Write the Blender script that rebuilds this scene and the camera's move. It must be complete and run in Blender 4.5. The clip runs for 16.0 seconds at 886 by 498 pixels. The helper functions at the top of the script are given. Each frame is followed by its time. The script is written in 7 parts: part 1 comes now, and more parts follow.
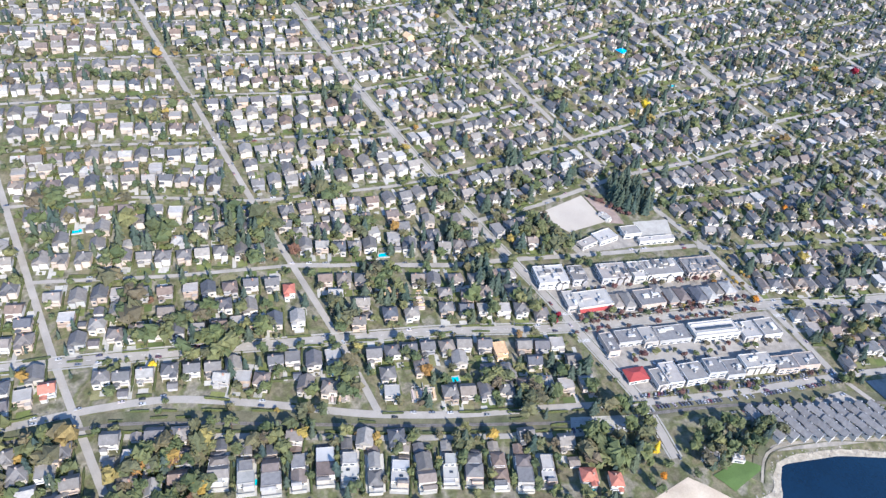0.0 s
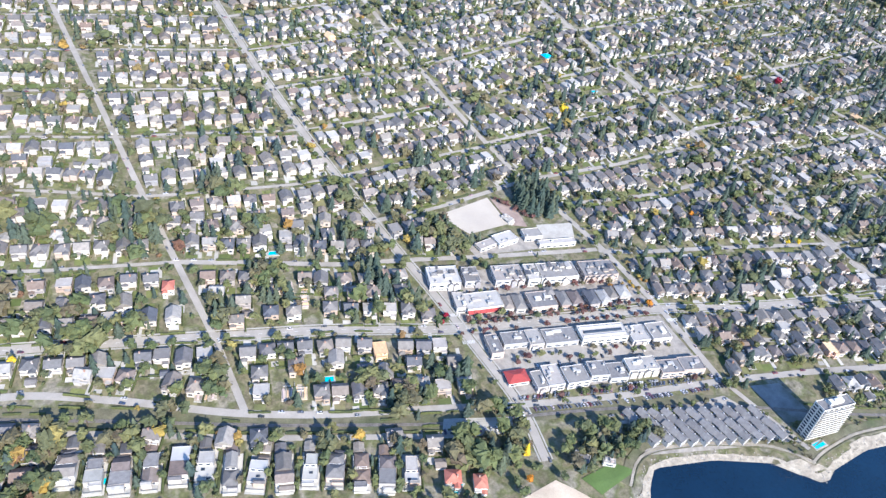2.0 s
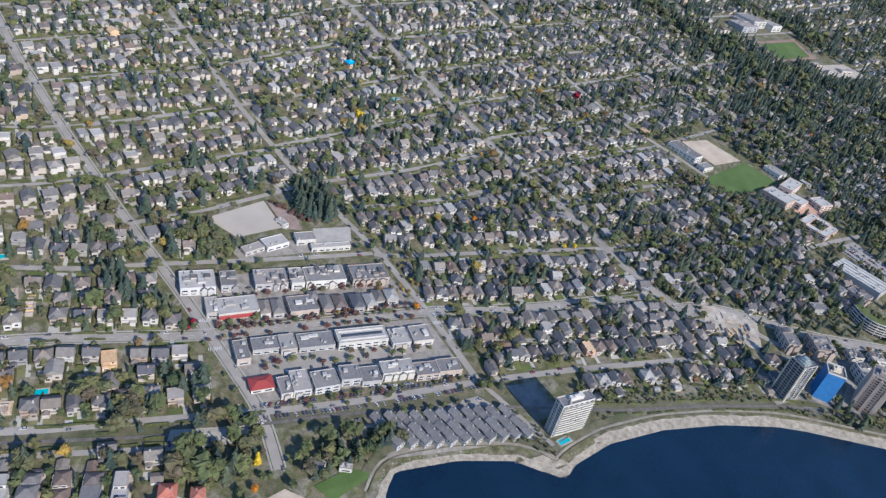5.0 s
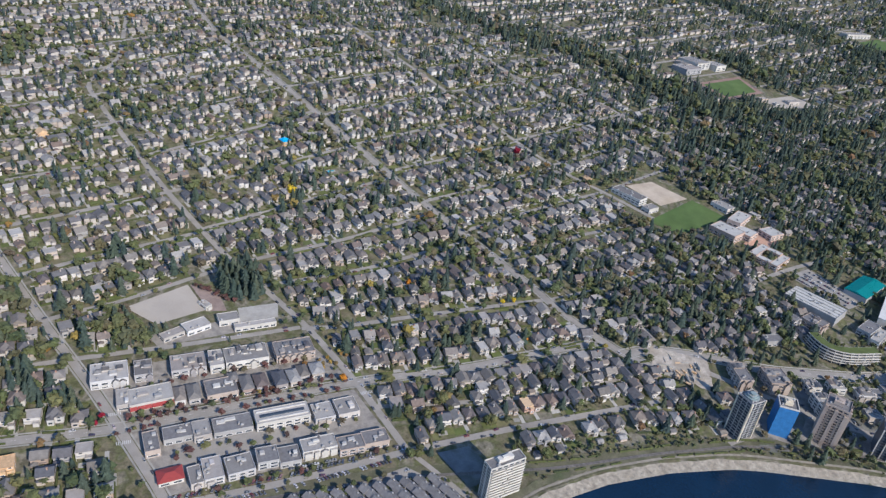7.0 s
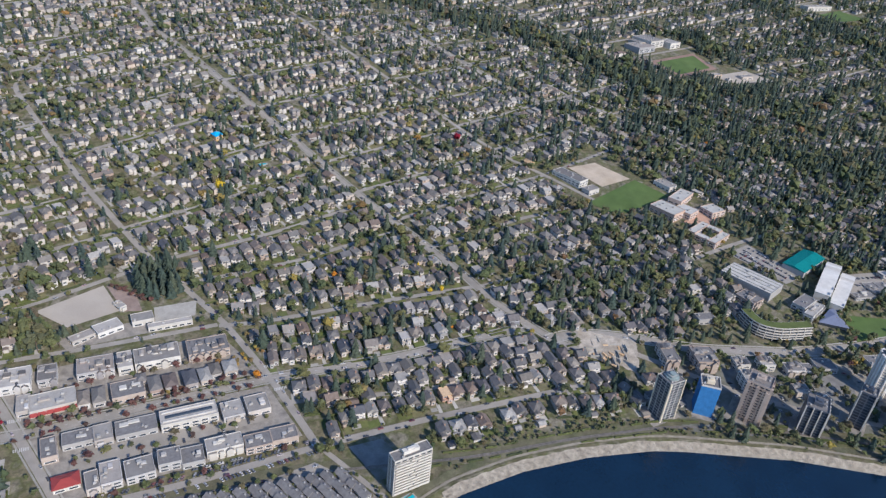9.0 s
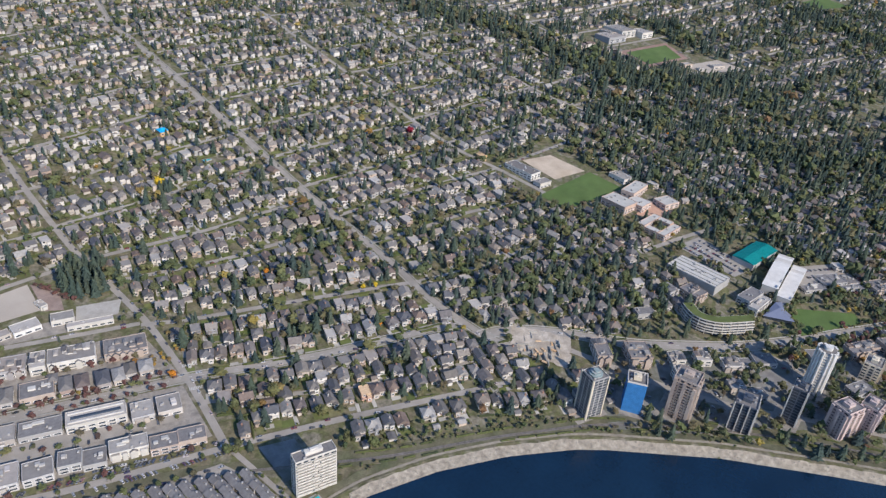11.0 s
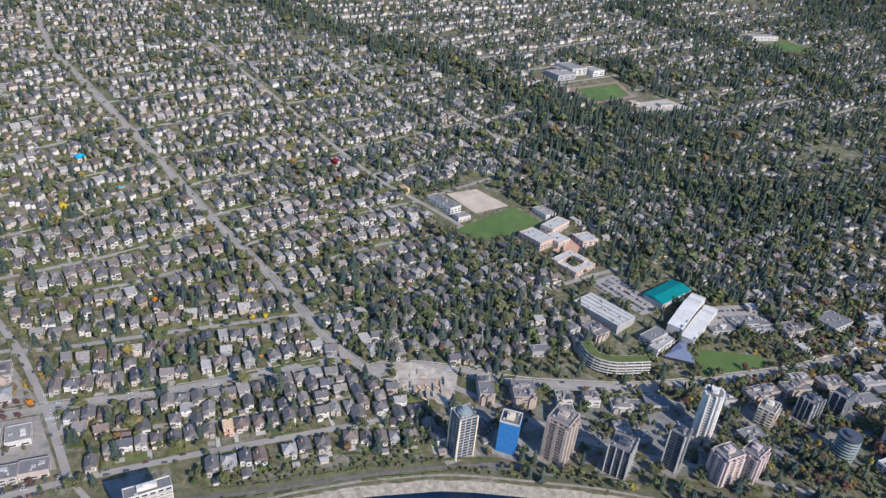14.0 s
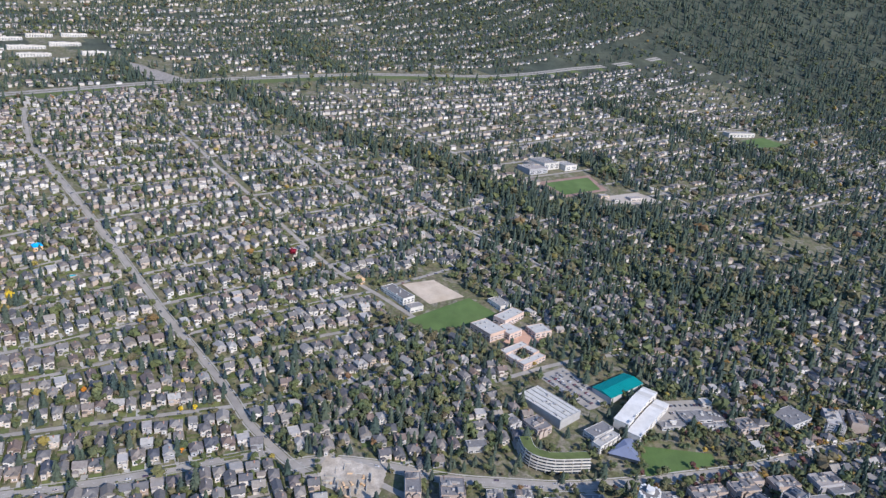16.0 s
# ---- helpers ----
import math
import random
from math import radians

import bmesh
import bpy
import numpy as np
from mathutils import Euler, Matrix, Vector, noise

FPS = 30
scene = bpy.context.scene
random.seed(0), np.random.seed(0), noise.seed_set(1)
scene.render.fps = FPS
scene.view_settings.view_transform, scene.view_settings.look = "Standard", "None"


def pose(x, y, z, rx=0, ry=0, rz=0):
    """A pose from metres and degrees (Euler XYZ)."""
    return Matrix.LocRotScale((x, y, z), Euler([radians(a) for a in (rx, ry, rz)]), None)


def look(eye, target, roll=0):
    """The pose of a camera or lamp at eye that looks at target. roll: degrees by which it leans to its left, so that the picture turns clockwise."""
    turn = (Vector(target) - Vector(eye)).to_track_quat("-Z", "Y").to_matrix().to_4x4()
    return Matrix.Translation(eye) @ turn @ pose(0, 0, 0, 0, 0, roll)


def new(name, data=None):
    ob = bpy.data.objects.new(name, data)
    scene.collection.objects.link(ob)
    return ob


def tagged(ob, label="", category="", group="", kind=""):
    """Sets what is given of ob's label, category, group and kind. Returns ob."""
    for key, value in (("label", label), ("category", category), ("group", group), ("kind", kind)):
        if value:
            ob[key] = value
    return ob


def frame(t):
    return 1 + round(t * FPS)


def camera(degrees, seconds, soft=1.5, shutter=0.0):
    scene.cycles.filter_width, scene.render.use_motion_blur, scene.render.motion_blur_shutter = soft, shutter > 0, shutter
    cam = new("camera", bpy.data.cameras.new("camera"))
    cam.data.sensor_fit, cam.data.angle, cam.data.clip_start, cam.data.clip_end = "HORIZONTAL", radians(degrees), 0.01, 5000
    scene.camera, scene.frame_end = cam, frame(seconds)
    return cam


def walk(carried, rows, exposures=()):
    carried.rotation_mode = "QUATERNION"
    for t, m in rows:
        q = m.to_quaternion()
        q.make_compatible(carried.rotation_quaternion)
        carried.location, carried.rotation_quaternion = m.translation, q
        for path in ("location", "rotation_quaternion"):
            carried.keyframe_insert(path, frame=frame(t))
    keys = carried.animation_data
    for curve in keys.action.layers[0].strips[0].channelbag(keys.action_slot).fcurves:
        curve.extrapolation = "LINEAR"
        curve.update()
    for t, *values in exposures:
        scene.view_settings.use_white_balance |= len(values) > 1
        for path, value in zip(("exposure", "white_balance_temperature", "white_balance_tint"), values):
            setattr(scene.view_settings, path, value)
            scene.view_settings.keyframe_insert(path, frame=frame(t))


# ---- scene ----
cam = camera(63.8, 16.0, 1.38)
PATH = [
    (0, (-340.974, -246.041, 413.141), (-247.074, -120.441, 289.141), 6.3),
    (0.5, (-324.744, -256.359, 412.678), (-229.744, -131.159, 289.078), 6.9),
    (1, (-308.3, -266.695, 412.528), (-211.400, -142.395, 289.428), 7.1),
    (1.5, (-291.859, -277.322, 411.972), (-195.959, -151.622, 289.472), 6.8),
    (2, (-275.712, -287.953, 411.746), (-177.112, -163.753, 289.946), 8.2),
    (2.5, (-260.275, -297.871, 411.052), (-157.575, -175.871, 290.352), 10.0),
    (3, (-244.618, -308.848, 410.896), (-137.718, -189.148, 291.396), 11.7),
    (3.5, (-232.213, -319.692, 410.713), (-117.713, -204.592, 293.913), 13.9),
    (3.7, (-227.221, -322.91, 410.685), (-110.321, -210.110, 293.985), 14.6),
    (5.8, (-163.319, -366.485, 406.987), (-35.619, -255.985, 299.787), 12.5),
    (6, (-157.352, -370.808, 406.998), (-29.852, -258.008, 301.998), 11.5),
    (6.5, (-143.499, -380.947, 407.159), (-13.299, -268.647, 305.059), 10.9),
    (7, (-128.721, -391.249, 407.106), (0.179, -272.649, 310.606), 7.8),
    (7.5, (-114.143, -401.521, 407.496), (15.257, -284.321, 309.896), 6.8),
    (8, (-99.541, -412.51, 408.023), (30.559, -296.310, 310.123), 6.4),
    (8.5, (-86.323, -423.266, 408.538), (44.877, -308.566, 310.438), 6.7),
    (8.7, (-81.129, -426.869, 408.619), (49.471, -311.669, 310.219), 6.4),
    (10.8, (-18.585, -471.775, 409.275), (107.015, -353.275, 308.375), 4.8),
    (11, (-12.817, -476.448, 409.244), (114.183, -359.248, 308.644), 5.0),
    (11.5, (1.187, -488.177, 409.594), (130.687, -374.477, 308.094), 5.5),
    (12, (14.8, -498.997, 410.602), (144.400, -385.797, 308.802), 5.6),
    (12.5, (28.284, -511.657, 410.829), (160.484, -400.957, 309.529), 6.5),
    (13, (41.451, -522.888, 410.771), (173.651, -410.088, 311.771), 7.2),
    (13.5, (55.306, -532.761, 410.704), (186.906, -414.761, 317.204), 6.4),
    (14, (69.161, -543.632, 410.646), (198.461, -422.032, 318.446), 5.9),
    (14.5, (83.056, -554.392, 410.61), (210.656, -429.292, 320.710), 5.6),
    (15, (95.733, -565.602, 410.607), (224.233, -437.102, 327.107), 5.4),
    (15.5, (109.079, -576.78, 410.933), (239.679, -445.480, 335.433), 5.4),
    (16, (123.289, -589.424, 411.349), (256.289, -456.724, 342.749), 5.5),
]
walk(cam, [(t, look(eye, target, roll)) for t, eye, target, roll in PATH], [(0.0, 1.06, 5200, 11.5), (2.0, 1.22, 5200, 11.5), (3.5, 0.88, 5150, 11.5), (5.8, 0.22, 5300, 12), (8.5, 0.2, 5350, 12.5), (11.0, 0.25, 5500, 13), (12.5, 0.27, 5450, 13), (16.0, 0.41, 5250, 14.5)])

# ---- light ----
world = bpy.data.worlds.new("sky")
scene.world = world
world.use_nodes = True
SUN_EL, SUN_AZ = radians(33), radians(183)
_sky = world.node_tree.nodes.new("ShaderNodeTexSky")
_sky.sky_type, _sky.sun_disc = "NISHITA", False
_sky.sun_elevation, _sky.sun_rotation = SUN_EL, SUN_AZ
_sky.altitude, _sky.air_density, _sky.dust_density, _sky.ozone_density = 0, 1.0, 0.2, 3.0
_bg = world.node_tree.nodes["Background"]
_bg.inputs["Strength"].default_value = 0.14
world.node_tree.links.new(_sky.outputs[0], _bg.inputs["Color"])
sun = new("sun", bpy.data.lights.new("sun", "SUN"))
sun.data.energy, sun.data.angle, sun.data.color = 4.7, radians(0.55), (1.0, 0.83, 0.615)
sun.matrix_world = look((0, 0, 900), (-math.sin(SUN_AZ) * math.cos(SUN_EL), -math.cos(SUN_AZ) * math.cos(SUN_EL), 900 - math.sin(SUN_EL)))


# ---- materials ----
def material(name, colours, rough=0.85, metal=0.0, scale=0.25, fine=3.0, amount=0.25, bump=0.0, spec=0.3, pick=True, coat=0.0):
    """colours: a ramp from which each thing picks by its own tone; two scales of noise vary it."""
    m = bpy.data.materials.new(name)
    m.use_nodes = True
    nt = m.node_tree
    n, l = nt.nodes, nt.links
    b = n["Principled BSDF"]
    b.inputs["Roughness"].default_value, b.inputs["Metallic"].default_value = rough, metal
    b.inputs["Specular IOR Level"].default_value = spec
    b.inputs["Coat Weight"].default_value = coat
    geo = n.new("ShaderNodeNewGeometry")
    ramp = n.new("ShaderNodeValToRGB")
    ramp.color_ramp.interpolation = "LINEAR"
    els = ramp.color_ramp.elements
    colours = colours * 2 if len(colours) == 1 else colours
    k = len(colours)
    while len(els) < k:
        els.new(0.5)
    for i, c in enumerate(colours):
        els[i].position = i / max(1, k - 1)
        els[i].color = (*c, 1)
    if pick:
        at = n.new("ShaderNodeAttribute")
        at.attribute_name = "tone"
        info = n.new("ShaderNodeObjectInfo")
        add = n.new("ShaderNodeMath")
        add.operation = "ADD"
        l.new(at.outputs["Fac"], add.inputs[0])
        l.new(info.outputs["Random"], add.inputs[1])
        fr = n.new("ShaderNodeMath")
        fr.operation = "FRACT"
        l.new(add.outputs[0], fr.inputs[0])
        l.new(fr.outputs[0], ramp.inputs[0])
    else:
        big = n.new("ShaderNodeTexNoise")
        big.inputs["Scale"].default_value, big.inputs["Detail"].default_value = scale * 0.35, 4
        l.new(geo.outputs["Position"], big.inputs["Vector"])
        st = n.new("ShaderNodeMapRange")
        st.inputs[1].default_value, st.inputs[2].default_value = 0.3, 0.7
        l.new(big.outputs["Fac"], st.inputs[0])
        l.new(st.outputs[0], ramp.inputs[0])
    mixed = ramp.outputs[0]
    for sc, am in ((scale, amount), (fine, amount * 0.7)):
        tx = n.new("ShaderNodeTexNoise")
        tx.inputs["Scale"].default_value, tx.inputs["Detail"].default_value = sc, 5
        l.new(geo.outputs["Position"], tx.inputs["Vector"])
        mr = n.new("ShaderNodeMapRange")
        mr.inputs[1].default_value, mr.inputs[2].default_value = 0.25, 0.75
        mr.inputs[3].default_value, mr.inputs[4].default_value = 1 - am, 1 + am
        l.new(tx.outputs["Fac"], mr.inputs[0])
        mul = n.new("ShaderNodeVectorMath")
        mul.operation = "SCALE"
        l.new(mixed, mul.inputs[0])
        l.new(mr.outputs[0], mul.inputs["Scale"])
        mixed = mul.outputs[0]
    l.new(mixed, b.inputs["Base Color"])
    if bump:
        bp = n.new("ShaderNodeBump")
        bp.inputs["Strength"].default_value, bp.inputs["Distance"].default_value = 0.6, bump
        l.new(tx.outputs["Fac"], bp.inputs["Height"])
        l.new(bp.outputs[0], b.inputs["Normal"])
    return m


M_GROUND = material("garden_ground", [(0.085, 0.085, 0.035), (0.155, 0.135, 0.085), (0.095, 0.10, 0.04), (0.20, 0.18, 0.135), (0.07, 0.072, 0.034)], scale=0.16, fine=0.6, amount=0.4, pick=False)
M_LAWN = material("lawn", [(0.10, 0.125, 0.035), (0.14, 0.15, 0.05), (0.075, 0.10, 0.03), (0.17, 0.16, 0.075), (0.15, 0.135, 0.08)], scale=0.15, fine=1.5, amount=0.25)
M_FIELD = material("sports_grass", [(0.075, 0.12, 0.03), (0.10, 0.145, 0.042)], scale=0.06, fine=1.0, amount=0.18, pick=False)
M_ROAD = material("road_asphalt", [(0.24, 0.22, 0.19), (0.305, 0.28, 0.243), (0.265, 0.245, 0.212)], scale=0.1, fine=1.2, amount=0.12, pick=False)
M_CONCRETE = material("concrete", [(0.34, 0.32, 0.28), (0.42, 0.40, 0.35), (0.28, 0.27, 0.24)], scale=0.2, fine=1.5, amount=0.15)
M_GRAVEL = material("gravel_field", [(0.37, 0.325, 0.265), (0.42, 0.375, 0.31)], scale=0.05, fine=1.0, amount=0.08, pick=False)
M_SAND = material("sand_field", [(0.42, 0.34, 0.24), (0.48, 0.40, 0.30), (0.36, 0.29, 0.21)], scale=0.07, fine=1.0, amount=0.15, pick=False)
M_STONE = material("beach_stone", [(0.29, 0.25, 0.185), (0.36, 0.315, 0.24), (0.24, 0.205, 0.155)], scale=0.3, fine=1.8, amount=0.35, bump=0.25, pick=False)
M_BALLAST = material("rail_ballast", [(0.085, 0.09, 0.045), (0.125, 0.115, 0.072), (0.07, 0.08, 0.038)], scale=0.12, fine=1.0, amount=0.3, pick=False)
M_DIRT = material("bare_dirt", [(0.33, 0.28, 0.21), (0.42, 0.37, 0.30), (0.26, 0.23, 0.19)], scale=0.12, fine=0.9, amount=0.35, pick=False)
M_PAINT = material("road_paint", [(0.52, 0.51, 0.48)], amount=0.1, pick=False)
M_STEEL = material("rail_steel", [(0.25, 0.22, 0.20)], rough=0.45, metal=0.8, pick=False)
M_WALL = material("house_wall", [(0.53, 0.50, 0.45), (0.43, 0.385, 0.325), (0.32, 0.31, 0.29), (0.57, 0.54, 0.485), (0.34, 0.265, 0.205), (0.50, 0.455, 0.395), (0.25, 0.25, 0.255), (0.45, 0.355, 0.27), (0.60, 0.575, 0.525), (0.38, 0.34, 0.295)], scale=0.5, fine=4, amount=0.10)
M_ROOF = material("shingle_roof", [(0.11, 0.106, 0.106), (0.17, 0.158, 0.146), (0.085, 0.087, 0.094), (0.225, 0.20, 0.168), (0.12, 0.115, 0.118), (0.19, 0.158, 0.127), (0.31, 0.295, 0.27), (0.14, 0.126, 0.11), (0.09, 0.094, 0.106), (0.17, 0.125, 0.098), (0.21, 0.195, 0.178)], scale=0.4, fine=3, amount=0.22, rough=0.8)
M_BOULDER = material("beach_boulder", [(0.30, 0.27, 0.22), (0.23, 0.205, 0.17), (0.36, 0.33, 0.275), (0.18, 0.165, 0.14)], scale=0.8, fine=4, amount=0.3)
M_PATH = material("gravel_path", [(0.22, 0.195, 0.15), (0.27, 0.24, 0.19)], scale=0.2, fine=1.2, amount=0.25, pick=False)
M_PAVING = material("village_paving", [(0.215, 0.195, 0.168), (0.28, 0.255, 0.218), (0.17, 0.155, 0.135)], scale=0.25, fine=1.5, amount=0.22, pick=False)
M_FLATROOF = material("membrane_roof", [(0.25, 0.232, 0.208), (0.38, 0.355, 0.315), (0.17, 0.158, 0.145), (0.44, 0.41, 0.365), (0.28, 0.245, 0.213)], scale=0.25, fine=2, amount=0.14)
M_TILE = material("red_tile_roof", [(0.42, 0.13, 0.09), (0.36, 0.16, 0.11)], scale=0.4, fine=3, amount=0.2)
M_REDMETAL = material("red_metal_roof", [(0.32, 0.05, 0.045), (0.28, 0.06, 0.05)], rough=0.5, scale=0.5, amount=0.1)
M_GLASS = material("window_glass", [(0.03, 0.04, 0.055), (0.05, 0.06, 0.075)], rough=0.12, spec=0.6, amount=0.1)
M_TRIM = material("white_trim", [(0.74, 0.73, 0.70)], scale=1, amount=0.06, pick=False)
M_DOOR = material("door_paint", [(0.30, 0.12, 0.08), (0.08, 0.10, 0.12), (0.5, 0.48, 0.44), (0.12, 0.2, 0.14)], amount=0.1)
M_BRICK = material("chimney_brick", [(0.30, 0.17, 0.12), (0.36, 0.25, 0.19), (0.40, 0.38, 0.35)], scale=1, fine=6, amount=0.2)
M_WHITE = material("white_concrete", [(0.46, 0.43, 0.375), (0.55, 0.52, 0.46)], scale=0.15, fine=2, amount=0.14)
M_CREAM = material("cream_concrete", [(0.62, 0.54, 0.40), (0.68, 0.60, 0.46)], scale=0.15, fine=2, amount=0.1)
M_BROWN = material("brown_concrete", [(0.34, 0.27, 0.22), (0.42, 0.35, 0.29)], scale=0.15, fine=2, amount=0.12)
M_GREYC = material("grey_concrete", [(0.31, 0.297, 0.277), (0.40, 0.387, 0.363)], scale=0.15, fine=2, amount=0.12)
M_PINK = material("pink_concrete", [(0.50, 0.40, 0.36), (0.46, 0.37, 0.33)], scale=0.15, fine=2, amount=0.1)
M_DARK = material("dark_cladding", [(0.06, 0.07, 0.09), (0.10, 0.11, 0.13)], rough=0.4, scale=0.2, amount=0.15)
M_BLUEWRAP = material("blue_wrap", [(0.035, 0.14, 0.34), (0.05, 0.175, 0.40)], rough=0.45, scale=0.25, fine=1.2, amount=0.18, bump=0.15)
M_BLUETARP = material("blue_tarp", [(0.03, 0.33, 0.62), (0.04, 0.38, 0.68)], rough=0.4, amount=0.12)
M_TEAL = material("teal_metal_roof", [(0.014, 0.20, 0.185), (0.018, 0.225, 0.21)], rough=0.45, scale=0.3, amount=0.06, pick=False)
M_SLATE = material("blue_slate_metal", [(0.15, 0.17, 0.24), (0.19, 0.21, 0.28)], rough=0.45, scale=0.2, amount=0.08)
M_WOOD = material("raw_wood", [(0.55, 0.36, 0.19), (0.62, 0.44, 0.26)], scale=0.6, fine=3, amount=0.2)
M_SCHOOLBRICK = material("school_brick", [(0.46, 0.33, 0.25), (0.52, 0.40, 0.32)], scale=0.3, fine=3, amount=0.15)
M_BARK = material("bark", [(0.10, 0.075, 0.055), (0.14, 0.11, 0.085)], scale=1.5, fine=6, amount=0.3)
M_CONIFER = material("conifer_foliage", [(0.038, 0.056, 0.045), (0.058, 0.075, 0.050), (0.042, 0.061, 0.053), (0.078, 0.090, 0.054), (0.036, 0.053, 0.050)], scale=0.35, fine=1.6, amount=0.45, spec=0.15)
M_BROAD = material("broadleaf_foliage", [(0.078, 0.096, 0.04), (0.115, 0.125, 0.05), (0.062, 0.08, 0.038), (0.14, 0.135, 0.056), (0.082, 0.10, 0.044), (0.13, 0.108, 0.06), (0.068, 0.088, 0.04), (0.105, 0.083, 0.055)], scale=0.3, fine=1.2, amount=0.3, spec=0.15)
M_AUTUMN = material("autumn_foliage", [(0.28, 0.19, 0.04), (0.22, 0.12, 0.04), (0.26, 0.21, 0.05), (0.12, 0.06, 0.045), (0.22, 0.19, 0.06), (0.16, 0.09, 0.05)], scale=0.4, fine=1.6, amount=0.3, spec=0.15)
M_YELLOW = material("yellow_foliage", [(0.48, 0.34, 0.02)], scale=0.4, fine=1.6, amount=0.3, spec=0.15)
M_CRIMSON = material("crimson_foliage", [(0.20, 0.015, 0.03)], scale=0.4, fine=1.6, amount=0.3, spec=0.15)
M_ORANGE = material("orange_foliage", [(0.42, 0.17, 0.02)], scale=0.4, fine=1.6, amount=0.3, spec=0.15)
M_HEDGE = material("hedge_foliage", [(0.065, 0.08, 0.03), (0.09, 0.10, 0.036), (0.05, 0.062, 0.03)], scale=0.8, fine=2.5, amount=0.4, spec=0.15)
M_POOL = material("pool_water", [(0.02, 0.45, 0.48), (0.03, 0.40, 0.50)], rough=0.08, spec=0.5, amount=0.1)
M_CAR = material("car_paint", [(0.5, 0.5, 0.5), (0.04, 0.04, 0.05), (0.22, 0.23, 0.24), (0.62, 0.61, 0.60), (0.18, 0.03, 0.03), (0.04, 0.06, 0.11), (0.33, 0.33, 0.33), (0.03, 0.03, 0.03), (0.12, 0.12, 0.13)], rough=0.3, amount=0.03, coat=0.6)
M_TYRE = material("tyre_rubber", [(0.02, 0.02, 0.02)], amount=0.1, pick=False)
M_TERRACE = material("terracotta_paving", [(0.45, 0.27, 0.18), (0.50, 0.33, 0.24)], amount=0.15)
M_WATER = material("sea_water", [(0.004, 0.015, 0.034), (0.006, 0.020, 0.042)], rough=0.16, spec=0.5, scale=0.03, fine=0.35, amount=0.2, bump=0.35, pick=False)
M_TOWNROOF = material("weathered_shake_roof", [(0.15, 0.143, 0.138), (0.21, 0.20, 0.19), (0.175, 0.165, 0.158)], scale=0.4, fine=3, amount=0.22)
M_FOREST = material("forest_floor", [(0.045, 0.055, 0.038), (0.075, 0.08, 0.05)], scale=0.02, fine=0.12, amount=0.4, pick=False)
M_RUSSET = material("russet_foliage", [(0.085, 0.045, 0.042), (0.12, 0.06, 0.05), (0.08, 0.055, 0.045)], scale=0.4, fine=1.6, amount=0.35, spec=0.15)
M_TRACK = material("track_ballast", [(0.12, 0.11, 0.095), (0.16, 0.145, 0.125)], scale=0.3, fine=1.5, amount=0.3, pick=False)
M_TRACKRED = material("faded_track", [(0.24, 0.16, 0.125), (0.28, 0.19, 0.15)], scale=0.1, fine=1.0, amount=0.15, pick=False)
M_ASPHALT = material("dark_asphalt", [(0.15, 0.145, 0.14), (0.21, 0.205, 0.19), (0.13, 0.13, 0.10), (0.17, 0.165, 0.15)], scale=0.12, fine=1.2, amount=0.2, pick=False)
M_PALEGREEN = material("pale_green_glass", [(0.22, 0.27, 0.26), (0.28, 0.33, 0.315)], rough=0.3, scale=0.3, amount=0.1)
M_TERRACE2 = material("brown_paving", [(0.24, 0.18, 0.15), (0.29, 0.23, 0.195)], scale=0.2, fine=1.2, amount=0.2, pick=False)
M_CREAMROOF = material("cream_membrane", [(0.44, 0.42, 0.37), (0.50, 0.48, 0.43)], scale=0.2, fine=2, amount=0.12)
M_WHITEROOF = material("white_membrane", [(0.58, 0.555, 0.50), (0.66, 0.635, 0.58)], scale=0.2, fine=2, amount=0.1)
M_SHOP = material("shop_wall", [(0.42, 0.41, 0.39), (0.33, 0.29, 0.25), (0.50, 0.48, 0.45), (0.26, 0.24, 0.235), (0.46, 0.40, 0.33), (0.55, 0.54, 0.52), (0.30, 0.22, 0.18)], scale=0.4, fine=3, amount=0.12)


# ---- plan: the lie of the land ----
BUMPS = [(-316, 158, -2), (-316, 395, 6.8), (-316, 632, 3.7), (-40, 158, -4.4), (-40, 395, 1.7), (-40, 632, 2.8), (237, -79, -2.4), (237, 158, -9.6), (237, 395, -5.4), (514, -316, 2.2), (514, -79, -1.7), (514, 158, -5.3), (514, 395, 2.8), (514, 632, 3.6), (790, -316, 4.3), (790, -79, -2), (790, 158, -4), (790, 395, 1.9), (790, 632, 1.5), (1106, -316, 1.7), (1106, 395, 1)]
SHORE_X = [-3160, -553, -356, -198, -71, 0, 32, 42, 56, 101, 139, 151, 159, 175, 216, 269, 321, 367, 387, 449, 502, 570, 711, 1106, 3950]
SHORE_Y = [869, 55, -15.8, -87, -138, -155, -162, -152, -143, -160, -184, -203, -216, -211, -213, -229, -254, -284, -302, -367, -438, -533, -711, -1185, -4345]


def shore_distance(x, y):
    s = np.interp(x, SHORE_X, SHORE_Y)
    return (np.asarray(y) - s) * 0.88


def ground_z(x, y):
    x, y = np.asarray(x, float), np.asarray(y, float)
    h = 19.2 + 0.042 * x + 0.113 * y
    for bx, by, v in BUMPS:
        h = h + v * np.exp(-((x - bx) ** 2 + (y - by) ** 2) / (2 * 182.0 ** 2))
    r = np.hypot(x, y + 553)
    h = h + 0.0002 * np.maximum(0, r - 2250) ** 2
    d = shore_distance(x, y)
    return np.where(d > 0, np.minimum(np.maximum(h, 3.4), 0.17 * d), np.maximum(-7, 0.14 * d))


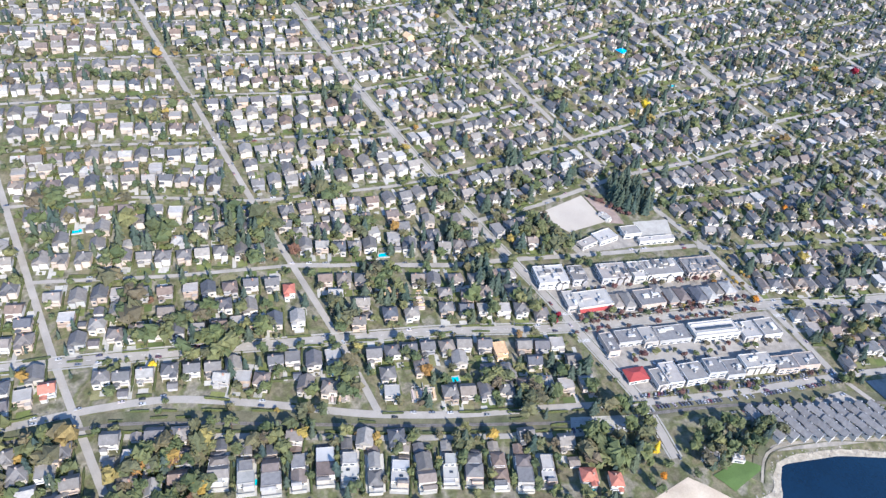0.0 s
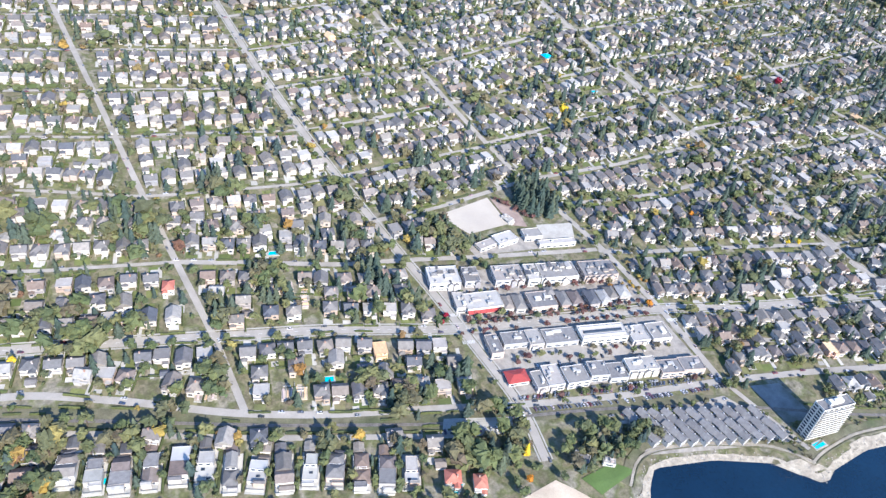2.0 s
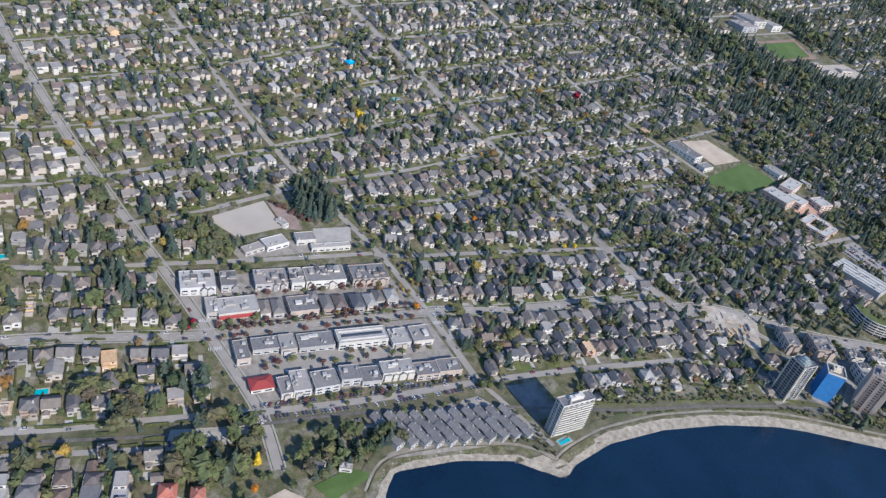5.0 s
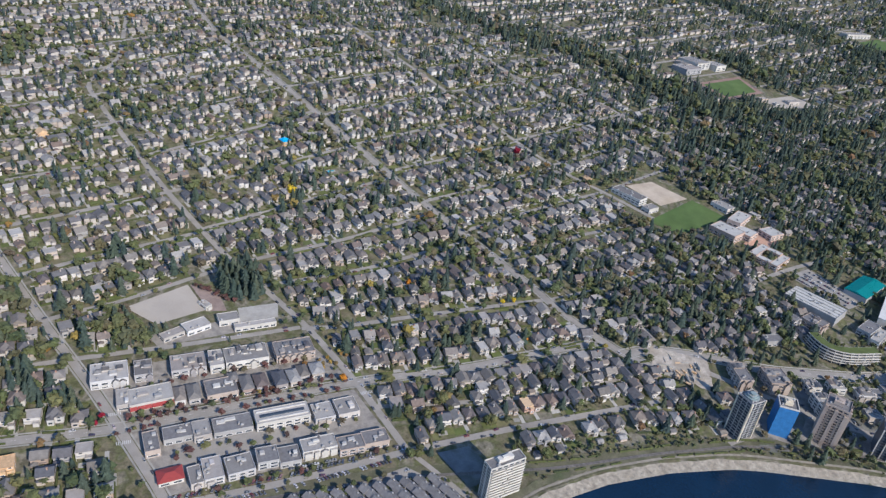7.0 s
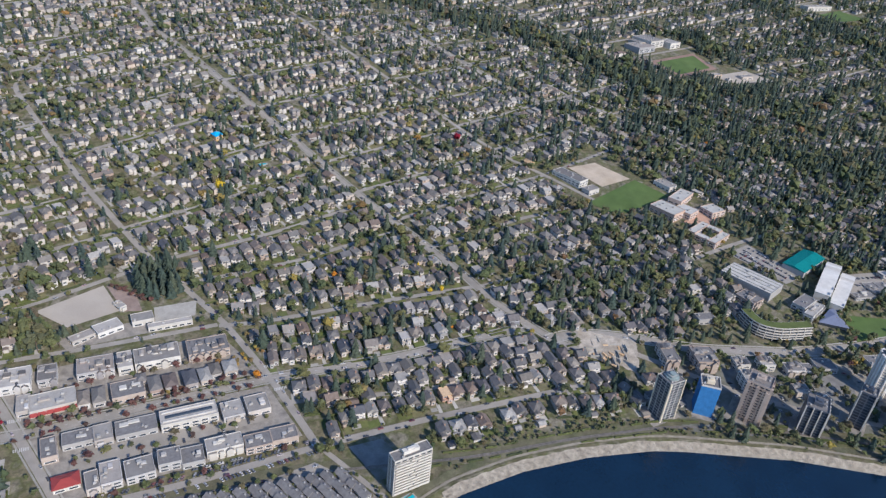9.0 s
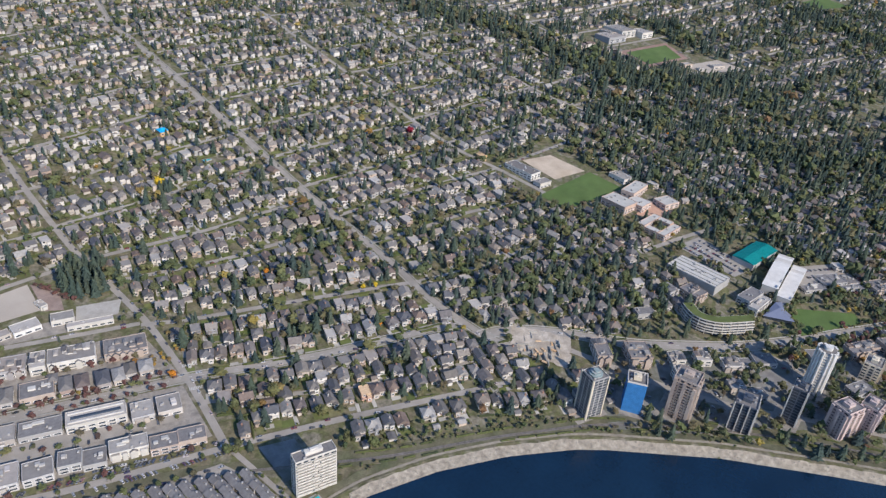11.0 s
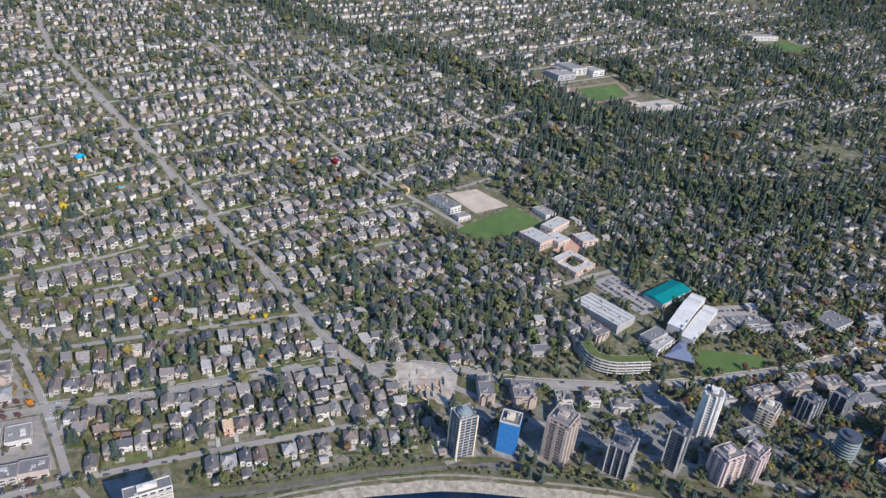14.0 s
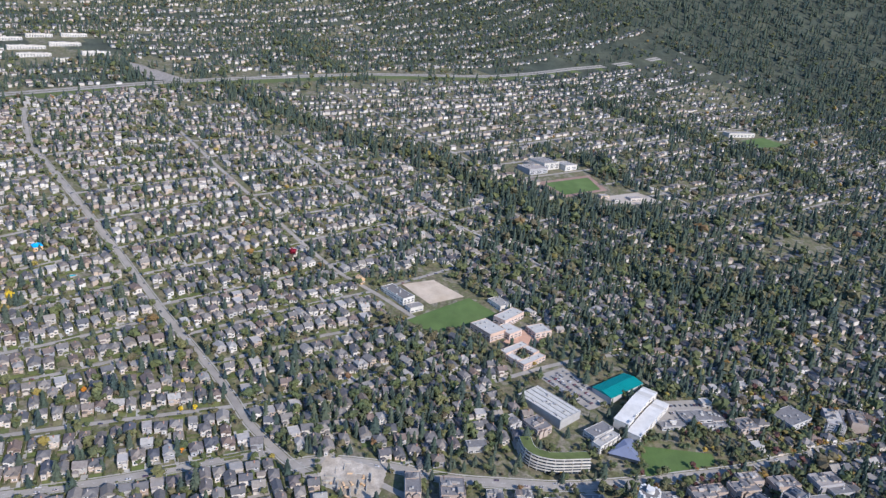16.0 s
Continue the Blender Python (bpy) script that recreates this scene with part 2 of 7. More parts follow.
def gz(x, y):
    """The height of the land at one place."""
    h = 19.2 + 0.042 * x + 0.113 * y
    for bx, by, v in BUMPS:
        q = (x - bx) ** 2 + (y - by) ** 2
        if q < 1.0e6:
            h += v * math.exp(-q / 66248.0)
    h += 0.0002 * max(0.0, math.hypot(x, y + 553) - 2250) ** 2
    d = float(np.interp(x, SHORE_X, SHORE_Y))
    d = (y - d) * 0.88
    return min(max(h, 3.4), 0.17 * d) if d > 0 else max(-7.0, 0.14 * d)


# ---- mesh helpers ----
def make_mesh(name, V, F, mats, tone=None, mat_index=None, smooth=False):
    """V: (n, 3) points; F: lists of corner numbers, or an (m, 3 or 4) array."""
    me = bpy.data.meshes.new(name)
    V = np.asarray(V, np.float32)
    if isinstance(F, np.ndarray):
        m, k = F.shape
        me.vertices.add(len(V))
        me.vertices.foreach_set("co", V.ravel())
        me.loops.add(m * k)
        me.loops.foreach_set("vertex_index", F.astype(np.int32).ravel())
        me.polygons.add(m)
        me.polygons.foreach_set("loop_start", np.arange(0, m * k, k, dtype=np.int32))
        me.update(calc_edges=True)
    else:
        me.from_pydata(V.tolist(), [], F)
        me.update()
    for mt in (mats if isinstance(mats, (list, tuple)) else [mats]):
        me.materials.append(mt)
    if mat_index is not None:
        me.polygons.foreach_set("material_index", np.asarray(mat_index, np.int32))
    if tone is not None:
        a = me.attributes.new("tone", "FLOAT", "FACE")
        a.data.foreach_set("value", np.asarray(tone, np.float32))
    me.polygons.foreach_set("use_smooth", np.full(len(me.polygons), smooth))
    me.validate()
    return me


def piece(name, me, parent=None, m=None, label=""):
    ob = new(name, me)
    if parent is not None:
        ob.parent = parent
    if m is not None:
        ob.matrix_basis = m
    if label:
        ob["label"] = label
    return ob


def thing(name, m, label, category, group="", kind=""):
    ob = new(name)
    ob.empty_display_size = 0.5
    ob.matrix_basis = m
    return tagged(ob, label, category, group, kind)


class Geo:
    """Collects boxes, prisms and faces into one list of quads and triangles."""

    def __init__(self):
        self.v, self.f, self.mi = [], [], []

    def add(self, V, F, mi=0):
        o = len(self.v)
        self.v += [tuple(p) for p in V]
        self.f += [[i + o for i in q] for q in F]
        self.mi += [mi] * len(F)
        return self

    def box(self, x0, y0, z0, x1, y1, z1, mi=0, taper=0.0):
        a = taper
        V = [(x0, y0, z0), (x1, y0, z0), (x1, y1, z0), (x0, y1, z0), (x0 + a, y0 + a, z1), (x1 - a, y0 + a, z1), (x1 - a, y1 - a, z1), (x0 + a, y1 - a, z1)]
        return self.add(V, [(3, 2, 1, 0), (4, 5, 6, 7), (0, 1, 5, 4), (1, 2, 6, 5), (2, 3, 7, 6), (3, 0, 4, 7)], mi)

    def prism(self, pts, z0, z1, mi=0):
        n = len(pts)
        V = [(x, y, z0) for x, y in pts] + [(x, y, z1) for x, y in pts]
        return self.add(V, [tuple(range(n - 1, -1, -1)), tuple(range(n, 2 * n))] + [(i, (i + 1) % n, n + (i + 1) % n, n + i) for i in range(n)], mi)

    def mesh(self, name, mats):
        return make_mesh(name, self.v, self.f, mats, mat_index=self.mi)


def resample(pts, step):
    p = np.asarray(pts, float)
    seg = np.hypot(*np.diff(p, axis=0).T)
    s = np.r_[0, np.cumsum(seg)]
    n = max(2, int(s[-1] / step) + 1)
    u = np.linspace(0, s[-1], n)
    return np.c_[np.interp(u, s, p[:, 0]), np.interp(u, s, p[:, 1])]


def smooth_line(pts, step=8, rounds=6):
    q = resample(pts, step)
    for _ in range(rounds):
        q[1:-1] = 0.25 * q[:-2] + 0.5 * q[1:-1] + 0.25 * q[2:]
    return q


def strip(name, line, off, width, lift, mat, label, category, kind="structure", wobble=0.0, across=2, group=""):
    """A band that lies on the land along a line, off metres to its left."""
    q = np.asarray(line)
    d = np.gradient(q, axis=0)
    d /= np.maximum(1e-6, np.hypot(d[:, 0], d[:, 1]))[:, None]
    nrm = np.c_[-d[:, 1], d[:, 0]]
    rng = np.random.RandomState(len(q))
    rows = []
    for k in range(across + 1):
        w = off + width * (k / across - 0.5)
        jit = wobble * (rng.rand(len(q)) - 0.5) if k in (0, across) else 0
        p = q + nrm * (w + jit)[:, None] if wobble and k in (0, across) else q + nrm * w
        rows.append(np.c_[p, ground_z(p[:, 0], p[:, 1]) + lift])
    V = np.concatenate(rows)
    n = len(q)
    i = np.arange(n - 1)
    F = np.concatenate([np.c_[k * n + i, k * n + i + 1, (k + 1) * n + i + 1, (k + 1) * n + i] for k in range(across)])
    ob = new(name, make_mesh(name, V, F[:, ::1], mat, smooth=True))
    return tagged(ob, label, category, group, kind)


PATCHES = []


def on_patch(x, y):
    for q in PATCHES:
        if not (min(p[0] for p in q) <= x <= max(p[0] for p in q) and min(p[1] for p in q) <= y <= max(p[1] for p in q)):
            continue
        sg = [(q[(i + 1) % 4][0] - q[i][0]) * (y - q[i][1]) - (q[(i + 1) % 4][1] - q[i][1]) * (x - q[i][0]) for i in range(4)]
        if all(v >= 0 for v in sg) or all(v <= 0 for v in sg):
            return True
    return False


def patch(name, corners, lift, mat, label, category, n=10, kind="structure", wobble=0.0):
    """A four-cornered patch of surface that lies on the land."""
    a, b, c, d = [np.array(p, float) for p in corners]
    PATCHES.append(corners)
    u = np.linspace(0, 1, n + 1)
    U, W = np.meshgrid(u, u)
    P = a * ((1 - U) * (1 - W))[..., None] + b * (U * (1 - W))[..., None] + c * (U * W)[..., None] + d * ((1 - U) * W)[..., None]
    if wobble:
        rng = np.random.RandomState(int(abs(a[0])) + n)
        P = P + (rng.rand(*P.shape) - 0.5) * wobble
    V = np.c_[P.reshape(-1, 2), (ground_z(P[..., 0], P[..., 1]) + lift).ravel()]
    k = (np.arange(n)[:, None] * (n + 1) + np.arange(n)[None]).ravel()
    F = np.c_[k, k + 1, k + n + 2, k + n + 1]
    return tagged(new(name, make_mesh(name, V, F, mat, smooth=True)), label, category, kind=kind)


# ---- ground and sea ----
def grid_lines(fine0, fine1, step, lo, hi):
    out = list(np.arange(fine0, fine1 + 1, step))
    s, x = step, out[-1]
    while x < hi:
        s *= 1.12
        x += s
        out.append(x)
    s, x = step, out[0]
    while x > lo:
        s *= 1.12
        x -= s
        out.insert(0, x)
    return np.array(out)


GX, GY = grid_lines(-520, 1200, 9, -3000, 4800), grid_lines(-660, 1120, 9, -2200, 4800)
_X, _Y = np.meshgrid(GX, GY)
_V = np.c_[_X.ravel(), _Y.ravel(), ground_z(_X, _Y).ravel()]
_k = (np.arange(len(GY) - 1)[:, None] * len(GX) + np.arange(len(GX) - 1)[None]).ravel()
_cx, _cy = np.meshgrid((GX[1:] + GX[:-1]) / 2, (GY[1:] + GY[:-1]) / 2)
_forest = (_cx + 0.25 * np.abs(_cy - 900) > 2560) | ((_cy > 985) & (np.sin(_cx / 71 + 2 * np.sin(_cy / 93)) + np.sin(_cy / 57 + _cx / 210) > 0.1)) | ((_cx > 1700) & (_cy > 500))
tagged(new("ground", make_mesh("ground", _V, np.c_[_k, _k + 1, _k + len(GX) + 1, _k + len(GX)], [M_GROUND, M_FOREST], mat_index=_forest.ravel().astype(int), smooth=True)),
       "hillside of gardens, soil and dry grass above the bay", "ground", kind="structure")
_X, _Y = np.meshgrid(np.linspace(-3500, 5600, 60), np.linspace(-5600, 1500, 60))
_k = (np.arange(59)[:, None] * 60 + np.arange(59)[None]).ravel()
tagged(new("water", make_mesh("water", np.c_[_X.ravel(), _Y.ravel(), np.zeros(_X.size)], np.c_[_k, _k + 1, _k + 61, _k + 60], M_WATER)),
       "deep navy blue sea with fine ripples in a bay", "sea", kind="structure")

# ---- roads ----
ST27 = [(-352, 47), (-357, 166), (-358, 506), (-357, 908)]
ST26 = [(-177, 26.9), (-173, 97), (-175, 284), (-174, 521), (-169, 932)]
ST25 = [(-11.1, -103), (1.6, -58), (2.4, 63), (-2.4, 174), (-6.3, 316), (-5.5, 442), (3.2, 600), (7.9, 932)]
ST24 = [(162, -118), (167, -87), (175, -34), (181, 47), (178, 103), (172, 182), (173, 304), (179, 427), (190, 569), (261, 632), (332, 774)]
ST22 = [(427, -207), (404, -158), (401, -81), (409, -32), (414, 47), (416, 126), (424, 284), (428, 474), (431, 679), (474, 869)]
ST21 = [(653, -71), (652, -9.5), (648, 47), (638, 111), (639, 190), (647, 332), (655, 498), (679, 727), (695, 893)]
ST20 = [(822, -150), (819, -12.6), (817, 142), (806, 292), (812, 474), (822, 632), (877, 806), (908, 932)]
MARINE = [(-600, 253), (-389, 175), (-287, 139), (-173, 97), (-95, 68), (0, 23.7), (87, -4), (175, -34), (273, -79), (401, -126)]
MARINE_EAST = [(401, -150), (427, -158), (464, -194), (506, -249), (581, -313), (640, -348), (743, -401), (872, -448), (1106, -537)]
BELLEVUE = [(-506, 155), (-397, 128), (-348, 118), (-298, 103), (-239, 67), (-185, 29.2), (-132, 0.8), (-55, -32), (2.4, -58), (79, -88), (162, -115), (249, -149), (337, -188), (379, -207)]
RAIL = [(-506, 146), (-397, 118), (-334, 101), (-256, 60), (-168, 11.1), (-59, -44), (48, -85), (137, -126), (194, -162), (247, -196), (325, -235), (399, -280), (466, -341), (523, -412), (573, -490), (656, -608), (758, -735)]
HIGHWAY = [(-711, 995), (0, 968), (458, 960), (793, 978), (951, 968), (1299, 940), (1659, 837), (2027, 822), (2528, 711)]
AVENUES = [
    [(-357, 244), (-265, 208), (-174, 180)], [(-174, 180), (-100, 148), (-54, 126), (0, 110), (72, 84), (175, 49)],
    [(-357, 332), (-261, 304), (-174, 262), (-46, 234), (0, 229)], [(-357, 407), (-261, 379), (-174, 348), (-114, 336), (-51, 318), (0, 308)],
    [(-357, 483), (-174, 427), (0, 382)], [(-357, 561), (-174, 506), (0, 460)], [(-357, 638), (-174, 585), (0, 537)], [(-357, 716), (-174, 664), (0, 616)], [(-357, 790), (-174, 743), (0, 695)], [(-357, 865), (-174, 822), (0, 778)],
    [(0, 164), (66, 159), (173, 161)], [(0, 231), (87, 228), (173, 224)], [(0, 307), (73, 305), (173, 304), (318, 303), (423, 297)],
    [(0, 384), (173, 382), (430, 393)], [(0, 460), (179, 463), (428, 468)], [(0, 537), (186, 539), (429, 545)], [(0, 615), (198, 608), (430, 621)], [(0, 695), (261, 687), (433, 698)], [(0, 778), (316, 778), (454, 778)], [(0, 853), (237, 853), (474, 857)],
    [(175, 47), (206, 30), (268, 6.3), (337, -22.9), (407, -54)], [(178, 118), (231, 103), (288, 87), (368, 76), (414, 66)], [(173, 162), (235, 152), (293, 142), (416, 130)], [(173, 228), (300, 224), (419, 215)],
    [(407, -55), (499, -84), (569, -88)], [(414, 23.7), (473, 11.9), (541, 3.2), (597, -14.2), (651, -23.7)], [(416, 85), (477, 77), (570, 66), (645, 52)], [(417, 155), (521, 141), (638, 128)], [(420, 228), (537, 212), (641, 202)], [(424, 299), (537, 288), (645, 280)],
    [(427, 379), (537, 370), (649, 360)], [(428, 468), (545, 454), (653, 442)], [(429, 545), (545, 533), (657, 521)], [(430, 621), (553, 608), (668, 599)], [(431, 698), (553, 686), (676, 676)], [(454, 778), (569, 765), (686, 758)], [(474, 857), (585, 845), (695, 837)],
    [(639, 134), (727, 126), (817, 118)], [(641, 207), (727, 198), (812, 194)], [(645, 281), (727, 273), (807, 270)], [(649, 360), (727, 352), (807, 346)], [(654, 442), (735, 433), (811, 427)], [(659, 521), (735, 512), (814, 506)], [(668, 599), (743, 591), (818, 583)], [(678, 676), (758, 672), (837, 668)], [(687, 758), (774, 754), (865, 749)],
    [(879, 300), (879, 162), (892, 79), (898, -4), (905, -90)], [(820, -10), (838, -7), (934, -17), (1020, -26)], [(1597, -152), (1753, -164)], [(1835, -61), (2030, -66), (2230, -73)], [(913, -274), (1030, -290)],
    [(653, 52), (735, 47), (818, 41)], [(818, 118), (885, 111), (956, 101)], [(814, 194), (893, 186)], [(807, 270), (901, 261), (972, 251)], [(809, 348), (908, 336)], [(811, 431), (893, 425)],
]
EAST_STREETS = []
for _k, _y in enumerate(range(-60, 900, 80)):
    _x0 = 830 + 40 * (_k % 2)
    EAST_STREETS.append([(x, _y - 0.10 * (x - 830) + 10 * math.sin(x / 210 + _k)) for x in range(_x0, 2360 - 60 * (_k % 3), 90)])
for _x, _y0, _y1 in ((985, -170, 640), (1100, 330, 850), (1345, -110, 800), (1520, 90, 780), (1720, -60, 720), (2060, -120, 640)):
    EAST_STREETS.append([(_x + 0.05 * (y - _y0), y) for y in range(_y0, _y1, 60)])
BELLEVUE_EAST = [(448, -204), (466, -255), (486, -306), (514, -354), (552, -408), (590, -470), (640, -540)]
ST17 = [(590, -318), (606, -370), (612, -420)]
ST16 = [(690, -372), (676, -424), (660, -470)]
PARK_ROAD = [(640, -170), (700, -182), (760, -198), (800, -215), (850, -255), (900, -300), (960, -380)]
LANE = [(169, -64), (245, -111), (319, -150), (395, -175)]
for line, w in [(ST27, 5.2), (ST26, 5.2), (ST25, 6.6), (ST24, 6), (ST22, 7.0), (ST21, 6.0), (ST20, 6.6), (MARINE, 8), (MARINE_EAST, 10), (BELLEVUE, 5.8), (LANE, 4.5), (BELLEVUE_EAST, 6), (ST17, 5.5), (ST16, 5.5), (PARK_ROAD, 5.5)]:
    q = smooth_line(line)
    strip("road", q, 0, w, 0.30, M_ROAD, "worn light grey asphalt street", "road")
    if w > 6.1:
        for s in (-1, 1):
            strip("pavement", q, s * (w / 2 + 1.3), 1.3, 0.42, M_CONCRETE, "pale concrete footpath along the street", "pavement", across=1)
for a in AVENUES:
    strip("road", smooth_line(a), 0, 3.4 if a[0][0] < -40 and a[0][1] > 200 else 5.0, 0.26, M_ROAD, "narrow residential avenue of worn asphalt", "road")
for a in EAST_STREETS:
    strip("road", smooth_line(a, 12), 0, 5.6, 0.4, M_ROAD, "narrow hillside street between woods and gardens", "road")
for o, w in ((7, 10), (-7, 10)):
    strip("road", smooth_line(HIGHWAY, 16), o, w, 0.5, M_ROAD, "divided highway carriageway cut along the hillside", "highway")
strip("road_verge", smooth_line(HIGHWAY, 16), -27, 32, 0.2, M_LAWN, "dry grass bank below the highway", "verge")
# dashed centre line of the main street, one piece of stuff
_V, _F = [], []
for line in (MARINE, MARINE_EAST):
    q = smooth_line(line, 3)
    for i in range(0, len(q) - 2, 3):
        d = q[i + 1] - q[i]
        d /= np.hypot(*d)
        nn = np.array([-d[1], d[0]]) * 0.12
        for p in (q[i] - nn, q[i + 1] - nn, q[i + 1] + nn, q[i] + nn):
            _V.append((*p, gz(*p) + 0.33))
        _F.append([len(_V) - 4 + j for j in range(4)])
tagged(new("road_markings", make_mesh("road_markings", _V, _F, M_PAINT)), "dashed white centre line on the main street", "road marking", kind="stuff")
# zebra bars at the village crossing
_V, _F = [], []
for cx, cy, ang, n in ((0, 9, 70, 8), (5, 38, 70, 8), (175, -49, 70, 8), (183, -22, 70, 8), (-9, -49, 15, 7)):
    ca, sa = math.cos(radians(ang)), math.sin(radians(ang))
    for i in range(n):
        u = (i - n / 2) * 1.3
        for du, dv in ((-0.3, -1.6), (0.3, -1.6), (0.3, 1.6), (-0.3, 1.6)):
            x, y = cx + (u + du) * sa + dv * ca, cy - (u + du) * ca + dv * sa
            _V.append((x, y, gz(x, y) + 0.35))
        _F.append([len(_V) - 4 + j for j in range(4)])
tagged(new("zebra_crossing", make_mesh("zebra_crossing", _V, _F, M_PAINT)), "white zebra bars painted on the asphalt crossings", "crossing", kind="stuff")

# ---- railway, beach, promenade, parks ----
RAILQ = smooth_line(RAIL)
strip("railway_bed", RAILQ, 1.5, 14, 0.22, M_BALLAST, "weedy green railway bank along the shore", "railway", across=4)
strip("railway_bed", RAILQ, -1, 2.6, 0.42, M_TRACK, "dark ballast under a single track", "railway")
strip("road", RAILQ[(RAILQ[:, 0] > -330) & (RAILQ[:, 0] < -66)], -10.5, 4.2, 0.3, M_ROAD, "narrow lane behind the waterfront houses", "road")
for o in (-1.7, -0.3):
    strip("rail", RAILQ, o, 0.16, 0.62, M_STEEL, "rusty steel rail of the shore line", "rail", across=1)
SHOREQ = smooth_line(list(zip(SHORE_X[2:-2], SHORE_Y[2:-2])), 6, 3)
strip("beach", SHOREQ[SHOREQ[:, 0] < 215], 1.0, 7, 0.14, M_STONE, "pale stone and cobble beach", "beach", wobble=1.5, across=4)
strip("beach", SHOREQ[SHOREQ[:, 0] > 205], 3.0, 12, 0.14, M_STONE, "pale stone and cobble beach", "beach", wobble=1.5, across=4)
strip("promenade", SHOREQ[SHOREQ[:, 0] > 32], 13.0, 2.0, 0.5, M_PATH, "packed gravel seawall path above the beach", "promenade")
strip("seawall", SHOREQ[SHOREQ[:, 0] > 32], 10.8, 0.7, 0.6, M_BALLAST, "low weathered stone seawall", "seawall")
strip("bank", SHOREQ[SHOREQ[:, 0] > 32], 17.5, 6, 0.3, M_BALLAST, "brown weedy bank above the seawall path", "bank", wobble=2)
patch("breakwater", [(128, -182), (150, -203), (172, -209), (164, -196)], 0.35, M_STONE, "jumble of pale boulders on the point", "breakwater", 16, wobble=0.8)
patch("sand_beach", [(-87, -118), (-23.7, -155), (7.9, -158), (-15.8, -118)], 0.3, M_SAND, "sandy beach below the park", "beach", 10)
patch("park_lawn", [(0.8, -126), (5.5, -142), (40, -140), (29.2, -127)], 0.45, M_FIELD, "round green park lawn by the beach", "lawn", 12)
patch("sports_field", [(641, -23.7), (647, -65), (745, -77), (743, -26.1)], 0.4, M_FIELD, "mown green school playing field", "sports field", 14)
patch("sand_field", [(691, 46), (689, -11), (740, -21), (735, 33)], 0.45, M_SAND, "tan sand sports field", "sports field", 10)
patch("gravel_field", [(59.8, 149), (73, 115.5), (117, 112.5), (120, 153)], 0.45, M_GRAVEL, "pale gravel school field", "sports field", 10)
patch("school_yard", [(60, 108), (164, 82), (156, 64), (62, 90)], 0.2, M_PAVING, "worn paved yard round the school buildings", "yard", 12)
patch("school_yard", [(122, 152), (119, 110), (132, 102), (138, 128)], 0.35, M_TERRACE2, "red-brown paved school yard", "yard", 10)
patch("school_yard", [(142, 101), (177, 89), (166, 71.5), (134, 82)], 0.32, M_CONCRETE, "pale paved school yard", "yard", 10)
patch("park_lawn", [(684, -322), (653, -349), (725, -381), (736, -371)], 0.5, M_FIELD, "clipped green lawn by the main road", "lawn", 10)
patch("sports_field", [(1157, 194), (1149, 139), (1240, 126), (1268, 177)], 0.6, M_FIELD, "green high school running track field", "sports field", 12)
patch("running_track", [(1147, 204), (1142, 131), (1250, 117), (1281, 185)], 0.4, M_TRACKRED, "faded red rubber track round the field", "track", 12)
patch("car_park", [(1202, 104), (1220, 60), (1308, 26), (1300, 84)], 0.4, M_GRAVEL, "pale paved car park", "car park", 10)
patch("sports_field", [(1900, 172), (1894, 118), (2008, 93), (2007, 160)], 0.8, M_FIELD, "distant green school field", "sports field", 10)
patch("gravel_yard", [(758, 995), (837, 984), (790, 1122), (758, 1185)], 0.8, M_PAVING, "bare works yard beside the highway", "yard", 10)
patch("excavation", [(412, -177), (436, -158), (466, -207), (431, -231)], 0.5, M_DIRT, "dug-out building site of bare soil and concrete", "building site", 14, wobble=3.0)
patch("car_park", [(-67, -54), (-57, -41), (-11.1, -63), (-19, -74)], 0.45, M_CONCRETE, "paved car park beside the railway", "car park", 8)
for corners in ([(7, 22), (5, -50), (160, -100), (168, -40)], [(7, 88), (7, 30), (172, -24), (170, 38)]):
    patch("pavement", corners, 0.16, M_PAVING, "grey paving and yards of the village block", "pavement", 16)
    PATCHES.pop()
patch("car_park", [(22.1, -15.8), (17.4, -30), (146, -70), (152, -55)], 0.45, M_ROAD, "asphalt car park behind the shops", "car park", 10)
strip("pavement", smooth_line([(432, -262), (500, -325), (560, -372), (640, -420), (740, -470), (840, -505)]), 0, 84, 0.16, M_ASPHALT, "worn dark asphalt of lanes and parking round the towers", "pavement", wobble=5, across=8)
for fx, fy, fa, fw, fd in ((405, -266, -18, 30, 24), (439, -288, 30, 26, 24), (466, -317, 12, 30, 28), (493, -359, 16, 32, 26), (532, -385, 8, 28, 22), (589, -383, 24, 32, 28), (649, -407, 6, 28, 24), (690, -434, -12, 26, 22), (725, -451, -6, 28, 22), (553, -419, -18, 26, 22), (672, -472, 0, 30, 28), (715, -505, -10, 30, 24)):
    fc, fs = math.cos(radians(fa)), math.sin(radians(fa))
    patch("forecourt", [(fx + u * fw / 2 * fc - v * fd / 2 * fs, fy + u * fw / 2 * fs + v * fd / 2 * fc) for u, v in ((-1, -1), (1, -1), (1, 1), (-1, 1))], 0.34, M_PAVING, "paved forecourt round a shore tower", "forecourt", 6)
patch("school_yard", [(704, -122), (748, -118), (752, -146), (722, -150)], 0.36, M_TERRACE, "red-brown paved school yard", "yard", 8)
patch("car_park", [(685.6, -189), (724, -196), (717, -267), (686, -260)], 0.45, M_ROAD, "asphalt car park of the arena", "car park", 8)
patch("car_park", [(735, -312), (790, -356), (814, -324), (758, -292)], 0.45, M_ROAD, "asphalt car park by the community centre", "car park", 8)
patch("car_park", [(178, -168), (204, -176), (205, -140), (180, -130)], 0.3, M_ASPHALT, "dark asphalt yard behind the shore tower", "car park", 8)
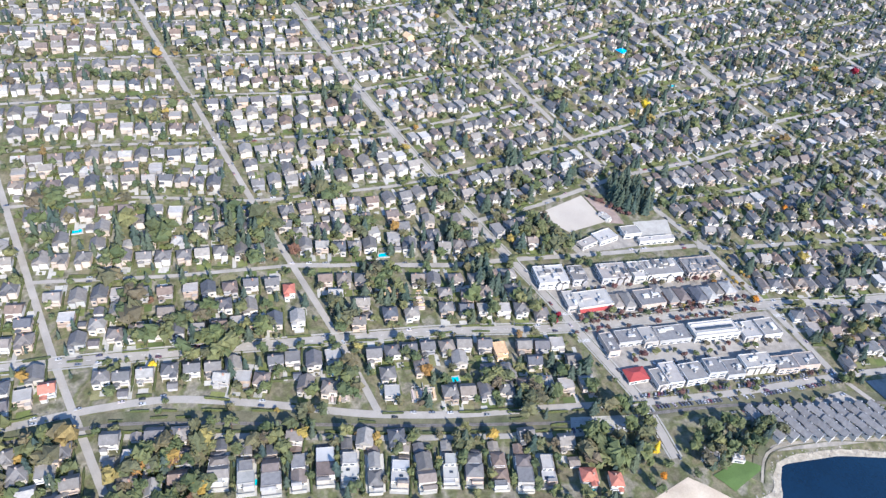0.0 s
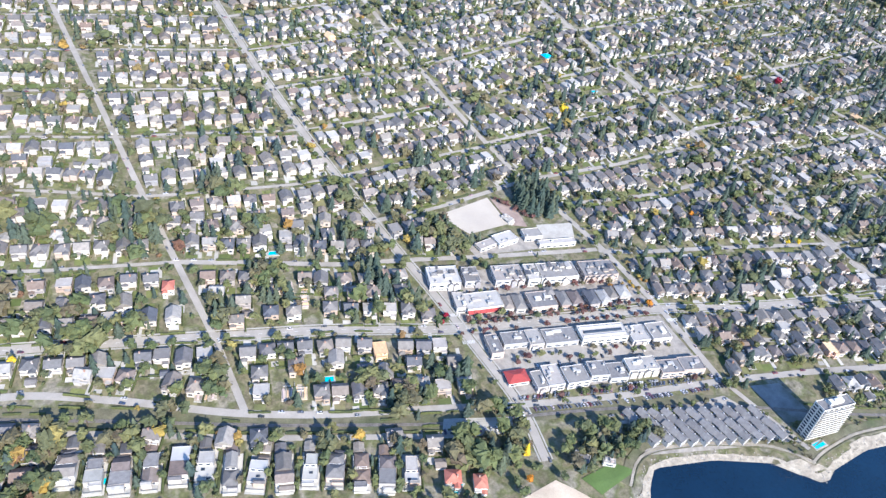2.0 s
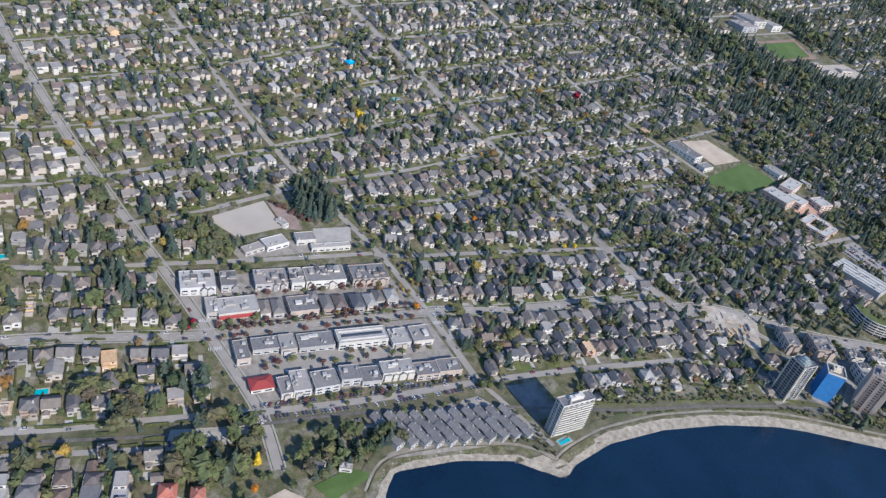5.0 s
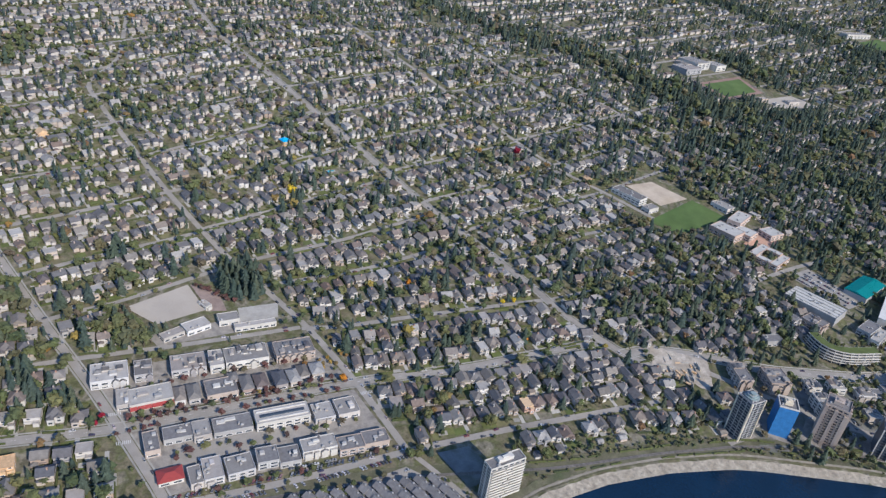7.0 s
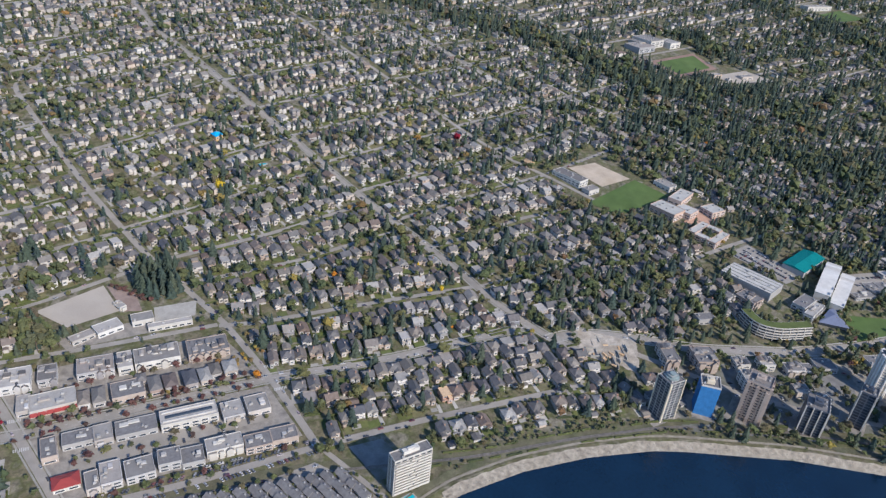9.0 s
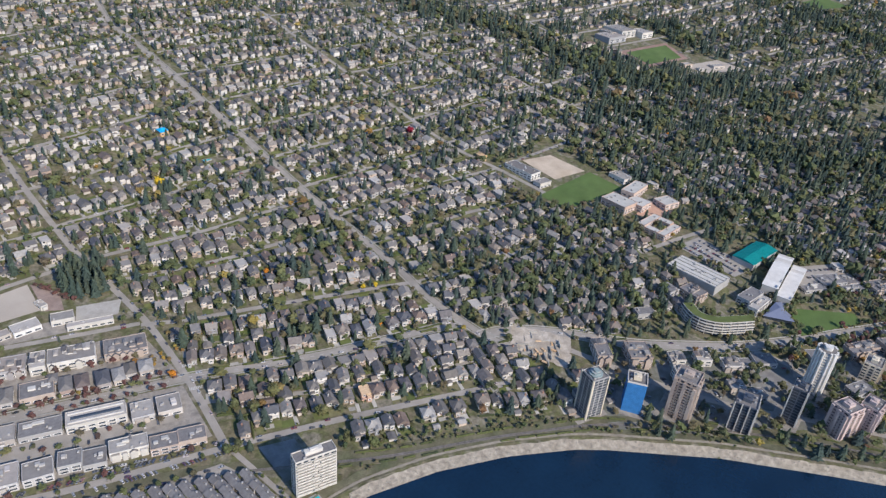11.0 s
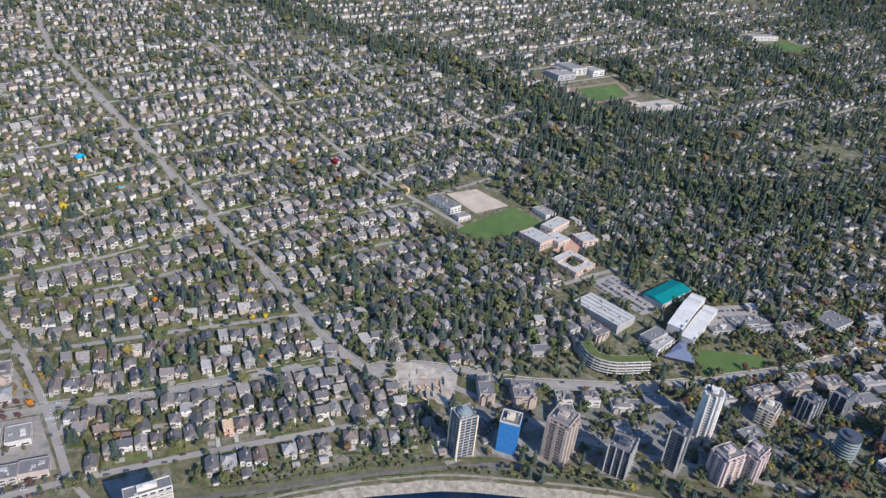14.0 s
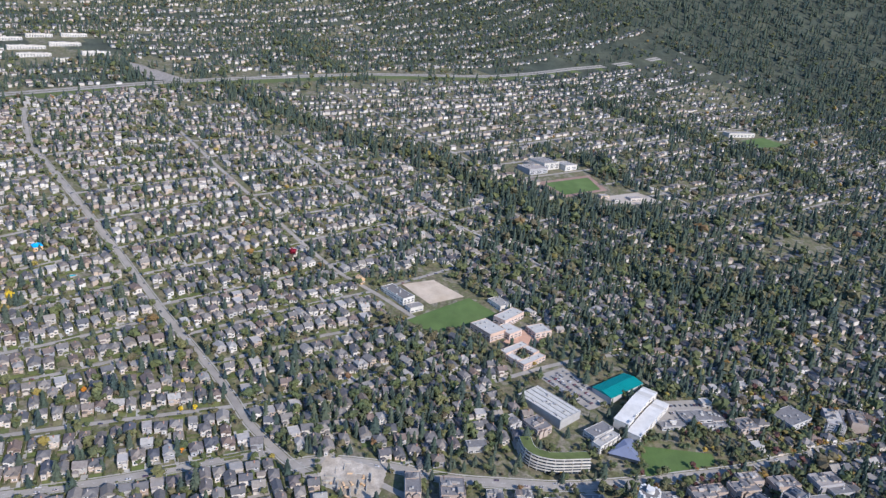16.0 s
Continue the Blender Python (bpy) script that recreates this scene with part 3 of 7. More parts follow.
strip("road", smooth_line([(164, -122), (168, -150), (172, -192)]), 0, 4.2, 0.4, M_ROAD, "narrow lane between the townhouses and the tower", "road")
patch("pavement", [(66, -100), (58, -134), (168, -182), (162, -142)], 0.2, M_PAVING, "paved courts between the townhouse rows", "pavement", 12)
PATCHES.pop()
patch("car_park", [(47, -101), (73, -112), (158, -141), (152, -126)], 0.45, M_ROAD, "parking strip above the townhouses", "car park", 8)

# ---- plan: buildings as kind, centre, length, depth, turn, height ----
VILLAGE_SOUTH = [
    ("red_roof", 11.9, -37.1, 16.6, 11.9, -17, 4.3),
    ("brick_shop", 13.4, -4.7, 10.3, 20.5, -17, 6.3),
    ("pitched_shop", 93.2, 22.9, 7.1, 9.5, -17, 4.7),
    ("shop", 24.8, -48, 8.7, 17, -16, 5.6),
    ("shop", 36.6, -50, 13.4, 20.5, -19, 6.6),
    ("shop", 53.4, -57.5, 19, 17, -17, 6.6),
    ("dark_shop", 79.9, -65.4, 31, 16, -22, 6.6),
    ("white_shop", 108.6, -74.8, 26, 13.5, -20.5, 7.4),
    ("shop", 138.4, -90.2, 39, 15, -22, 6.4),
    ("dark_shop", 32.4, -6.2, 20.5, 13.5, -19, 5.2),
    ("shop", 47.4, -13.4, 12.6, 16.6, -19, 6.3),
    ("dark_shop", 68.5, -20.5, 28.4, 16, -20, 5.2),
    ("atrium", 102.7, -34.8, 41.1, 15.8, -20, 7.9),
    ("shop", 131, -48.6, 16, 17.5, -19, 5.6),
    ("shop", 149.3, -54.5, 17.5, 18.5, -19, 5.4)]
VILLAGE_NORTH = [
    ("awning_shop", 32.4, 37.9, 31.6, 19, -17, 6.3),
    ("shop", 15, 46.6, 9.5, 19, -20, 5.5),
    ("pitched_shop", 50.6, 27.7, 7.9, 15.8, -20, 5.5),
    ("pitched_shop", 60.4, 24.1, 8.7, 17.4, -20, 5.5),
    ("brick_shop", 79.8, 17.4, 23.7, 19, -18, 5.9),
    ("pitched_shop", 98, 10.3, 8.7, 17.4, -17, 6.3),
    ("pitched_shop", 109, 6.7, 9.5, 15.8, -17, 5.5),
    ("pitched_shop", 122.5, 0.4, 9.5, 17.4, -17, 6.3),
    ("pitched_shop", 133.5, -3.2, 8.7, 15.8, -17, 5.5),
    ("pitched_shop", 143, -2.4, 7.9, 14.2, -17, 5.5),
    ("pitched_shop", 154.1, -6.3, 10.3, 14.2, -20, 5.5),
    ("apartment", 16.6, 75, 26.9, 22.1, -21, 7.6),
    ("apartment", 39.5, 66.4, 13.4, 19, -21, 7.2),
    ("apartment", 71.1, 54.5, 26.9, 19.8, -21, 7.2),
    ("white_apartment", 90.9, 45.8, 11.1, 20.5, -21, 8.2),
    ("white_apartment", 113.8, 37.9, 34.8, 20, -20, 8.2),
    ("brown_apartment", 151.7, 24.5, 33.2, 20.5, -20, 7.2)]
SCHOOLS = [
    ("school", 77, 95.5, 19, 9, 3, 4.2),
    ("school", 98.6, 95.3, 21.5, 14, -1, 4.6),
    ("white_shop", 119, 117.5, 6.2, 11.4, 8, 3.6),
    ("white_school", 126.3, 89.6, 18, 12.5, -17, 5.4),
    ("white_school", 142, 70.5, 36.5, 6.5, -18.5, 4.8),
    ("white_school", 666.8, 25.3, 18.2, 44.2, -1, 7.9),
    ("white_school", 664.4, -9.5, 19, 12.6, -8, 6.3),
    ("brick_school", 703.1, -98, 25.3, 34.8, -3, 9.5),
    ("brick_school", 745.8, -92.4, 39.5, 17.4, 6, 9.5),
    ("brick_school", 722.9, -113, 22.1, 23.7, 0, 7.9),
    ("brick_school", 755.2, -132.7, 23.7, 20.5, -15, 7.1),
    ("brick_school", 698.4, -143.8, 37.1, 9.5, 0, 7.1),
    ("brick_school", 698.4, -170.6, 37.1, 9.5, 0, 7.1),
    ("brick_school", 684.5, -157.2, 9.5, 17.1, 0, 7.1),
    ("brick_school", 712.2, -157.2, 9.5, 17.1, 0, 7.1),
    ("school", 763.1, -60.8, 17.4, 26.1, -9, 6.3),
    ("school", 1185, 248.9, 47.4, 36.3, -8, 9.5),
    ("white_school", 1232.4, 260.7, 39.5, 47.4, -8, 11.1),
    ("white_school", 1268, 233.1, 31.6, 31.6, -8, 9.5),
    ("school", 1212, 100, 18, 12, -20, 5),
    ("school", 1262, 66, 26, 14, -20, 5),
    ("white_shop", 1218, 76, 10, 8, -20, 4),
    ("school", 1208, 268, 22, 30, -8, 7),
    ("white_school", 1943.4, 197.5, 86.9, 23.7, -20, 9.5)]
CIVIC = [
    ("arena", 652.5, -233, 31, 57, -2, 7.9),
    ("teal_roof", 741.5, -256, 55, 25, -3, 6.3),
    ("centre", 724.5, -290, 76, 15.4, 10.5, 13),
    ("centre", 721.5, -307.5, 76, 13.6, 9.5, 10),
    ("grey_hall", 661.5, -288.5, 29, 14, -4, 8.0),
    ("white_shop", 656.5, -301, 32, 9.6, 0, 8.0),
    ("brown_apartment", 618.1, -246.8, 19, 22, -8, 7.9),
    ("apartment", 601.3, -228, 14.2, 15.8, -10, 7.1),
    ("grey_hall", 861.1, -395, 34.8, 26.9, -12, 7.1),
    ("apartment", 892.7, -426.6, 31.6, 17.4, 30, 12.6),
    ("brown_apartment", 920.4, -442.4, 28.4, 15.8, 30, 11.1),
    ("dark_shop", 778.2, -335.8, 47.4, 20.5, -30, 4),
    ("brown_apartment", 801.9, -371.3, 23.7, 19, -25, 7.1),
    ("grey_hall", 9.5, -115.3, 11.1, 8.7, -55, 4.7),
    ("white_shop", 26.1, -126.4, 8.7, 4.7, -40, 3.2)]
LOWRISE = [
    ("dark_shop", 561.7, -327.9, 20.5, 12.6, -40, 4.7),
    ("apartment", 530.9, -338.9, 14.2, 12.6, -40, 6.3),
    ("dark_shop", 537.2, -355.5, 15.8, 11.1, -30, 5.5),
    ("brown_apartment", 727.6, -411.6, 23.7, 13.4, -32, 8.7),
    ("grey_hall", 756, -465.3, 26.9, 14.2, -28, 6.3),
    ("grey_hall", 790, -470.8, 23.7, 14.2, -28, 7.1),
    ("dark_shop", 645.4, -377.6, 17.4, 12.6, -35, 4.7),
    ("dark_shop", 620.1, -415.5, 23.7, 14.2, -20, 4.7),
    ("brown_apartment", 684.9, -399, 20.5, 12.6, -30, 8.7),
    ("dark_shop", 737.9, -324.7, 26.9, 11.1, -30, 4),
    ("dark_shop", 775.8, -353.1, 26.9, 11.1, -30, 4),
    ("grey_hall", 549.8, -231.5, 19, 11.1, -30, 6.3),
    ("brown_apartment", 467.7, -237, 13.4, 26.9, -40, 11.1),
    ("brown_apartment", 491.4, -260.7, 20.5, 23.7, -40, 11.1),
    ("white_apartment", 517.5, -286, 14.2, 12.6, -40, 7.1),
    ("white_apartment", 537.2, -301.8, 14.2, 12.6, -40, 7.1),
    ("apartment", 553, -322.3, 17.4, 12.6, -40, 6.3),
    ("grey_hall", 584.6, -339.7, 20.5, 15.8, -40, 4.7),
    ("white_apartment", 497.7, -304.2, 14.2, 20.5, -42, 12.6),
    ("brown_apartment", 671.5, -395, 23.7, 14.2, -30, 9.5),
    ("brown_apartment", 711, -414.8, 26.9, 14.2, -30, 9.5),
    ("brown_apartment", 750.5, -434.5, 26.9, 15.8, -28, 9.5),
    ("apartment", 790, -458.2, 28.4, 17.4, -28, 9.5),
    ("grey_hall", 632, -371.3, 19, 14.2, -35, 6.3),
    ("apartment", 683.4, -513.5, 31.6, 12.6, -20, 7.1)]
TOWERS = [
    ("balcony_slab", 191.5, -184.3, 30, 9.5, -14.5, 33.5),
    ("ribbed_glass", 405.3, -268.6, 15, 15, -18, 39.5),
    ("wrapped", 439.2, -289.1, 15.8, 15.8, 30, 30),
    ("brown_balcony", 466.1, -319.2, 19, 19, 12, 39.5),
    ("striped", 493, -361, 20.5, 17.4, 16, 27.7),
    ("glass_pier", 531.7, -387.1, 13.4, 11.9, 8, 37.1),
    ("white_ribbed", 588.6, -384.7, 15.8, 15.8, 24, 45),
    ("cream", 651, -414, 19, 15, 6, 18.2),
    ("striped", 689.7, -436.1, 17.4, 14.2, -12, 21.3),
    ("striped", 724.4, -452.7, 20.5, 13.4, -6, 21.3),
    ("pink_balcony", 553, -420.3, 19, 15.8, -18, 27),
    ("pink_balcony", 573.5, -433.5, 19, 14.2, -2, 27),
    ("round_glass", 664, -478, 19, 19, 0, 21.3),
    ("pink_balcony", 715, -505.6, 23.7, 17.4, -10, 23.7)]
BUILT = VILLAGE_SOUTH + VILLAGE_NORTH + SCHOOLS + CIVIC + LOWRISE + TOWERS


_bc = {}
for _b in BUILT:
    _r = math.hypot(_b[3], _b[4]) / 2 + 9
    for _i in range(int((_b[1] - _r) // 40), int((_b[1] + _r) // 40) + 1):
        for _j in range(int((_b[2] - _r) // 40), int((_b[2] + _r) // 40) + 1):
            _bc.setdefault((_i, _j), []).append((_b[1], _b[2], _b[3], _b[4], math.cos(radians(_b[5])), math.sin(radians(_b[5]))))


def on_building(x, y, m=1.5):
    for bx, by, L, W, c, s in _bc.get((int(x // 40), int(y // 40)), ()):
        u, v = (x - bx) * c + (y - by) * s, -(x - bx) * s + (y - by) * c
        if abs(u) < L / 2 + m and abs(v) < W / 2 + m:
            return True
    return False


# ---- houses ----
def roof_solid(g, kind, x0, y0, x1, y1, z, rise, over=0.5, mi=0, flip=False):
    """A roof on the rectangle, with eaves, a fascia and an underside."""
    x0, y0, x1, y1 = x0 - over, y0 - over, x1 + over, y1 + over
    t = 0.28
    if kind == "flat":
        g.box(x0 + over - 0.1, y0 + over - 0.1, z, x1 - over + 0.1, y1 - over + 0.1, z + 0.18, mi)
        for a in ((x0 + 0.3, y0 + 0.3, x1 - 0.3, y0 + 0.6), (x0 + 0.3, y1 - 0.6, x1 - 0.3, y1 - 0.3), (x0 + 0.3, y0 + 0.6, x0 + 0.6, y1 - 0.6), (x1 - 0.6, y0 + 0.6, x1 - 0.3, y1 - 0.6)):
            g.box(a[0], a[1], z, a[2], a[3], z + 0.5, mi)
        return
    lengthways = (x1 - x0 >= y1 - y0) != flip
    base = [(x0, y0), (x1, y0), (x1, y1), (x0, y1)]
    V = [(*p, z - t) for p in base] + [(*p, z) for p in base]
    cx, cy = (x0 + x1) / 2, (y0 + y1) / 2
    inset = 0.0 if kind == "gable" else min(x1 - x0, y1 - y0) * 0.48
    V += [(x0 + inset, cy, z + rise), (x1 - inset, cy, z + rise)] if lengthways else [(cx, y0 + inset, z + rise), (cx, y1 - inset, z + rise)]
    F = [(3, 2, 1, 0), (0, 1, 5, 4), (1, 2, 6, 5), (2, 3, 7, 6), (3, 0, 4, 7)]
    F += [(4, 5, 9, 8), (6, 7, 8, 9), (5, 6, 9), (7, 4, 8)] if lengthways else [(5, 6, 9, 8), (7, 4, 8, 9), (4, 5, 8), (6, 7, 9)]
    g.add(V, F, mi)


def house_design(seed):
    """Walls, roof, chimney and the places of windows and doors of one design, about 11 m wide."""
    r = random.Random(seed)
    w, d = r.uniform(7.4, 11.0), r.uniform(8.8, 12.2)
    h = r.choice((5.2, 5.6, 5.8, 3.4, 5.6, 5.0))
    kind = r.choice(("hip", "gable", "gable", "gable", "flat", "hip"))
    rise = {"hip": min(w, d) * 0.31, "gable": min(w, d) * 0.34, "flat": 0.4}[kind]
    wall, roof, chim, wins = Geo(), Geo(), Geo(), []
    x0, x1, y0, y1 = -w / 2, w / 2, -d / 2, d / 2
    wall.box(x0, y0, -3.0, x1, y1, h)
    roof_solid(roof, kind, x0, y0, x1, y1, h + 0.02, rise)
    if kind == "gable":
        if w + 1 >= d + 1:
            for xx, t in ((x0 + 0.02, -1), (x1 - 0.02, 1)):
                wall.add([(xx, y0, h), (xx, y1, h), (xx, 0, h + rise * 0.93)], [(0, 1, 2)])
        else:
            for yy in (y0 + 0.02, y1 - 0.02):
                wall.add([(x0, yy, h), (x1, yy, h), (0, yy, h + rise * 0.93)], [(0, 1, 2)])
    # a front wing with its own roof
    ww, wd = w * r.uniform(0.34, 0.48), r.uniform(1.6, 3.6)
    side = r.choice((-1, 1))
    a0 = x0 + 0.4 if side < 0 else x1 - 0.4 - ww
    hw = h - r.choice((0.0, 0.4, 2.6)) if h > 5 else h - 0.3
    wall.box(a0, y0 - wd, -3.0, a0 + ww, y0 + 0.3, hw)
    wk = "flat" if kind == "flat" else r.choice(("gable", "hip"))
    roof_solid(roof, wk, a0, y0 - wd, a0 + ww, y0 + 2.2, hw + 0.03, ww * 0.26, 0.4, flip=wd + 2.2 < ww)
    if wk == "gable":
        wall.add([(a0, y0 - wd + 0.03, hw), (a0 + ww, y0 - wd + 0.03, hw), (a0 + ww / 2, y0 - wd + 0.03, hw + ww * 0.24)], [(0, 1, 2)])
    b0, b1 = (a0 + ww + 0.4, x1 - 0.5) if side < 0 else (x0 + 0.5, a0 - 0.4)
    yf = y0
    if kind != "flat" and h > 5 and b1 - b0 > 2.4 and r.random() < 0.5:
        # a shallow second front gable
        yf = y0 - r.uniform(0.5, 1.1)
        wall.box(b0, yf, -3.0, b1, y0 + 0.3, h - 0.2)
        roof_solid(roof, "gable", b0, yf, b1, y0 + 2.6, h - 0.17, (b1 - b0) * 0.36, 0.4, flip=y0 + 2.6 - yf < b1 - b0)
        wall.add([(b0, yf + 0.03, h - 0.2), (b1, yf + 0.03, h - 0.2), ((b0 + b1) / 2, yf + 0.03, h - 0.2 + (b1 - b0) * 0.33)], [(0, 1, 2)])
    # or a deck with a parapet on the other side
    elif h > 5 and b1 - b0 > 2.5:
        wall.box(b0, y0 - 2.2, 2.6, b1, y0, 2.85)
        wall.box(b0, y0 - 2.25, 2.85, b1, y0 - 2.1, 3.7)
        for px in (b0 + 0.15, b1 - 0.15):
            wall.box(px - 0.12, y0 - 2.15, -2, px + 0.12, y0 - 1.9, 2.6)
    if kind != "flat" and r.random() < 0.7:
        cx, cy = r.uniform(x0 + 2, x1 - 2), r.uniform(-2, 2)
        chim.box(cx - 0.5, cy - 0.4, h - 0.5, cx + 0.5, cy + 0.4, h + rise + 0.9).box(cx - 0.6, cy - 0.5, h + rise + 0.9, cx + 0.6, cy + 0.5, h + rise + 1.1)
    floors = (1.0, 3.9) if h > 5 else (1.0,)
    for z in floors:
        n = max(1, int((b1 - b0) / 3.0))
        for i in range(n):
            wins.append((b0 + (i + 0.5) * (b1 - b0) / n, yf, z, min(2.1, (b1 - b0) / n * 0.8), 1.5, 0))
        if z + 2 < hw:
            wins.append((a0 + ww / 2, y0 - wd, z, min(3.0, ww * 0.6), 1.5, 0))
        wins.append((x0, r.uniform(-2, 2), z, 1.5, 1.3, -90))
        wins.append((x1, r.uniform(-2, 2), z, 1.5, 1.3, 90))
    return dict(w=w, d=d, h=h, kind=kind, wall=wall, roof=roof, chim=chim, wins=wins, door=(min(b1 - 0.7, (b0 + b1) / 2 + 1.2), yf, 0.0))


def framed_pane(f, proud=0.09, sink=0.05):
    """A window of one metre square: a frame of width f round a recessed pane, in one piece."""
    V = []
    for r, y in ((0.5 + f, 0.03), (0.5 + f, -proud), (0.5 - f, -proud), (0.5 - f, -proud + sink)):
        V += [(-r, y, 0.5 - r), (r, y, 0.5 - r), (r, y, 0.5 + r), (-r, y, 0.5 + r)]
    F, mi = [], []
    for k in range(3):
        for i in range(4):
            a, b = k * 4 + i, k * 4 + (i + 1) % 4
            F.append((a, b, b + 4, a + 4))
            mi.append(0)
    F.append((12, 13, 14, 15))
    mi.append(1)
    return make_mesh("window", V, F, [M_TRIM, M_GLASS], mat_index=mi)


WINDOW = framed_pane(0.06)
_g = Geo()
_g.box(-0.5, -0.08, 0, 0.5, 0.02, 2.05).box(-0.6, -0.06, 0, -0.5, 0.02, 2.15).box(0.5, -0.06, 0, 0.6, 0.02, 2.15).box(0.32, -0.14, 0.95, 0.4, -0.08, 1.05)
DOOR = _g.mesh("door", [M_DOOR])
DESIGNS = [house_design(100 + i) for i in range(28)]
for D in DESIGNS:
    flat = D["kind"] == "flat"
    D["wall_me"] = D["wall"].mesh("wall", [M_WALL])
    D["roof_me"] = D["roof"].mesh("roof", [M_FLATROOF if flat else M_ROOF])
    D["chim_me"] = D["chim"].mesh("chimney", [M_BRICK]) if D["chim"].v else None
    D["label"] = {"hip": "detached house with a grey hipped shingle roof and pale walls", "gable": "gabled family house with grey shingles and pale walls", "flat": "modern flat-roofed house with pale rendered walls"}[D["kind"]]


def house_object(i, x, y, yaw, label="", roof_mat=None, wall_mat=None):
    D = DESIGNS[i]
    e = thing("house", pose(x, y, gz(x, y), 0, 0, yaw), label or D["label"], "house", "houses on the hillside")
    piece("wall", D["wall_me"], e)
    top = piece("roof", D["roof_me"], e)
    if D["chim_me"]:
        piece("chimney", D["chim_me"], top)
    for wx, wy, z, ww, wh, a in D["wins"]:
        piece("window", WINDOW, e, pose(wx, wy, z, 0, 0, a) @ Matrix.Diagonal((ww, 1, wh, 1)))
    dx, dy, dz = D["door"]
    piece("door", DOOR, e, pose(dx, dy, dz))
    for part_name, mt in (("roof", roof_mat), ("wall", wall_mat)):
        if mt:
            for c in e.children:
                if c.name.split(".")[0] == part_name:
                    c.data = c.data.copy()
                    c.data.materials[0] = mt
    return e


class Stuff:
    """Joins many copies of templates into one mesh."""

    def __init__(self):
        self.V, self.F, self.T, self.n = [], [], [], 0

    def put(self, V, F, x, y, z, yaw, s, tone, sz=None):
        c, q = math.cos(yaw), math.sin(yaw)
        R = np.array([[c, q, 0], [-q, c, 0], [0, 0, 1]])
        P = (V * np.array([s, s, sz or s])) @ R + np.array([x, y, z])
        self.V.append(P.astype(np.float32))
        self.F.append(F + self.n)
        self.T.append(np.full(len(F), tone, np.float32))
        self.n += len(V)

    def mesh(self, name, mats):
        return make_mesh(name, np.concatenate(self.V), np.concatenate(self.F), mats, np.concatenate(self.T))


def triangles(g):
    F = []
    for q in g.f:
        F += [(q[0], q[i], q[i + 1]) for i in range(1, len(q) - 1)]
    return np.array(g.v, float), np.array(F, int)


for D in DESIGNS:
    D["tw"], D["tr"] = triangles(D["wall"]), triangles(D["roof"])
    D["tc"] = triangles(D["chim"]) if D["chim"].v else None
    g = Geo()
    for wx, wy, z, ww, wh, a in D["wins"]:
        t = 0.06
        if a == 0:
            g.box(wx - ww / 2, wy - t, z, wx + ww / 2, wy + t, z + wh)
        else:
            g.box(wx - t, wy - ww / 2, z, wx + t, wy + ww / 2, z + wh)
    D["tg"] = triangles(g)

SIMPLE = []
for k in range(12):
    r = random.Random(500 + k)
    w, d, h = r.uniform(8.5, 12.5), r.uniform(8.5, 11.5), r.choice((3.4, 5.4, 5.8))
    gw, gr = Geo(), Geo()
    gw.box(-w / 2, -d / 2, -3, w / 2, d / 2, h)
    roof_solid(gr, r.choice(("hip", "gable", "hip")), -w / 2, -d / 2, w / 2, d / 2, h, d * 0.22)
    SIMPLE.append((triangles(gw), triangles(gr)))
_gw, _gr = Geo(), Geo()
_gw.box(-2.9, -3.0, -2, 2.9, 3.0, 2.5)
roof_solid(_gr, "gable", -2.9, -3.0, 2.9, 3.0, 2.5, 1.3, 0.35)
GARAGE_W, GARAGE_R = triangles(_gw), triangles(_gr)

# bands of tall conifers along the creeks
WOOD_LINES = np.concatenate([resample(line, 20) for line in (
    ((893, 1010), (887, 854), (907, 660), (942, 506), (1002, 452), (1019, 367), (1028, 276), (1026, 197), (1083, 60), (1150, 61), (1171, -24), (1146, -102)),
    ((1303, 1341), (1254, 1147), (1259, 996), (1261, 912)), ((1781, 511), (1763, 392), (1814, 259)), ((1782, 123), (1782, 27), (1740, -77)), ((1342, 257), (1329, 163), (1309, 110)),
    ((932, 79), (958, 21), (999, -43), (1000, -160), (1090, -240), (1180, -300)), ((740, 1176), (758, 1047), (769, 928)))])


def wooded(x, y):
    """How dense the conifer woods are: 1 in the middle of a band, 0 at 62 m."""
    return 1.0 - float(np.hypot(WOOD_LINES[:, 0] - x, WOOD_LINES[:, 1] - y).min()) / 62


# where no house or garden tree stands: fields, schools, shops, towers, shore
KEEP_OUT = [(-15.8, -103, 180, 93), (47, 88, 178, 158), (632, -87, 778, 73), (664, -186, 778, -75), (624, -379, 798, -178), (553, -332, 632, -245), (407, -237, 474, -154),
            (442, -371, 553, -229), (506, -506, 758, -348), (1138, 40, 1325, 300), (1880, 79, 2022, 237), (553, 1169, 790, 1438), (735, 972, 853, 1185), (63, -186, 237, -118), (-23.7, -158, 63, -79),
            (-71, -79, -11.1, -40), (0, -162, 47, -118), (822, -420, 925, -378)]


def blocked(x, y, m=0):
    return any(a - m < x < c + m and b - m < y < d + m for a, b, c, d in KEEP_OUT)


_all_roads = np.concatenate([resample(l, 6) for l in [ST27, ST26, ST25, ST24, ST22, ST21, ST20, MARINE, MARINE_EAST, BELLEVUE, RAIL, BELLEVUE_EAST, ST17, ST16, PARK_ROAD] + AVENUES + EAST_STREETS])
_cells = {}
for p in _all_roads:
    _cells.setdefault((int(p[0] // 20), int(p[1] // 20)), []).append(p)


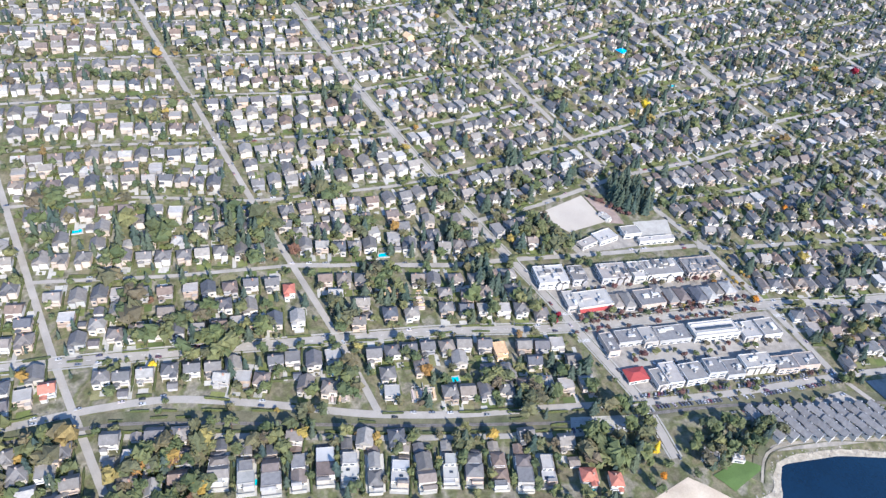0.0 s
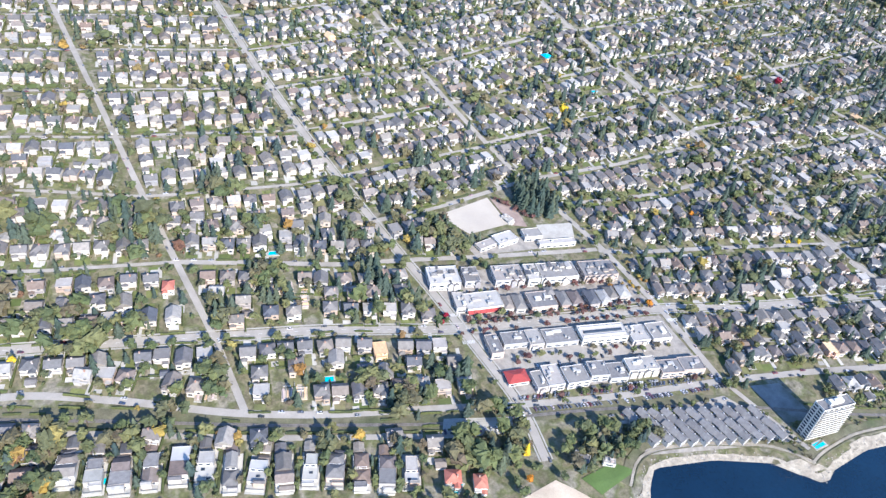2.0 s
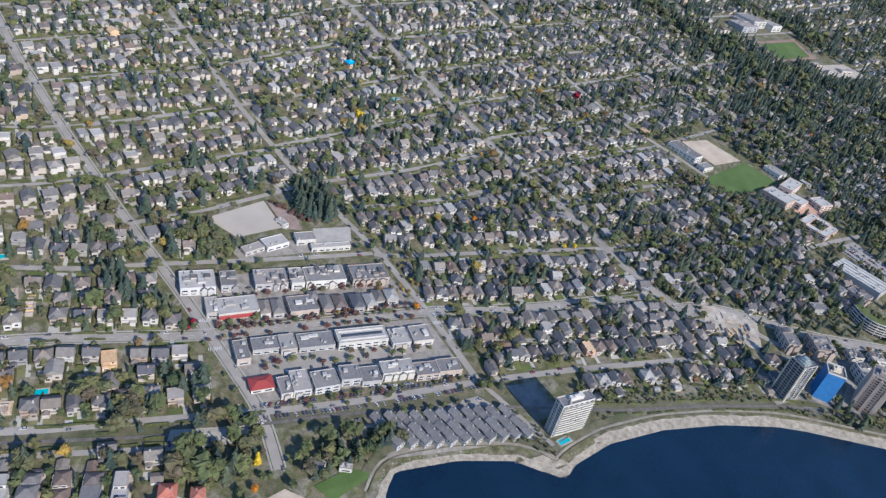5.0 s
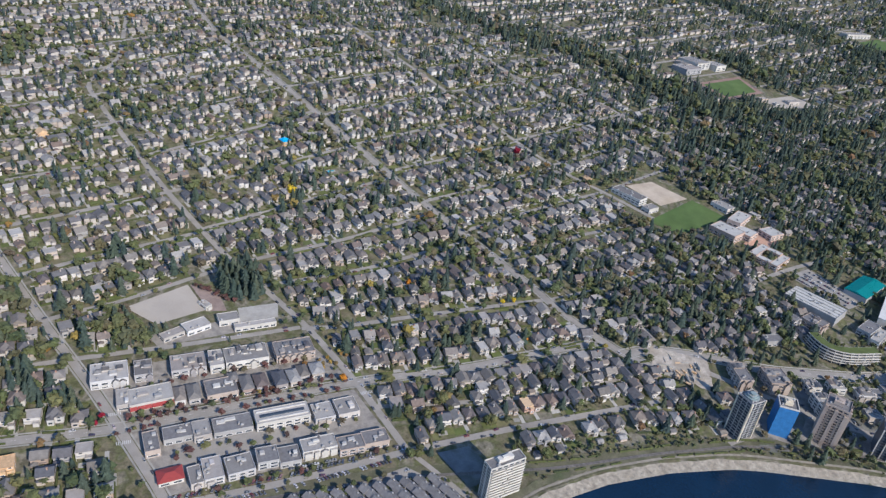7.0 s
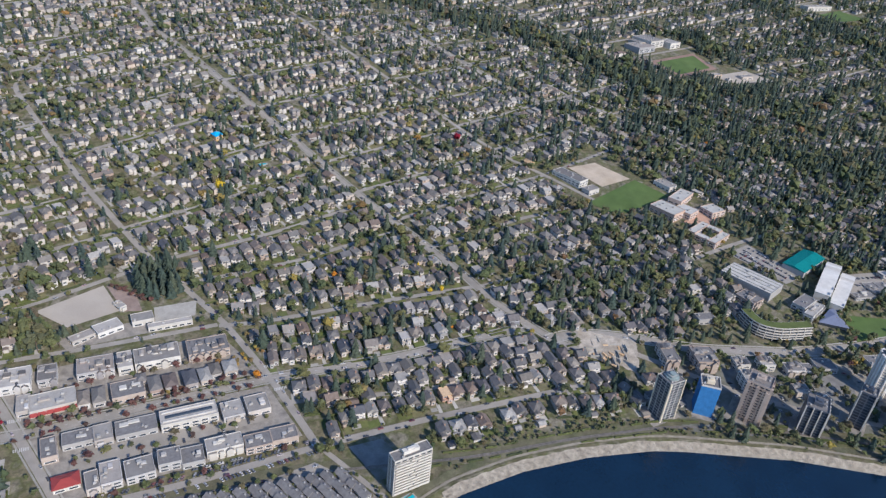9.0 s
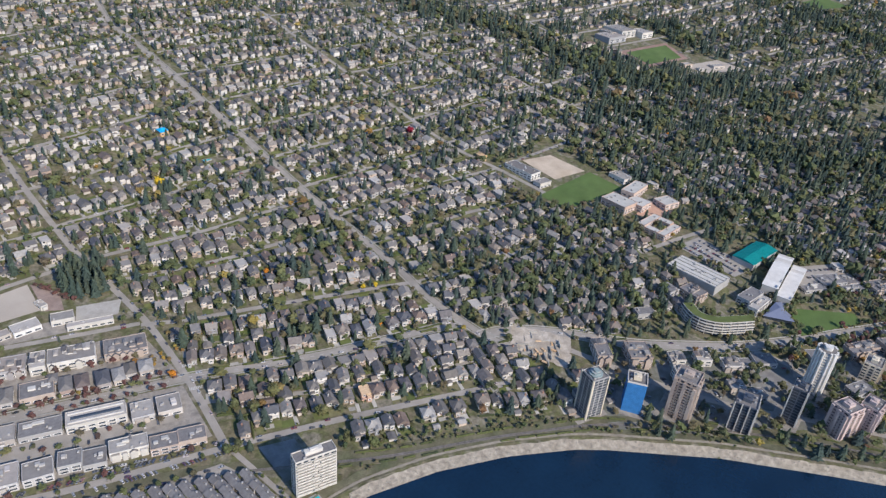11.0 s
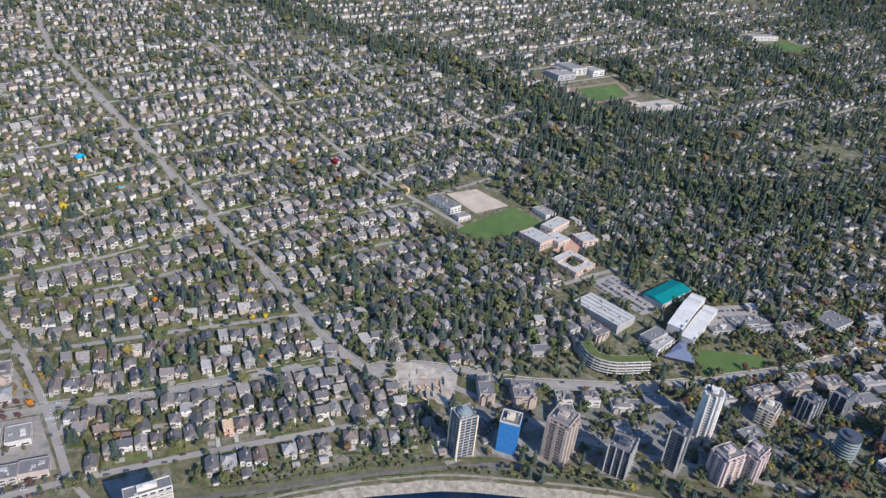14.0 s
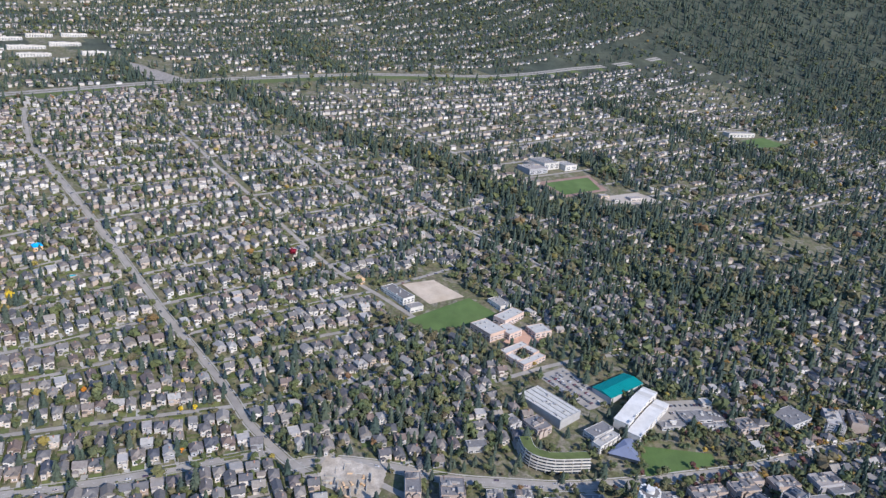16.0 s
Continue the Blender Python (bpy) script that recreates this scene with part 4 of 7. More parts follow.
def road_gap(x, y):
    cx, cy = int(x // 20), int(y // 20)
    best = 99.0
    for i in (-1, 0, 1):
        for j in (-1, 0, 1):
            for p in _cells.get((cx + i, cy + j), ()):
                best = min(best, math.hypot(p[0] - x, p[1] - y))
    return best


_hw = resample(HIGHWAY, 12)


def by_highway(x, y):
    return 700 < y < 1060 and bool(np.hypot(_hw[:, 0] - x, _hw[:, 1] - 12 - y).min() < 26)


rnd = random.Random(11)
LARGE = sorted(range(len(DESIGNS)), key=lambda i: -DESIGNS[i]["w"])[:10]
PLACED = []          # x, y, yaw, design
_hc = {}


def house_near(x, y, m):
    cx, cy = int(x // 24), int(y // 24)
    return any(math.hypot(p[0] - x, p[1] - y) < m for i in (-1, 0, 1) for j in (-1, 0, 1) for p in _hc.get((cx + i, cy + j), ()))


def try_house(x, y, yaw, gap=10.0, apart=10.6):
    if (x > 700 and wooded(x, y) > 0.6) or blocked(x, y) or by_highway(x, y) or on_building(x, y, 7) or road_gap(x, y) < gap or house_near(x, y, apart) or shore_distance(x, y) < 27:
        return False
    k = rnd.choice(LARGE) if x < 0 else rnd.randrange(len(DESIGNS))
    PLACED.append((x, y, yaw, k))
    _hc.setdefault((int(x // 24), int(y // 24)), []).append((x, y))
    return True


# lots kept for the houses that stand out and the garden pools
for _p in ((345, 341), (-69, 31), (-111, 125), (-118, 118), (-104, 130), (-100, 112), (-94, 98), (-143, 28), (-136, 22), (-188, 154), (649, 80), (274, -139), (-365, 142), (-64, -96), (-78, -84), (100, 460), (-159, 116), (-187, 70), (-115, 26), (-315, 283), (-100, 160), (360, 262)):
    _hc.setdefault((int(_p[0] // 24), int(_p[1] // 24)), []).append(_p)


def house_row(line, off, pitch=12.6, keep=0.96):
    q = resample(line, 1.0)
    d = np.gradient(q, axis=0)
    s = rnd.uniform(4, 12)
    while s < len(q) - 4:
        i = int(s)
        t = d[i] / np.hypot(*d[i])
        x, y = q[i] + np.array([-t[1], t[0]]) * (off + math.copysign(rnd.uniform(-2.0, 3.5), off))
        if rnd.random() < keep:
            try_house(x, y, math.degrees(math.atan2(t[1], t[0])) + rnd.uniform(-3, 3))
        s += pitch * rnd.uniform(0.88, 1.15) * (1.16 if x < 0 else 1.0)


house_row(MARINE[:-3], 16.6)
house_row(MARINE[:6], -16.6)
house_row(MARINE[6:], 17.4, 12)
house_row(MARINE[7:], -16, 12)
house_row(BELLEVUE[:9], 16)
house_row([(167, -100), (249, -131), (337, -171), (387, -190)], 2, 11.8)
house_row([(209, -150), (269, -175), (340, -207), (387, -237)], 0, 11.8)
house_row([(-474, 111), (-348, 73), (-300, 51)], 0, 13)
# deep modern villas on the waterfront
VILLAS = []
for p in resample([(-288, 34), (-198, -12), (-98, -64)], 15.6):
    p = p + np.array([0.45, 0.9]) * rnd.uniform(-5, 4) + rnd.uniform(-1.2, 1.2)
    if shore_distance(*p) > 24 and not house_near(*p, 12):
        VILLAS.append((p[0], p[1], -27 + rnd.uniform(-6, 6)))
        for o in (-6, 0, 6):
            _hc.setdefault((int((p[0] + o * 0.45) // 24), int((p[1] + o * 0.9) // 24)), []).append((p[0] + o * 0.45, p[1] + o * 0.9))
# wooded lots between the main road and the schools
house_row([(420, -118), (500, -150), (560, -168)], 0, 13)
house_row([(415, -150), (470, -190), (540, -220), (560, -240)], 0, 13)
house_row([(560, -110), (640, -110)], 0, 13)
house_row([(560, -140), (640, -150)], 0, 13)
house_row([(570, -180), (625, -190)], 0, 13)
house_row([(790, -150), (860, -160), (960, -190)], 0, 13)
house_row([(790, -110), (860, -120), (960, -150)], 0, 13)
house_row([(800, -200), (870, -230), (960, -270)], 0, 13)
house_row([(800, -240), (880, -280)], 0, 13)
house_row([(810, -275), (880, -312), (940, -345)], 0, 13)
house_row([(815, -310), (880, -345)], 0, 13)
house_row([(690, -400), (760, -430), (850, -470), (950, -510)], 0, 13)
house_row([(700, -440), (780, -475), (880, -520)], 0, 13)
house_row([(720, -480), (820, -530)], 0, 13)
for a in AVENUES:
    house_row(a, 17.4)
    house_row(a, -17.4)
for a in EAST_STREETS[:12]:
    for sd in (-17, 17):
        q = resample(a, 1.0)
        u = rnd.uniform(4, 10)
        while u < len(q) - 2:
            x, y = q[int(u)]
            if rnd.random() < 0.78 + 0.5 * noise.noise(Vector((x / 150, y / 150, 1))) - (0.06 if y < 150 else 0.0):
                try_house(x, y + sd + rnd.uniform(-3, 3), -6 + rnd.uniform(-5, 5), 9.5, 10.6)
            u += 12.8 * rnd.uniform(0.9, 1.2)
# the eastern woods and the slope above the highway, in rows that follow the hill
for yy in range(-440, 910, 37):
    x = 830
    while x < 2560:
        x += 13.5 * rnd.uniform(0.9, 1.3)
        wav = 14 * math.sin(x / 134 + yy)
        if rnd.random() < (0.42 if yy > 260 else 0.40) + (0.0 if x < 1050 else 0.35 * noise.noise(Vector((x / 200, yy / 200, 1)))):
            try_house(x, yy + wav - 0.12 * (x - 830) + rnd.uniform(-5, 5), rnd.uniform(-18, 10))
for yy in range(1030, 2400, 40):
    x = -240
    while x < 3000:
        x += 15 * rnd.uniform(0.9, 1.4)
        dens = 0.35 + 0.5 * noise.noise(Vector((x / 330, yy / 330, 3)))
        if rnd.random() < dens + 0.58 - max(0, (x - 1700) / 2600) and x + 0.25 * abs(yy - 900) < 2600:
            try_house(x, yy + 16 * math.sin(x / 160 + yy) - 0.05 * x + rnd.uniform(-6, 6), rnd.uniform(-14, 8))
for yy in range(880, 950, 35):
    for x in range(-350, 870, 17):
        if rnd.random() < 0.75:
            try_house(x + rnd.uniform(-3, 3), yy, rnd.uniform(-8, 8))

# remaining lots between the rows
_yaws = {}
for x, y, yaw, k in PLACED:
    _yaws.setdefault((int(x // 60), int(y // 60)), []).append(yaw)
for _ in range(26000):
    x, y = rnd.uniform(-372, 830), rnd.uniform(-110, 950)
    near = _yaws.get((int(x // 60), int(y // 60)))
    if near:
        try_house(x, y, rnd.choice(near), 11.5, 14.6)
for _ in range(5000):
    x, y = rnd.uniform(-540, -366), rnd.uniform(60, 560)
    try_house(x, y, -17 + rnd.uniform(-4, 4), 10.5, 14.2)
for _ in range(4000):
    x, y = rnd.uniform(170, 406), rnd.uniform(-262, -100)
    if shore_distance(x, y) > 58:
        try_house(x, y, -24 + rnd.uniform(-4, 4), 9.5, 12.6)
for _ in range(3000):
    x, y = rnd.uniform(412, 660), rnd.uniform(-262, -60)
    try_house(x, y, rnd.choice((-24, -20, -32)) + rnd.uniform(-4, 4), 9.5, 13.4)
for _ in range(4000):
    x, y = rnd.uniform(780, 1180), rnd.uniform(-520, 60)
    try_house(x, y, rnd.choice((-28, -24, 62)) + rnd.uniform(-5, 5), 10, 13.8)

# the 150 houses nearest the shore and village are things of their own, the rest is one far suburb
order = sorted(range(len(PLACED)), key=lambda i: math.hypot(PLACED[i][0] - 166, (PLACED[i][1] + 205)) )
NEAR = set(order[:150])
W, R, C, G, LAWNS, DRIVES, HEDGES = Stuff(), Stuff(), Stuff(), Stuff(), Stuff(), Stuff(), Stuff()
FLATR, GW, GR = Stuff(), Stuff(), Stuff()
_quad = np.array([[-0.5, -0.5, 0], [0.5, -0.5, 0], [0.5, 0.5, 0], [-0.5, 0.5, 0]])
_qf = np.array([[0, 1, 2], [0, 2, 3]])


def laid(st, x, y, yaw, w, d, lift, tone):
    """A rectangle that lies on the land."""
    c, s = math.cos(yaw), math.sin(yaw)
    P = []
    for u, v in ((-0.5, -0.5), (0.5, -0.5), (0.5, 0.5), (-0.5, 0.5)):
        px, py = x + u * w * c - v * d * s, y + u * w * s + v * d * c
        P.append((px, py, gz(px, py) + lift))
    st.V.append(np.array(P, np.float32))
    st.F.append(_qf + st.n)
    st.T.append(np.full(2, tone, np.float32))
    st.n += 4


def hedge(x, y, yaw, length, tone):
    c, s = math.cos(yaw), math.sin(yaw)
    n = max(2, int(length / 4.2))
    V, F = [], []
    for i in range(n + 1):
        u = (i / n - 0.5) * length
        b = 0.6 + rnd.uniform(-0.2, 0.25)
        px, py = x + u * c, y + u * s
        z = gz(px, py)
        hh = 1.7 + rnd.uniform(-0.5, 0.5)
        for v, zz in ((-b, -0.3), (-b, hh * 0.8), (0, hh), (b, hh * 0.8), (b, -0.3)):
            V.append((px - v * s, py + v * c, z + zz))
    for i in range(n):
        for k in range(4):
            a = i * 5 + k
            F += [(a, a + 5, a + 6), (a, a + 6, a + 1)]
    HEDGES.V.append(np.array(V, np.float32))
    HEDGES.F.append(np.array(F) + HEDGES.n)
    HEDGES.T.append(np.full(len(F), tone, np.float32))
    HEDGES.n += len(V)


for i, (x, y, yaw, k) in enumerate(PLACED):
    D = DESIGNS[k]
    a = radians(yaw)
    tone = rnd.random()
    far = y > 985 or x > 985
    c, s = math.cos(a), math.sin(a)
    if i in NEAR:
        house_object(k, x, y, yaw)
    elif far:
        z = gz(x, y)
        tw, tr = SIMPLE[k % 12]
        W.put(*tw, x, y, z, a, 1, rnd.random())
        R.put(*tr, x, y, z, a, 1, tone)
    else:
        z = gz(x, y)
        W.put(*D["tw"], x, y, z, a, 1, rnd.random())
        (FLATR if D["kind"] == "flat" else R).put(*D["tr"], x, y, z, a, 1, tone)
        if D["tc"] is not None:
            C.put(*D["tc"], x, y, z, a, 1, tone)
        if y < 210 and x > -380:
            G.put(*D["tg"], x, y, z, a, 1, tone)
    if not far:
        v = rnd.choice((-1, 1)) * rnd.uniform(12.5, 16.5)
        gx_, gy_ = x + rnd.uniform(-4, 4) * c - v * s, y + v * c
        if rnd.random() < 0.75 and road_gap(gx_, gy_) > 7.5 and not house_near(gx_, gy_, 9.5) and not on_building(gx_, gy_, 4) and not blocked(gx_, gy_):
            ta, ts = a + rnd.choice((0, math.pi / 2)), rnd.uniform(0.85, 1.2)
            GW.put(*GARAGE_W, gx_, gy_, gz(gx_, gy_), ta, ts, rnd.random(), 1)
            GR.put(*GARAGE_R, gx_, gy_, gz(gx_, gy_), ta, ts, tone, 1)
            _hc.setdefault((int(gx_ // 24), int(gy_ // 24)), []).append((gx_, gy_))
        for v, dd in ((-11.5, 7), (11.5, 9)):
            if rnd.random() < 0.8:
                laid(LAWNS, x - v * s + rnd.uniform(-2, 2) * c, y + v * c + rnd.uniform(-2, 2) * s, a, rnd.uniform(6.5, 12), dd, 0.12 + rnd.random() * 0.03, rnd.random())
        if rnd.random() < 0.7:
            u, v = rnd.choice((-5.8, 5.8)), rnd.choice((-10, 10))
            laid(DRIVES, x + u * c - v * s, y + u * s + v * c, a, 3.0, 11, 0.19 + rnd.random() * 0.02, rnd.random())
        if rnd.random() < 0.8:
            hedge(x + 6.3 * c, y + 6.3 * s, a + math.pi / 2 + rnd.uniform(-0.05, 0.05), rnd.uniform(11, 27), rnd.random())
        if rnd.random() < 0.6:
            v = rnd.choice((-15, 15.5))
            hedge(x - v * s, y + v * c, a, rnd.uniform(8, 18), rnd.random())
        for _ in range(2 if x < 0 else 1):
            if rnd.random() > (0.7 if x < 0 else 0.45):
                continue
            v = rnd.choice((-1, 1)) * rnd.uniform(8.5, 12)
            laid(DRIVES, x + rnd.uniform(-5, 5) * c - v * s, y + v * c, a, rnd.uniform(4, 8), rnd.uniform(3, 6), 0.2, rnd.random())
for off, x0, x1, keep in ((-6.8, -480, -40, 0.85), (5.0, 180, 640, 0.7), (-5.2, 215, 640, 0.8), (8.6, -330, 0, 0.35)):
    for p, d in zip(RAILQ[::2], np.gradient(RAILQ, axis=0)[::2]):
        t = d / np.hypot(*d)
        if x0 < p[0] < x1 and rnd.random() < keep:
            q = p + np.array([-t[1], t[0]]) * (off + rnd.uniform(-0.6, 0.6))
            hedge(q[0], q[1], math.atan2(t[1], t[0]), rnd.uniform(9, 17), rnd.random())
for x, y, yaw in VILLAS:
    a = radians(yaw)
    c, s = math.cos(a), math.sin(a)
    laid(DRIVES, x, y, a, 12.6, 27, 0.16, rnd.random())
    for u in (-7.4, 7.4):
        hedge(x + u * c, y + u * s, a + math.pi / 2, rnd.uniform(20, 32), rnd.random())
    gx_, gy_ = x + rnd.uniform(-3, 3) * c - 17.5 * s, y + 17.5 * c
    if rnd.random() < 0.8 and road_gap(gx_, gy_) > 8.5:
        GW.put(*GARAGE_W, gx_, gy_, gz(gx_, gy_), a, 1.15, rnd.random(), 1)
        GR.put(*GARAGE_R, gx_, gy_, gz(gx_, gy_), a, 1.15, rnd.random(), 1)
        _hc.setdefault((int(gx_ // 24), int(gy_ // 24)), []).append((gx_, gy_))
suburb = thing("suburb", pose(0, 0, 0), "hundreds of detached houses with grey roofs and pale walls", "houses", kind="stuff")
for nm, st, mt in (("wall", W, M_WALL), ("roof", R, M_ROOF), ("flat_roof", FLATR, M_FLATROOF), ("chimney", C, M_BRICK), ("window", G, M_GLASS)):
    tagged(piece(nm, st.mesh(nm, mt), suburb), kind="stuff")
garages = thing("garages", pose(0, 0, 0), "small lane garages and sheds behind the houses", "garages", kind="stuff")
for nm, st, mt in (("wall", GW, M_WALL), ("roof", GR, M_ROOF)):
    tagged(piece(nm, st.mesh(nm, mt), garages), kind="stuff")
tagged(new("lawns", LAWNS.mesh("lawns", M_LAWN)), "small green and straw-coloured garden lawns", "lawn", kind="stuff")
tagged(new("driveways", DRIVES.mesh("driveways", M_CONCRETE)), "pale concrete driveways and patios between houses", "driveway", kind="stuff")
tagged(new("hedges", HEDGES.mesh("hedges", M_HEDGE)), "clipped dark green hedges along the garden lots", "hedge", kind="stuff")


# ---- trees ----
def trunk_geo(h, r0, sides=6, limbs=0, rg=None):
    V, F = [], []
    for k, (z, r) in enumerate(((-0.6, r0 * 1.3), (h * 0.5, r0 * 0.75), (h, r0 * 0.25))):
        for i in range(sides):
            a = 2 * math.pi * i / sides
            V.append((r * math.cos(a), r * math.sin(a), z))
    for k in range(2):
        for i in range(sides):
            a, b = k * sides + i, k * sides + (i + 1) % sides
            F += [(a, b, b + sides), (a, b + sides, a + sides)]
    for j in range(limbs):
        az, z0 = rg.uniform(0, 6.28), h * rg.uniform(0.35, 0.7)
        L, o = h * rg.uniform(0.3, 0.45), len(V)
        dx, dy = math.cos(az), math.sin(az)
        for u, r in ((0, r0 * 0.45), (1, r0 * 0.12)):
            for i in range(3):
                a = 2 * math.pi * i / 3
                V.append((dx * L * u - dy * r * math.cos(a), dy * L * u + dx * r * math.cos(a), z0 + L * 0.7 * u + r * math.sin(a)))
        for i in range(3):
            a, b = o + i, o + (i + 1) % 3
            F += [(a, b, b + 3), (a, b + 3, a + 3)]
    return np.array(V), np.array(F)


def conifer_crown(seed, levels, points):
    """A unit conifer, one metre high: drooping ragged whorls of boughs, narrow to the top."""
    rg = random.Random(seed)
    V, F = [], []
    wid = rg.uniform(0.19, 0.29)
    for k in range(levels):
        u = k / levels
        z1 = 0.10 + 0.90 * (u + 1.25 / levels) if k < levels - 1 else 1.0
        z0 = 0.09 + 0.88 * u
        r = wid * (1 - u) ** 0.62 * rg.uniform(0.85, 1.12) + 0.012
        o = len(V)
        V.append((rg.uniform(-0.01, 0.01), rg.uniform(-0.01, 0.01), min(1.0, z1)))
        off = rg.uniform(0, 6.28)
        for i in range(points * 2):
            a = off + math.pi * i / points
            rr = r * (rg.uniform(0.8, 1.25) if i % 2 == 0 else rg.uniform(0.58, 0.8))
            V.append((rr * math.cos(a), rr * math.sin(a), z0 + (rg.uniform(-0.03, 0.015) if i % 2 == 0 else rg.uniform(0.01, 0.035))))
        n = points * 2
        F += [(o, o + 1 + i, o + 1 + (i + 1) % n) for i in range(n)]
    return np.array(V), np.array(F)


_t = (1 + 5 ** 0.5) / 2
ICO_V = np.array([(-1, _t, 0), (1, _t, 0), (-1, -_t, 0), (1, -_t, 0), (0, -1, _t), (0, 1, _t), (0, -1, -_t), (0, 1, -_t), (_t, 0, -1), (_t, 0, 1), (-_t, 0, -1), (-_t, 0, 1)]) / 1.902
ICO_F = np.array([(0, 11, 5), (0, 5, 1), (0, 1, 7), (0, 7, 10), (0, 10, 11), (1, 5, 9), (5, 11, 4), (11, 10, 2), (10, 7, 6), (7, 1, 8), (3, 9, 4), (3, 4, 2), (3, 2, 6), (3, 6, 8), (3, 8, 9), (4, 9, 5), (2, 4, 11), (6, 2, 10), (8, 6, 7), (9, 8, 1)])


OCT_V = np.array([(1, 0, 0), (-1, 0, 0), (0, 1, 0), (0, -1, 0), (0, 0, 1), (0, 0, -1)], float)
OCT_F = np.array([(0, 2, 4), (2, 1, 4), (1, 3, 4), (3, 0, 4), (2, 0, 5), (1, 2, 5), (3, 1, 5), (0, 3, 5)])


def broad_crown(seed, clumps, leaves, leaf, r0=0.10, r1=0.19, coarse=False):
    """A unit broadleaf crown, one metre high: lumpy clumps under a coat of many small leaf sprays, with gaps."""
    rg = np.random.RandomState(seed)
    V, F, n = [], [], 0
    wide = rg.uniform(0.34, 0.48)
    cents = []
    for k in range(clumps):
        d = rg.normal(size=3)
        d /= np.linalg.norm(d)
        c = np.array([0, 0, 0.60]) + d * np.array([wide * 0.62, wide * 0.62, 0.24]) * rg.uniform(0.5, 1.0)
        r = rg.uniform(r0, r1)
        if coarse:
            q = np.linalg.qr(rg.normal(size=(3, 3)))[0]
            P = c + (OCT_V @ q) * r * rg.uniform(0.8, 1.55, (6, 1)) * np.array([1, 1, 0.9])
            F.append(OCT_F + n)
        else:
            P = c + ICO_V * r * rg.uniform(0.7, 1.25, (12, 1)) * np.array([1, 1, 0.85])
            F.append(ICO_F + n)
        V.append(P)
        n += len(P)
        cents.append((c, r))
    for k in range(leaves):
        c, r = cents[rg.randint(len(cents))]
        d = rg.normal(size=3)
        d /= np.linalg.norm(d)
        p = c + d * r * rg.uniform(0.85, 1.35)
        P = p + rg.normal(size=(3, 3)) * leaf
        V.append(P)
        F.append(np.array([[0, 1, 2]]) + n)
        n += 3
    return np.concatenate(V), np.concatenate(F)


NEAR_CON = [conifer_crown(s, 11, 9) for s in range(4)]
NEAR_BRO = [broad_crown(40 + s, 16, 420, 0.035) for s in range(5)]
MID_CON = [conifer_crown(20 + s, 6, 6) for s in range(6)]
MID_BRO = [broad_crown(60 + s, 8, 34, 0.06, 0.12, 0.21, True) for s in range(9)]
FAR_CON = [conifer_crown(30 + s, 4, 4) for s in range(5)]
END_CON = [conifer_crown(34 + s, 3, 4) for s in range(5)]
FAR_BRO = [broad_crown(80 + s, 4, 8, 0.085, 0.16, 0.25, True) for s in range(7)]
SHRUB = [broad_crown(90 + s, 2, 6, 0.12, 0.22, 0.34, True) for s in range(5)]
TREES = []           # x, y, height, sort: c conifer, b broadleaf, a autumn
_tc = {}
trn = random.Random(5)


def try_tree(x, y, h, sort, m=3.0, house_gap=6.0, road=4.2):
    cx, cy = int(x // 8), int(y // 8)
    for i in (-1, 0, 1):
        for j in (-1, 0, 1):
            for p in _tc.get((cx + i, cy + j), ()):
                if math.hypot(p[0] - x, p[1] - y) < m:
                    return False
    if house_near(x, y, house_gap) or shore_distance(x, y) < 17 or road_gap(x, y) < road or on_patch(x, y) or by_highway(x, y) or on_building(x, y, 1.0):
        return False
    _tc.setdefault((cx, cy), []).append((x, y))
    TREES.append((x, y, h, sort))
    return True


def lush(x, y):
    """How thick the garden trees stand, from open lots to groves."""
    v = 0.42 + 1.1 * noise.noise(Vector((x / 85, y / 85, 2.0))) + 0.35 * noise.noise(Vector((x / 30, y / 30, 5.0)))
    return min(1.0, max(0.08, v + (0.4 if y < 220 else 0.15) * min(1.0, max(0.0, (x - 480) / 420)) - (0.10 if x < 0 else 0.0)))


def some_sort(x, y):
    east = min(1.0, max(0.0, (x - 150) / 700))
    u = trn.random()
    if u < 0.32 + 0.36 * east:
        return "c"
    return "a" if trn.random() < 0.028 else "b"


def size_of(sort):
    if sort == "c":
        return trn.choice((trn.uniform(8, 13), trn.uniform(12, 18), trn.uniform(16, 24)))
    return trn.choice((trn.uniform(5.5, 9.5), trn.uniform(8, 14), trn.uniform(11, 18)))


def grove(x, y, rx, ry, n, sorts="c", h0=12, h1=20, m=3.6):
    for _ in range(n * 3):
        a, r = trn.uniform(0, 6.28), math.sqrt(trn.random())
        if n <= 0:
            return
        if try_tree(x + rx * r * math.cos(a), y + ry * r * math.sin(a), trn.uniform(h0, h1) * (1.3 if x < 0 and y < 320 else 1.0), trn.choice(sorts), m, 5.8, 4.2):
            n -= 1


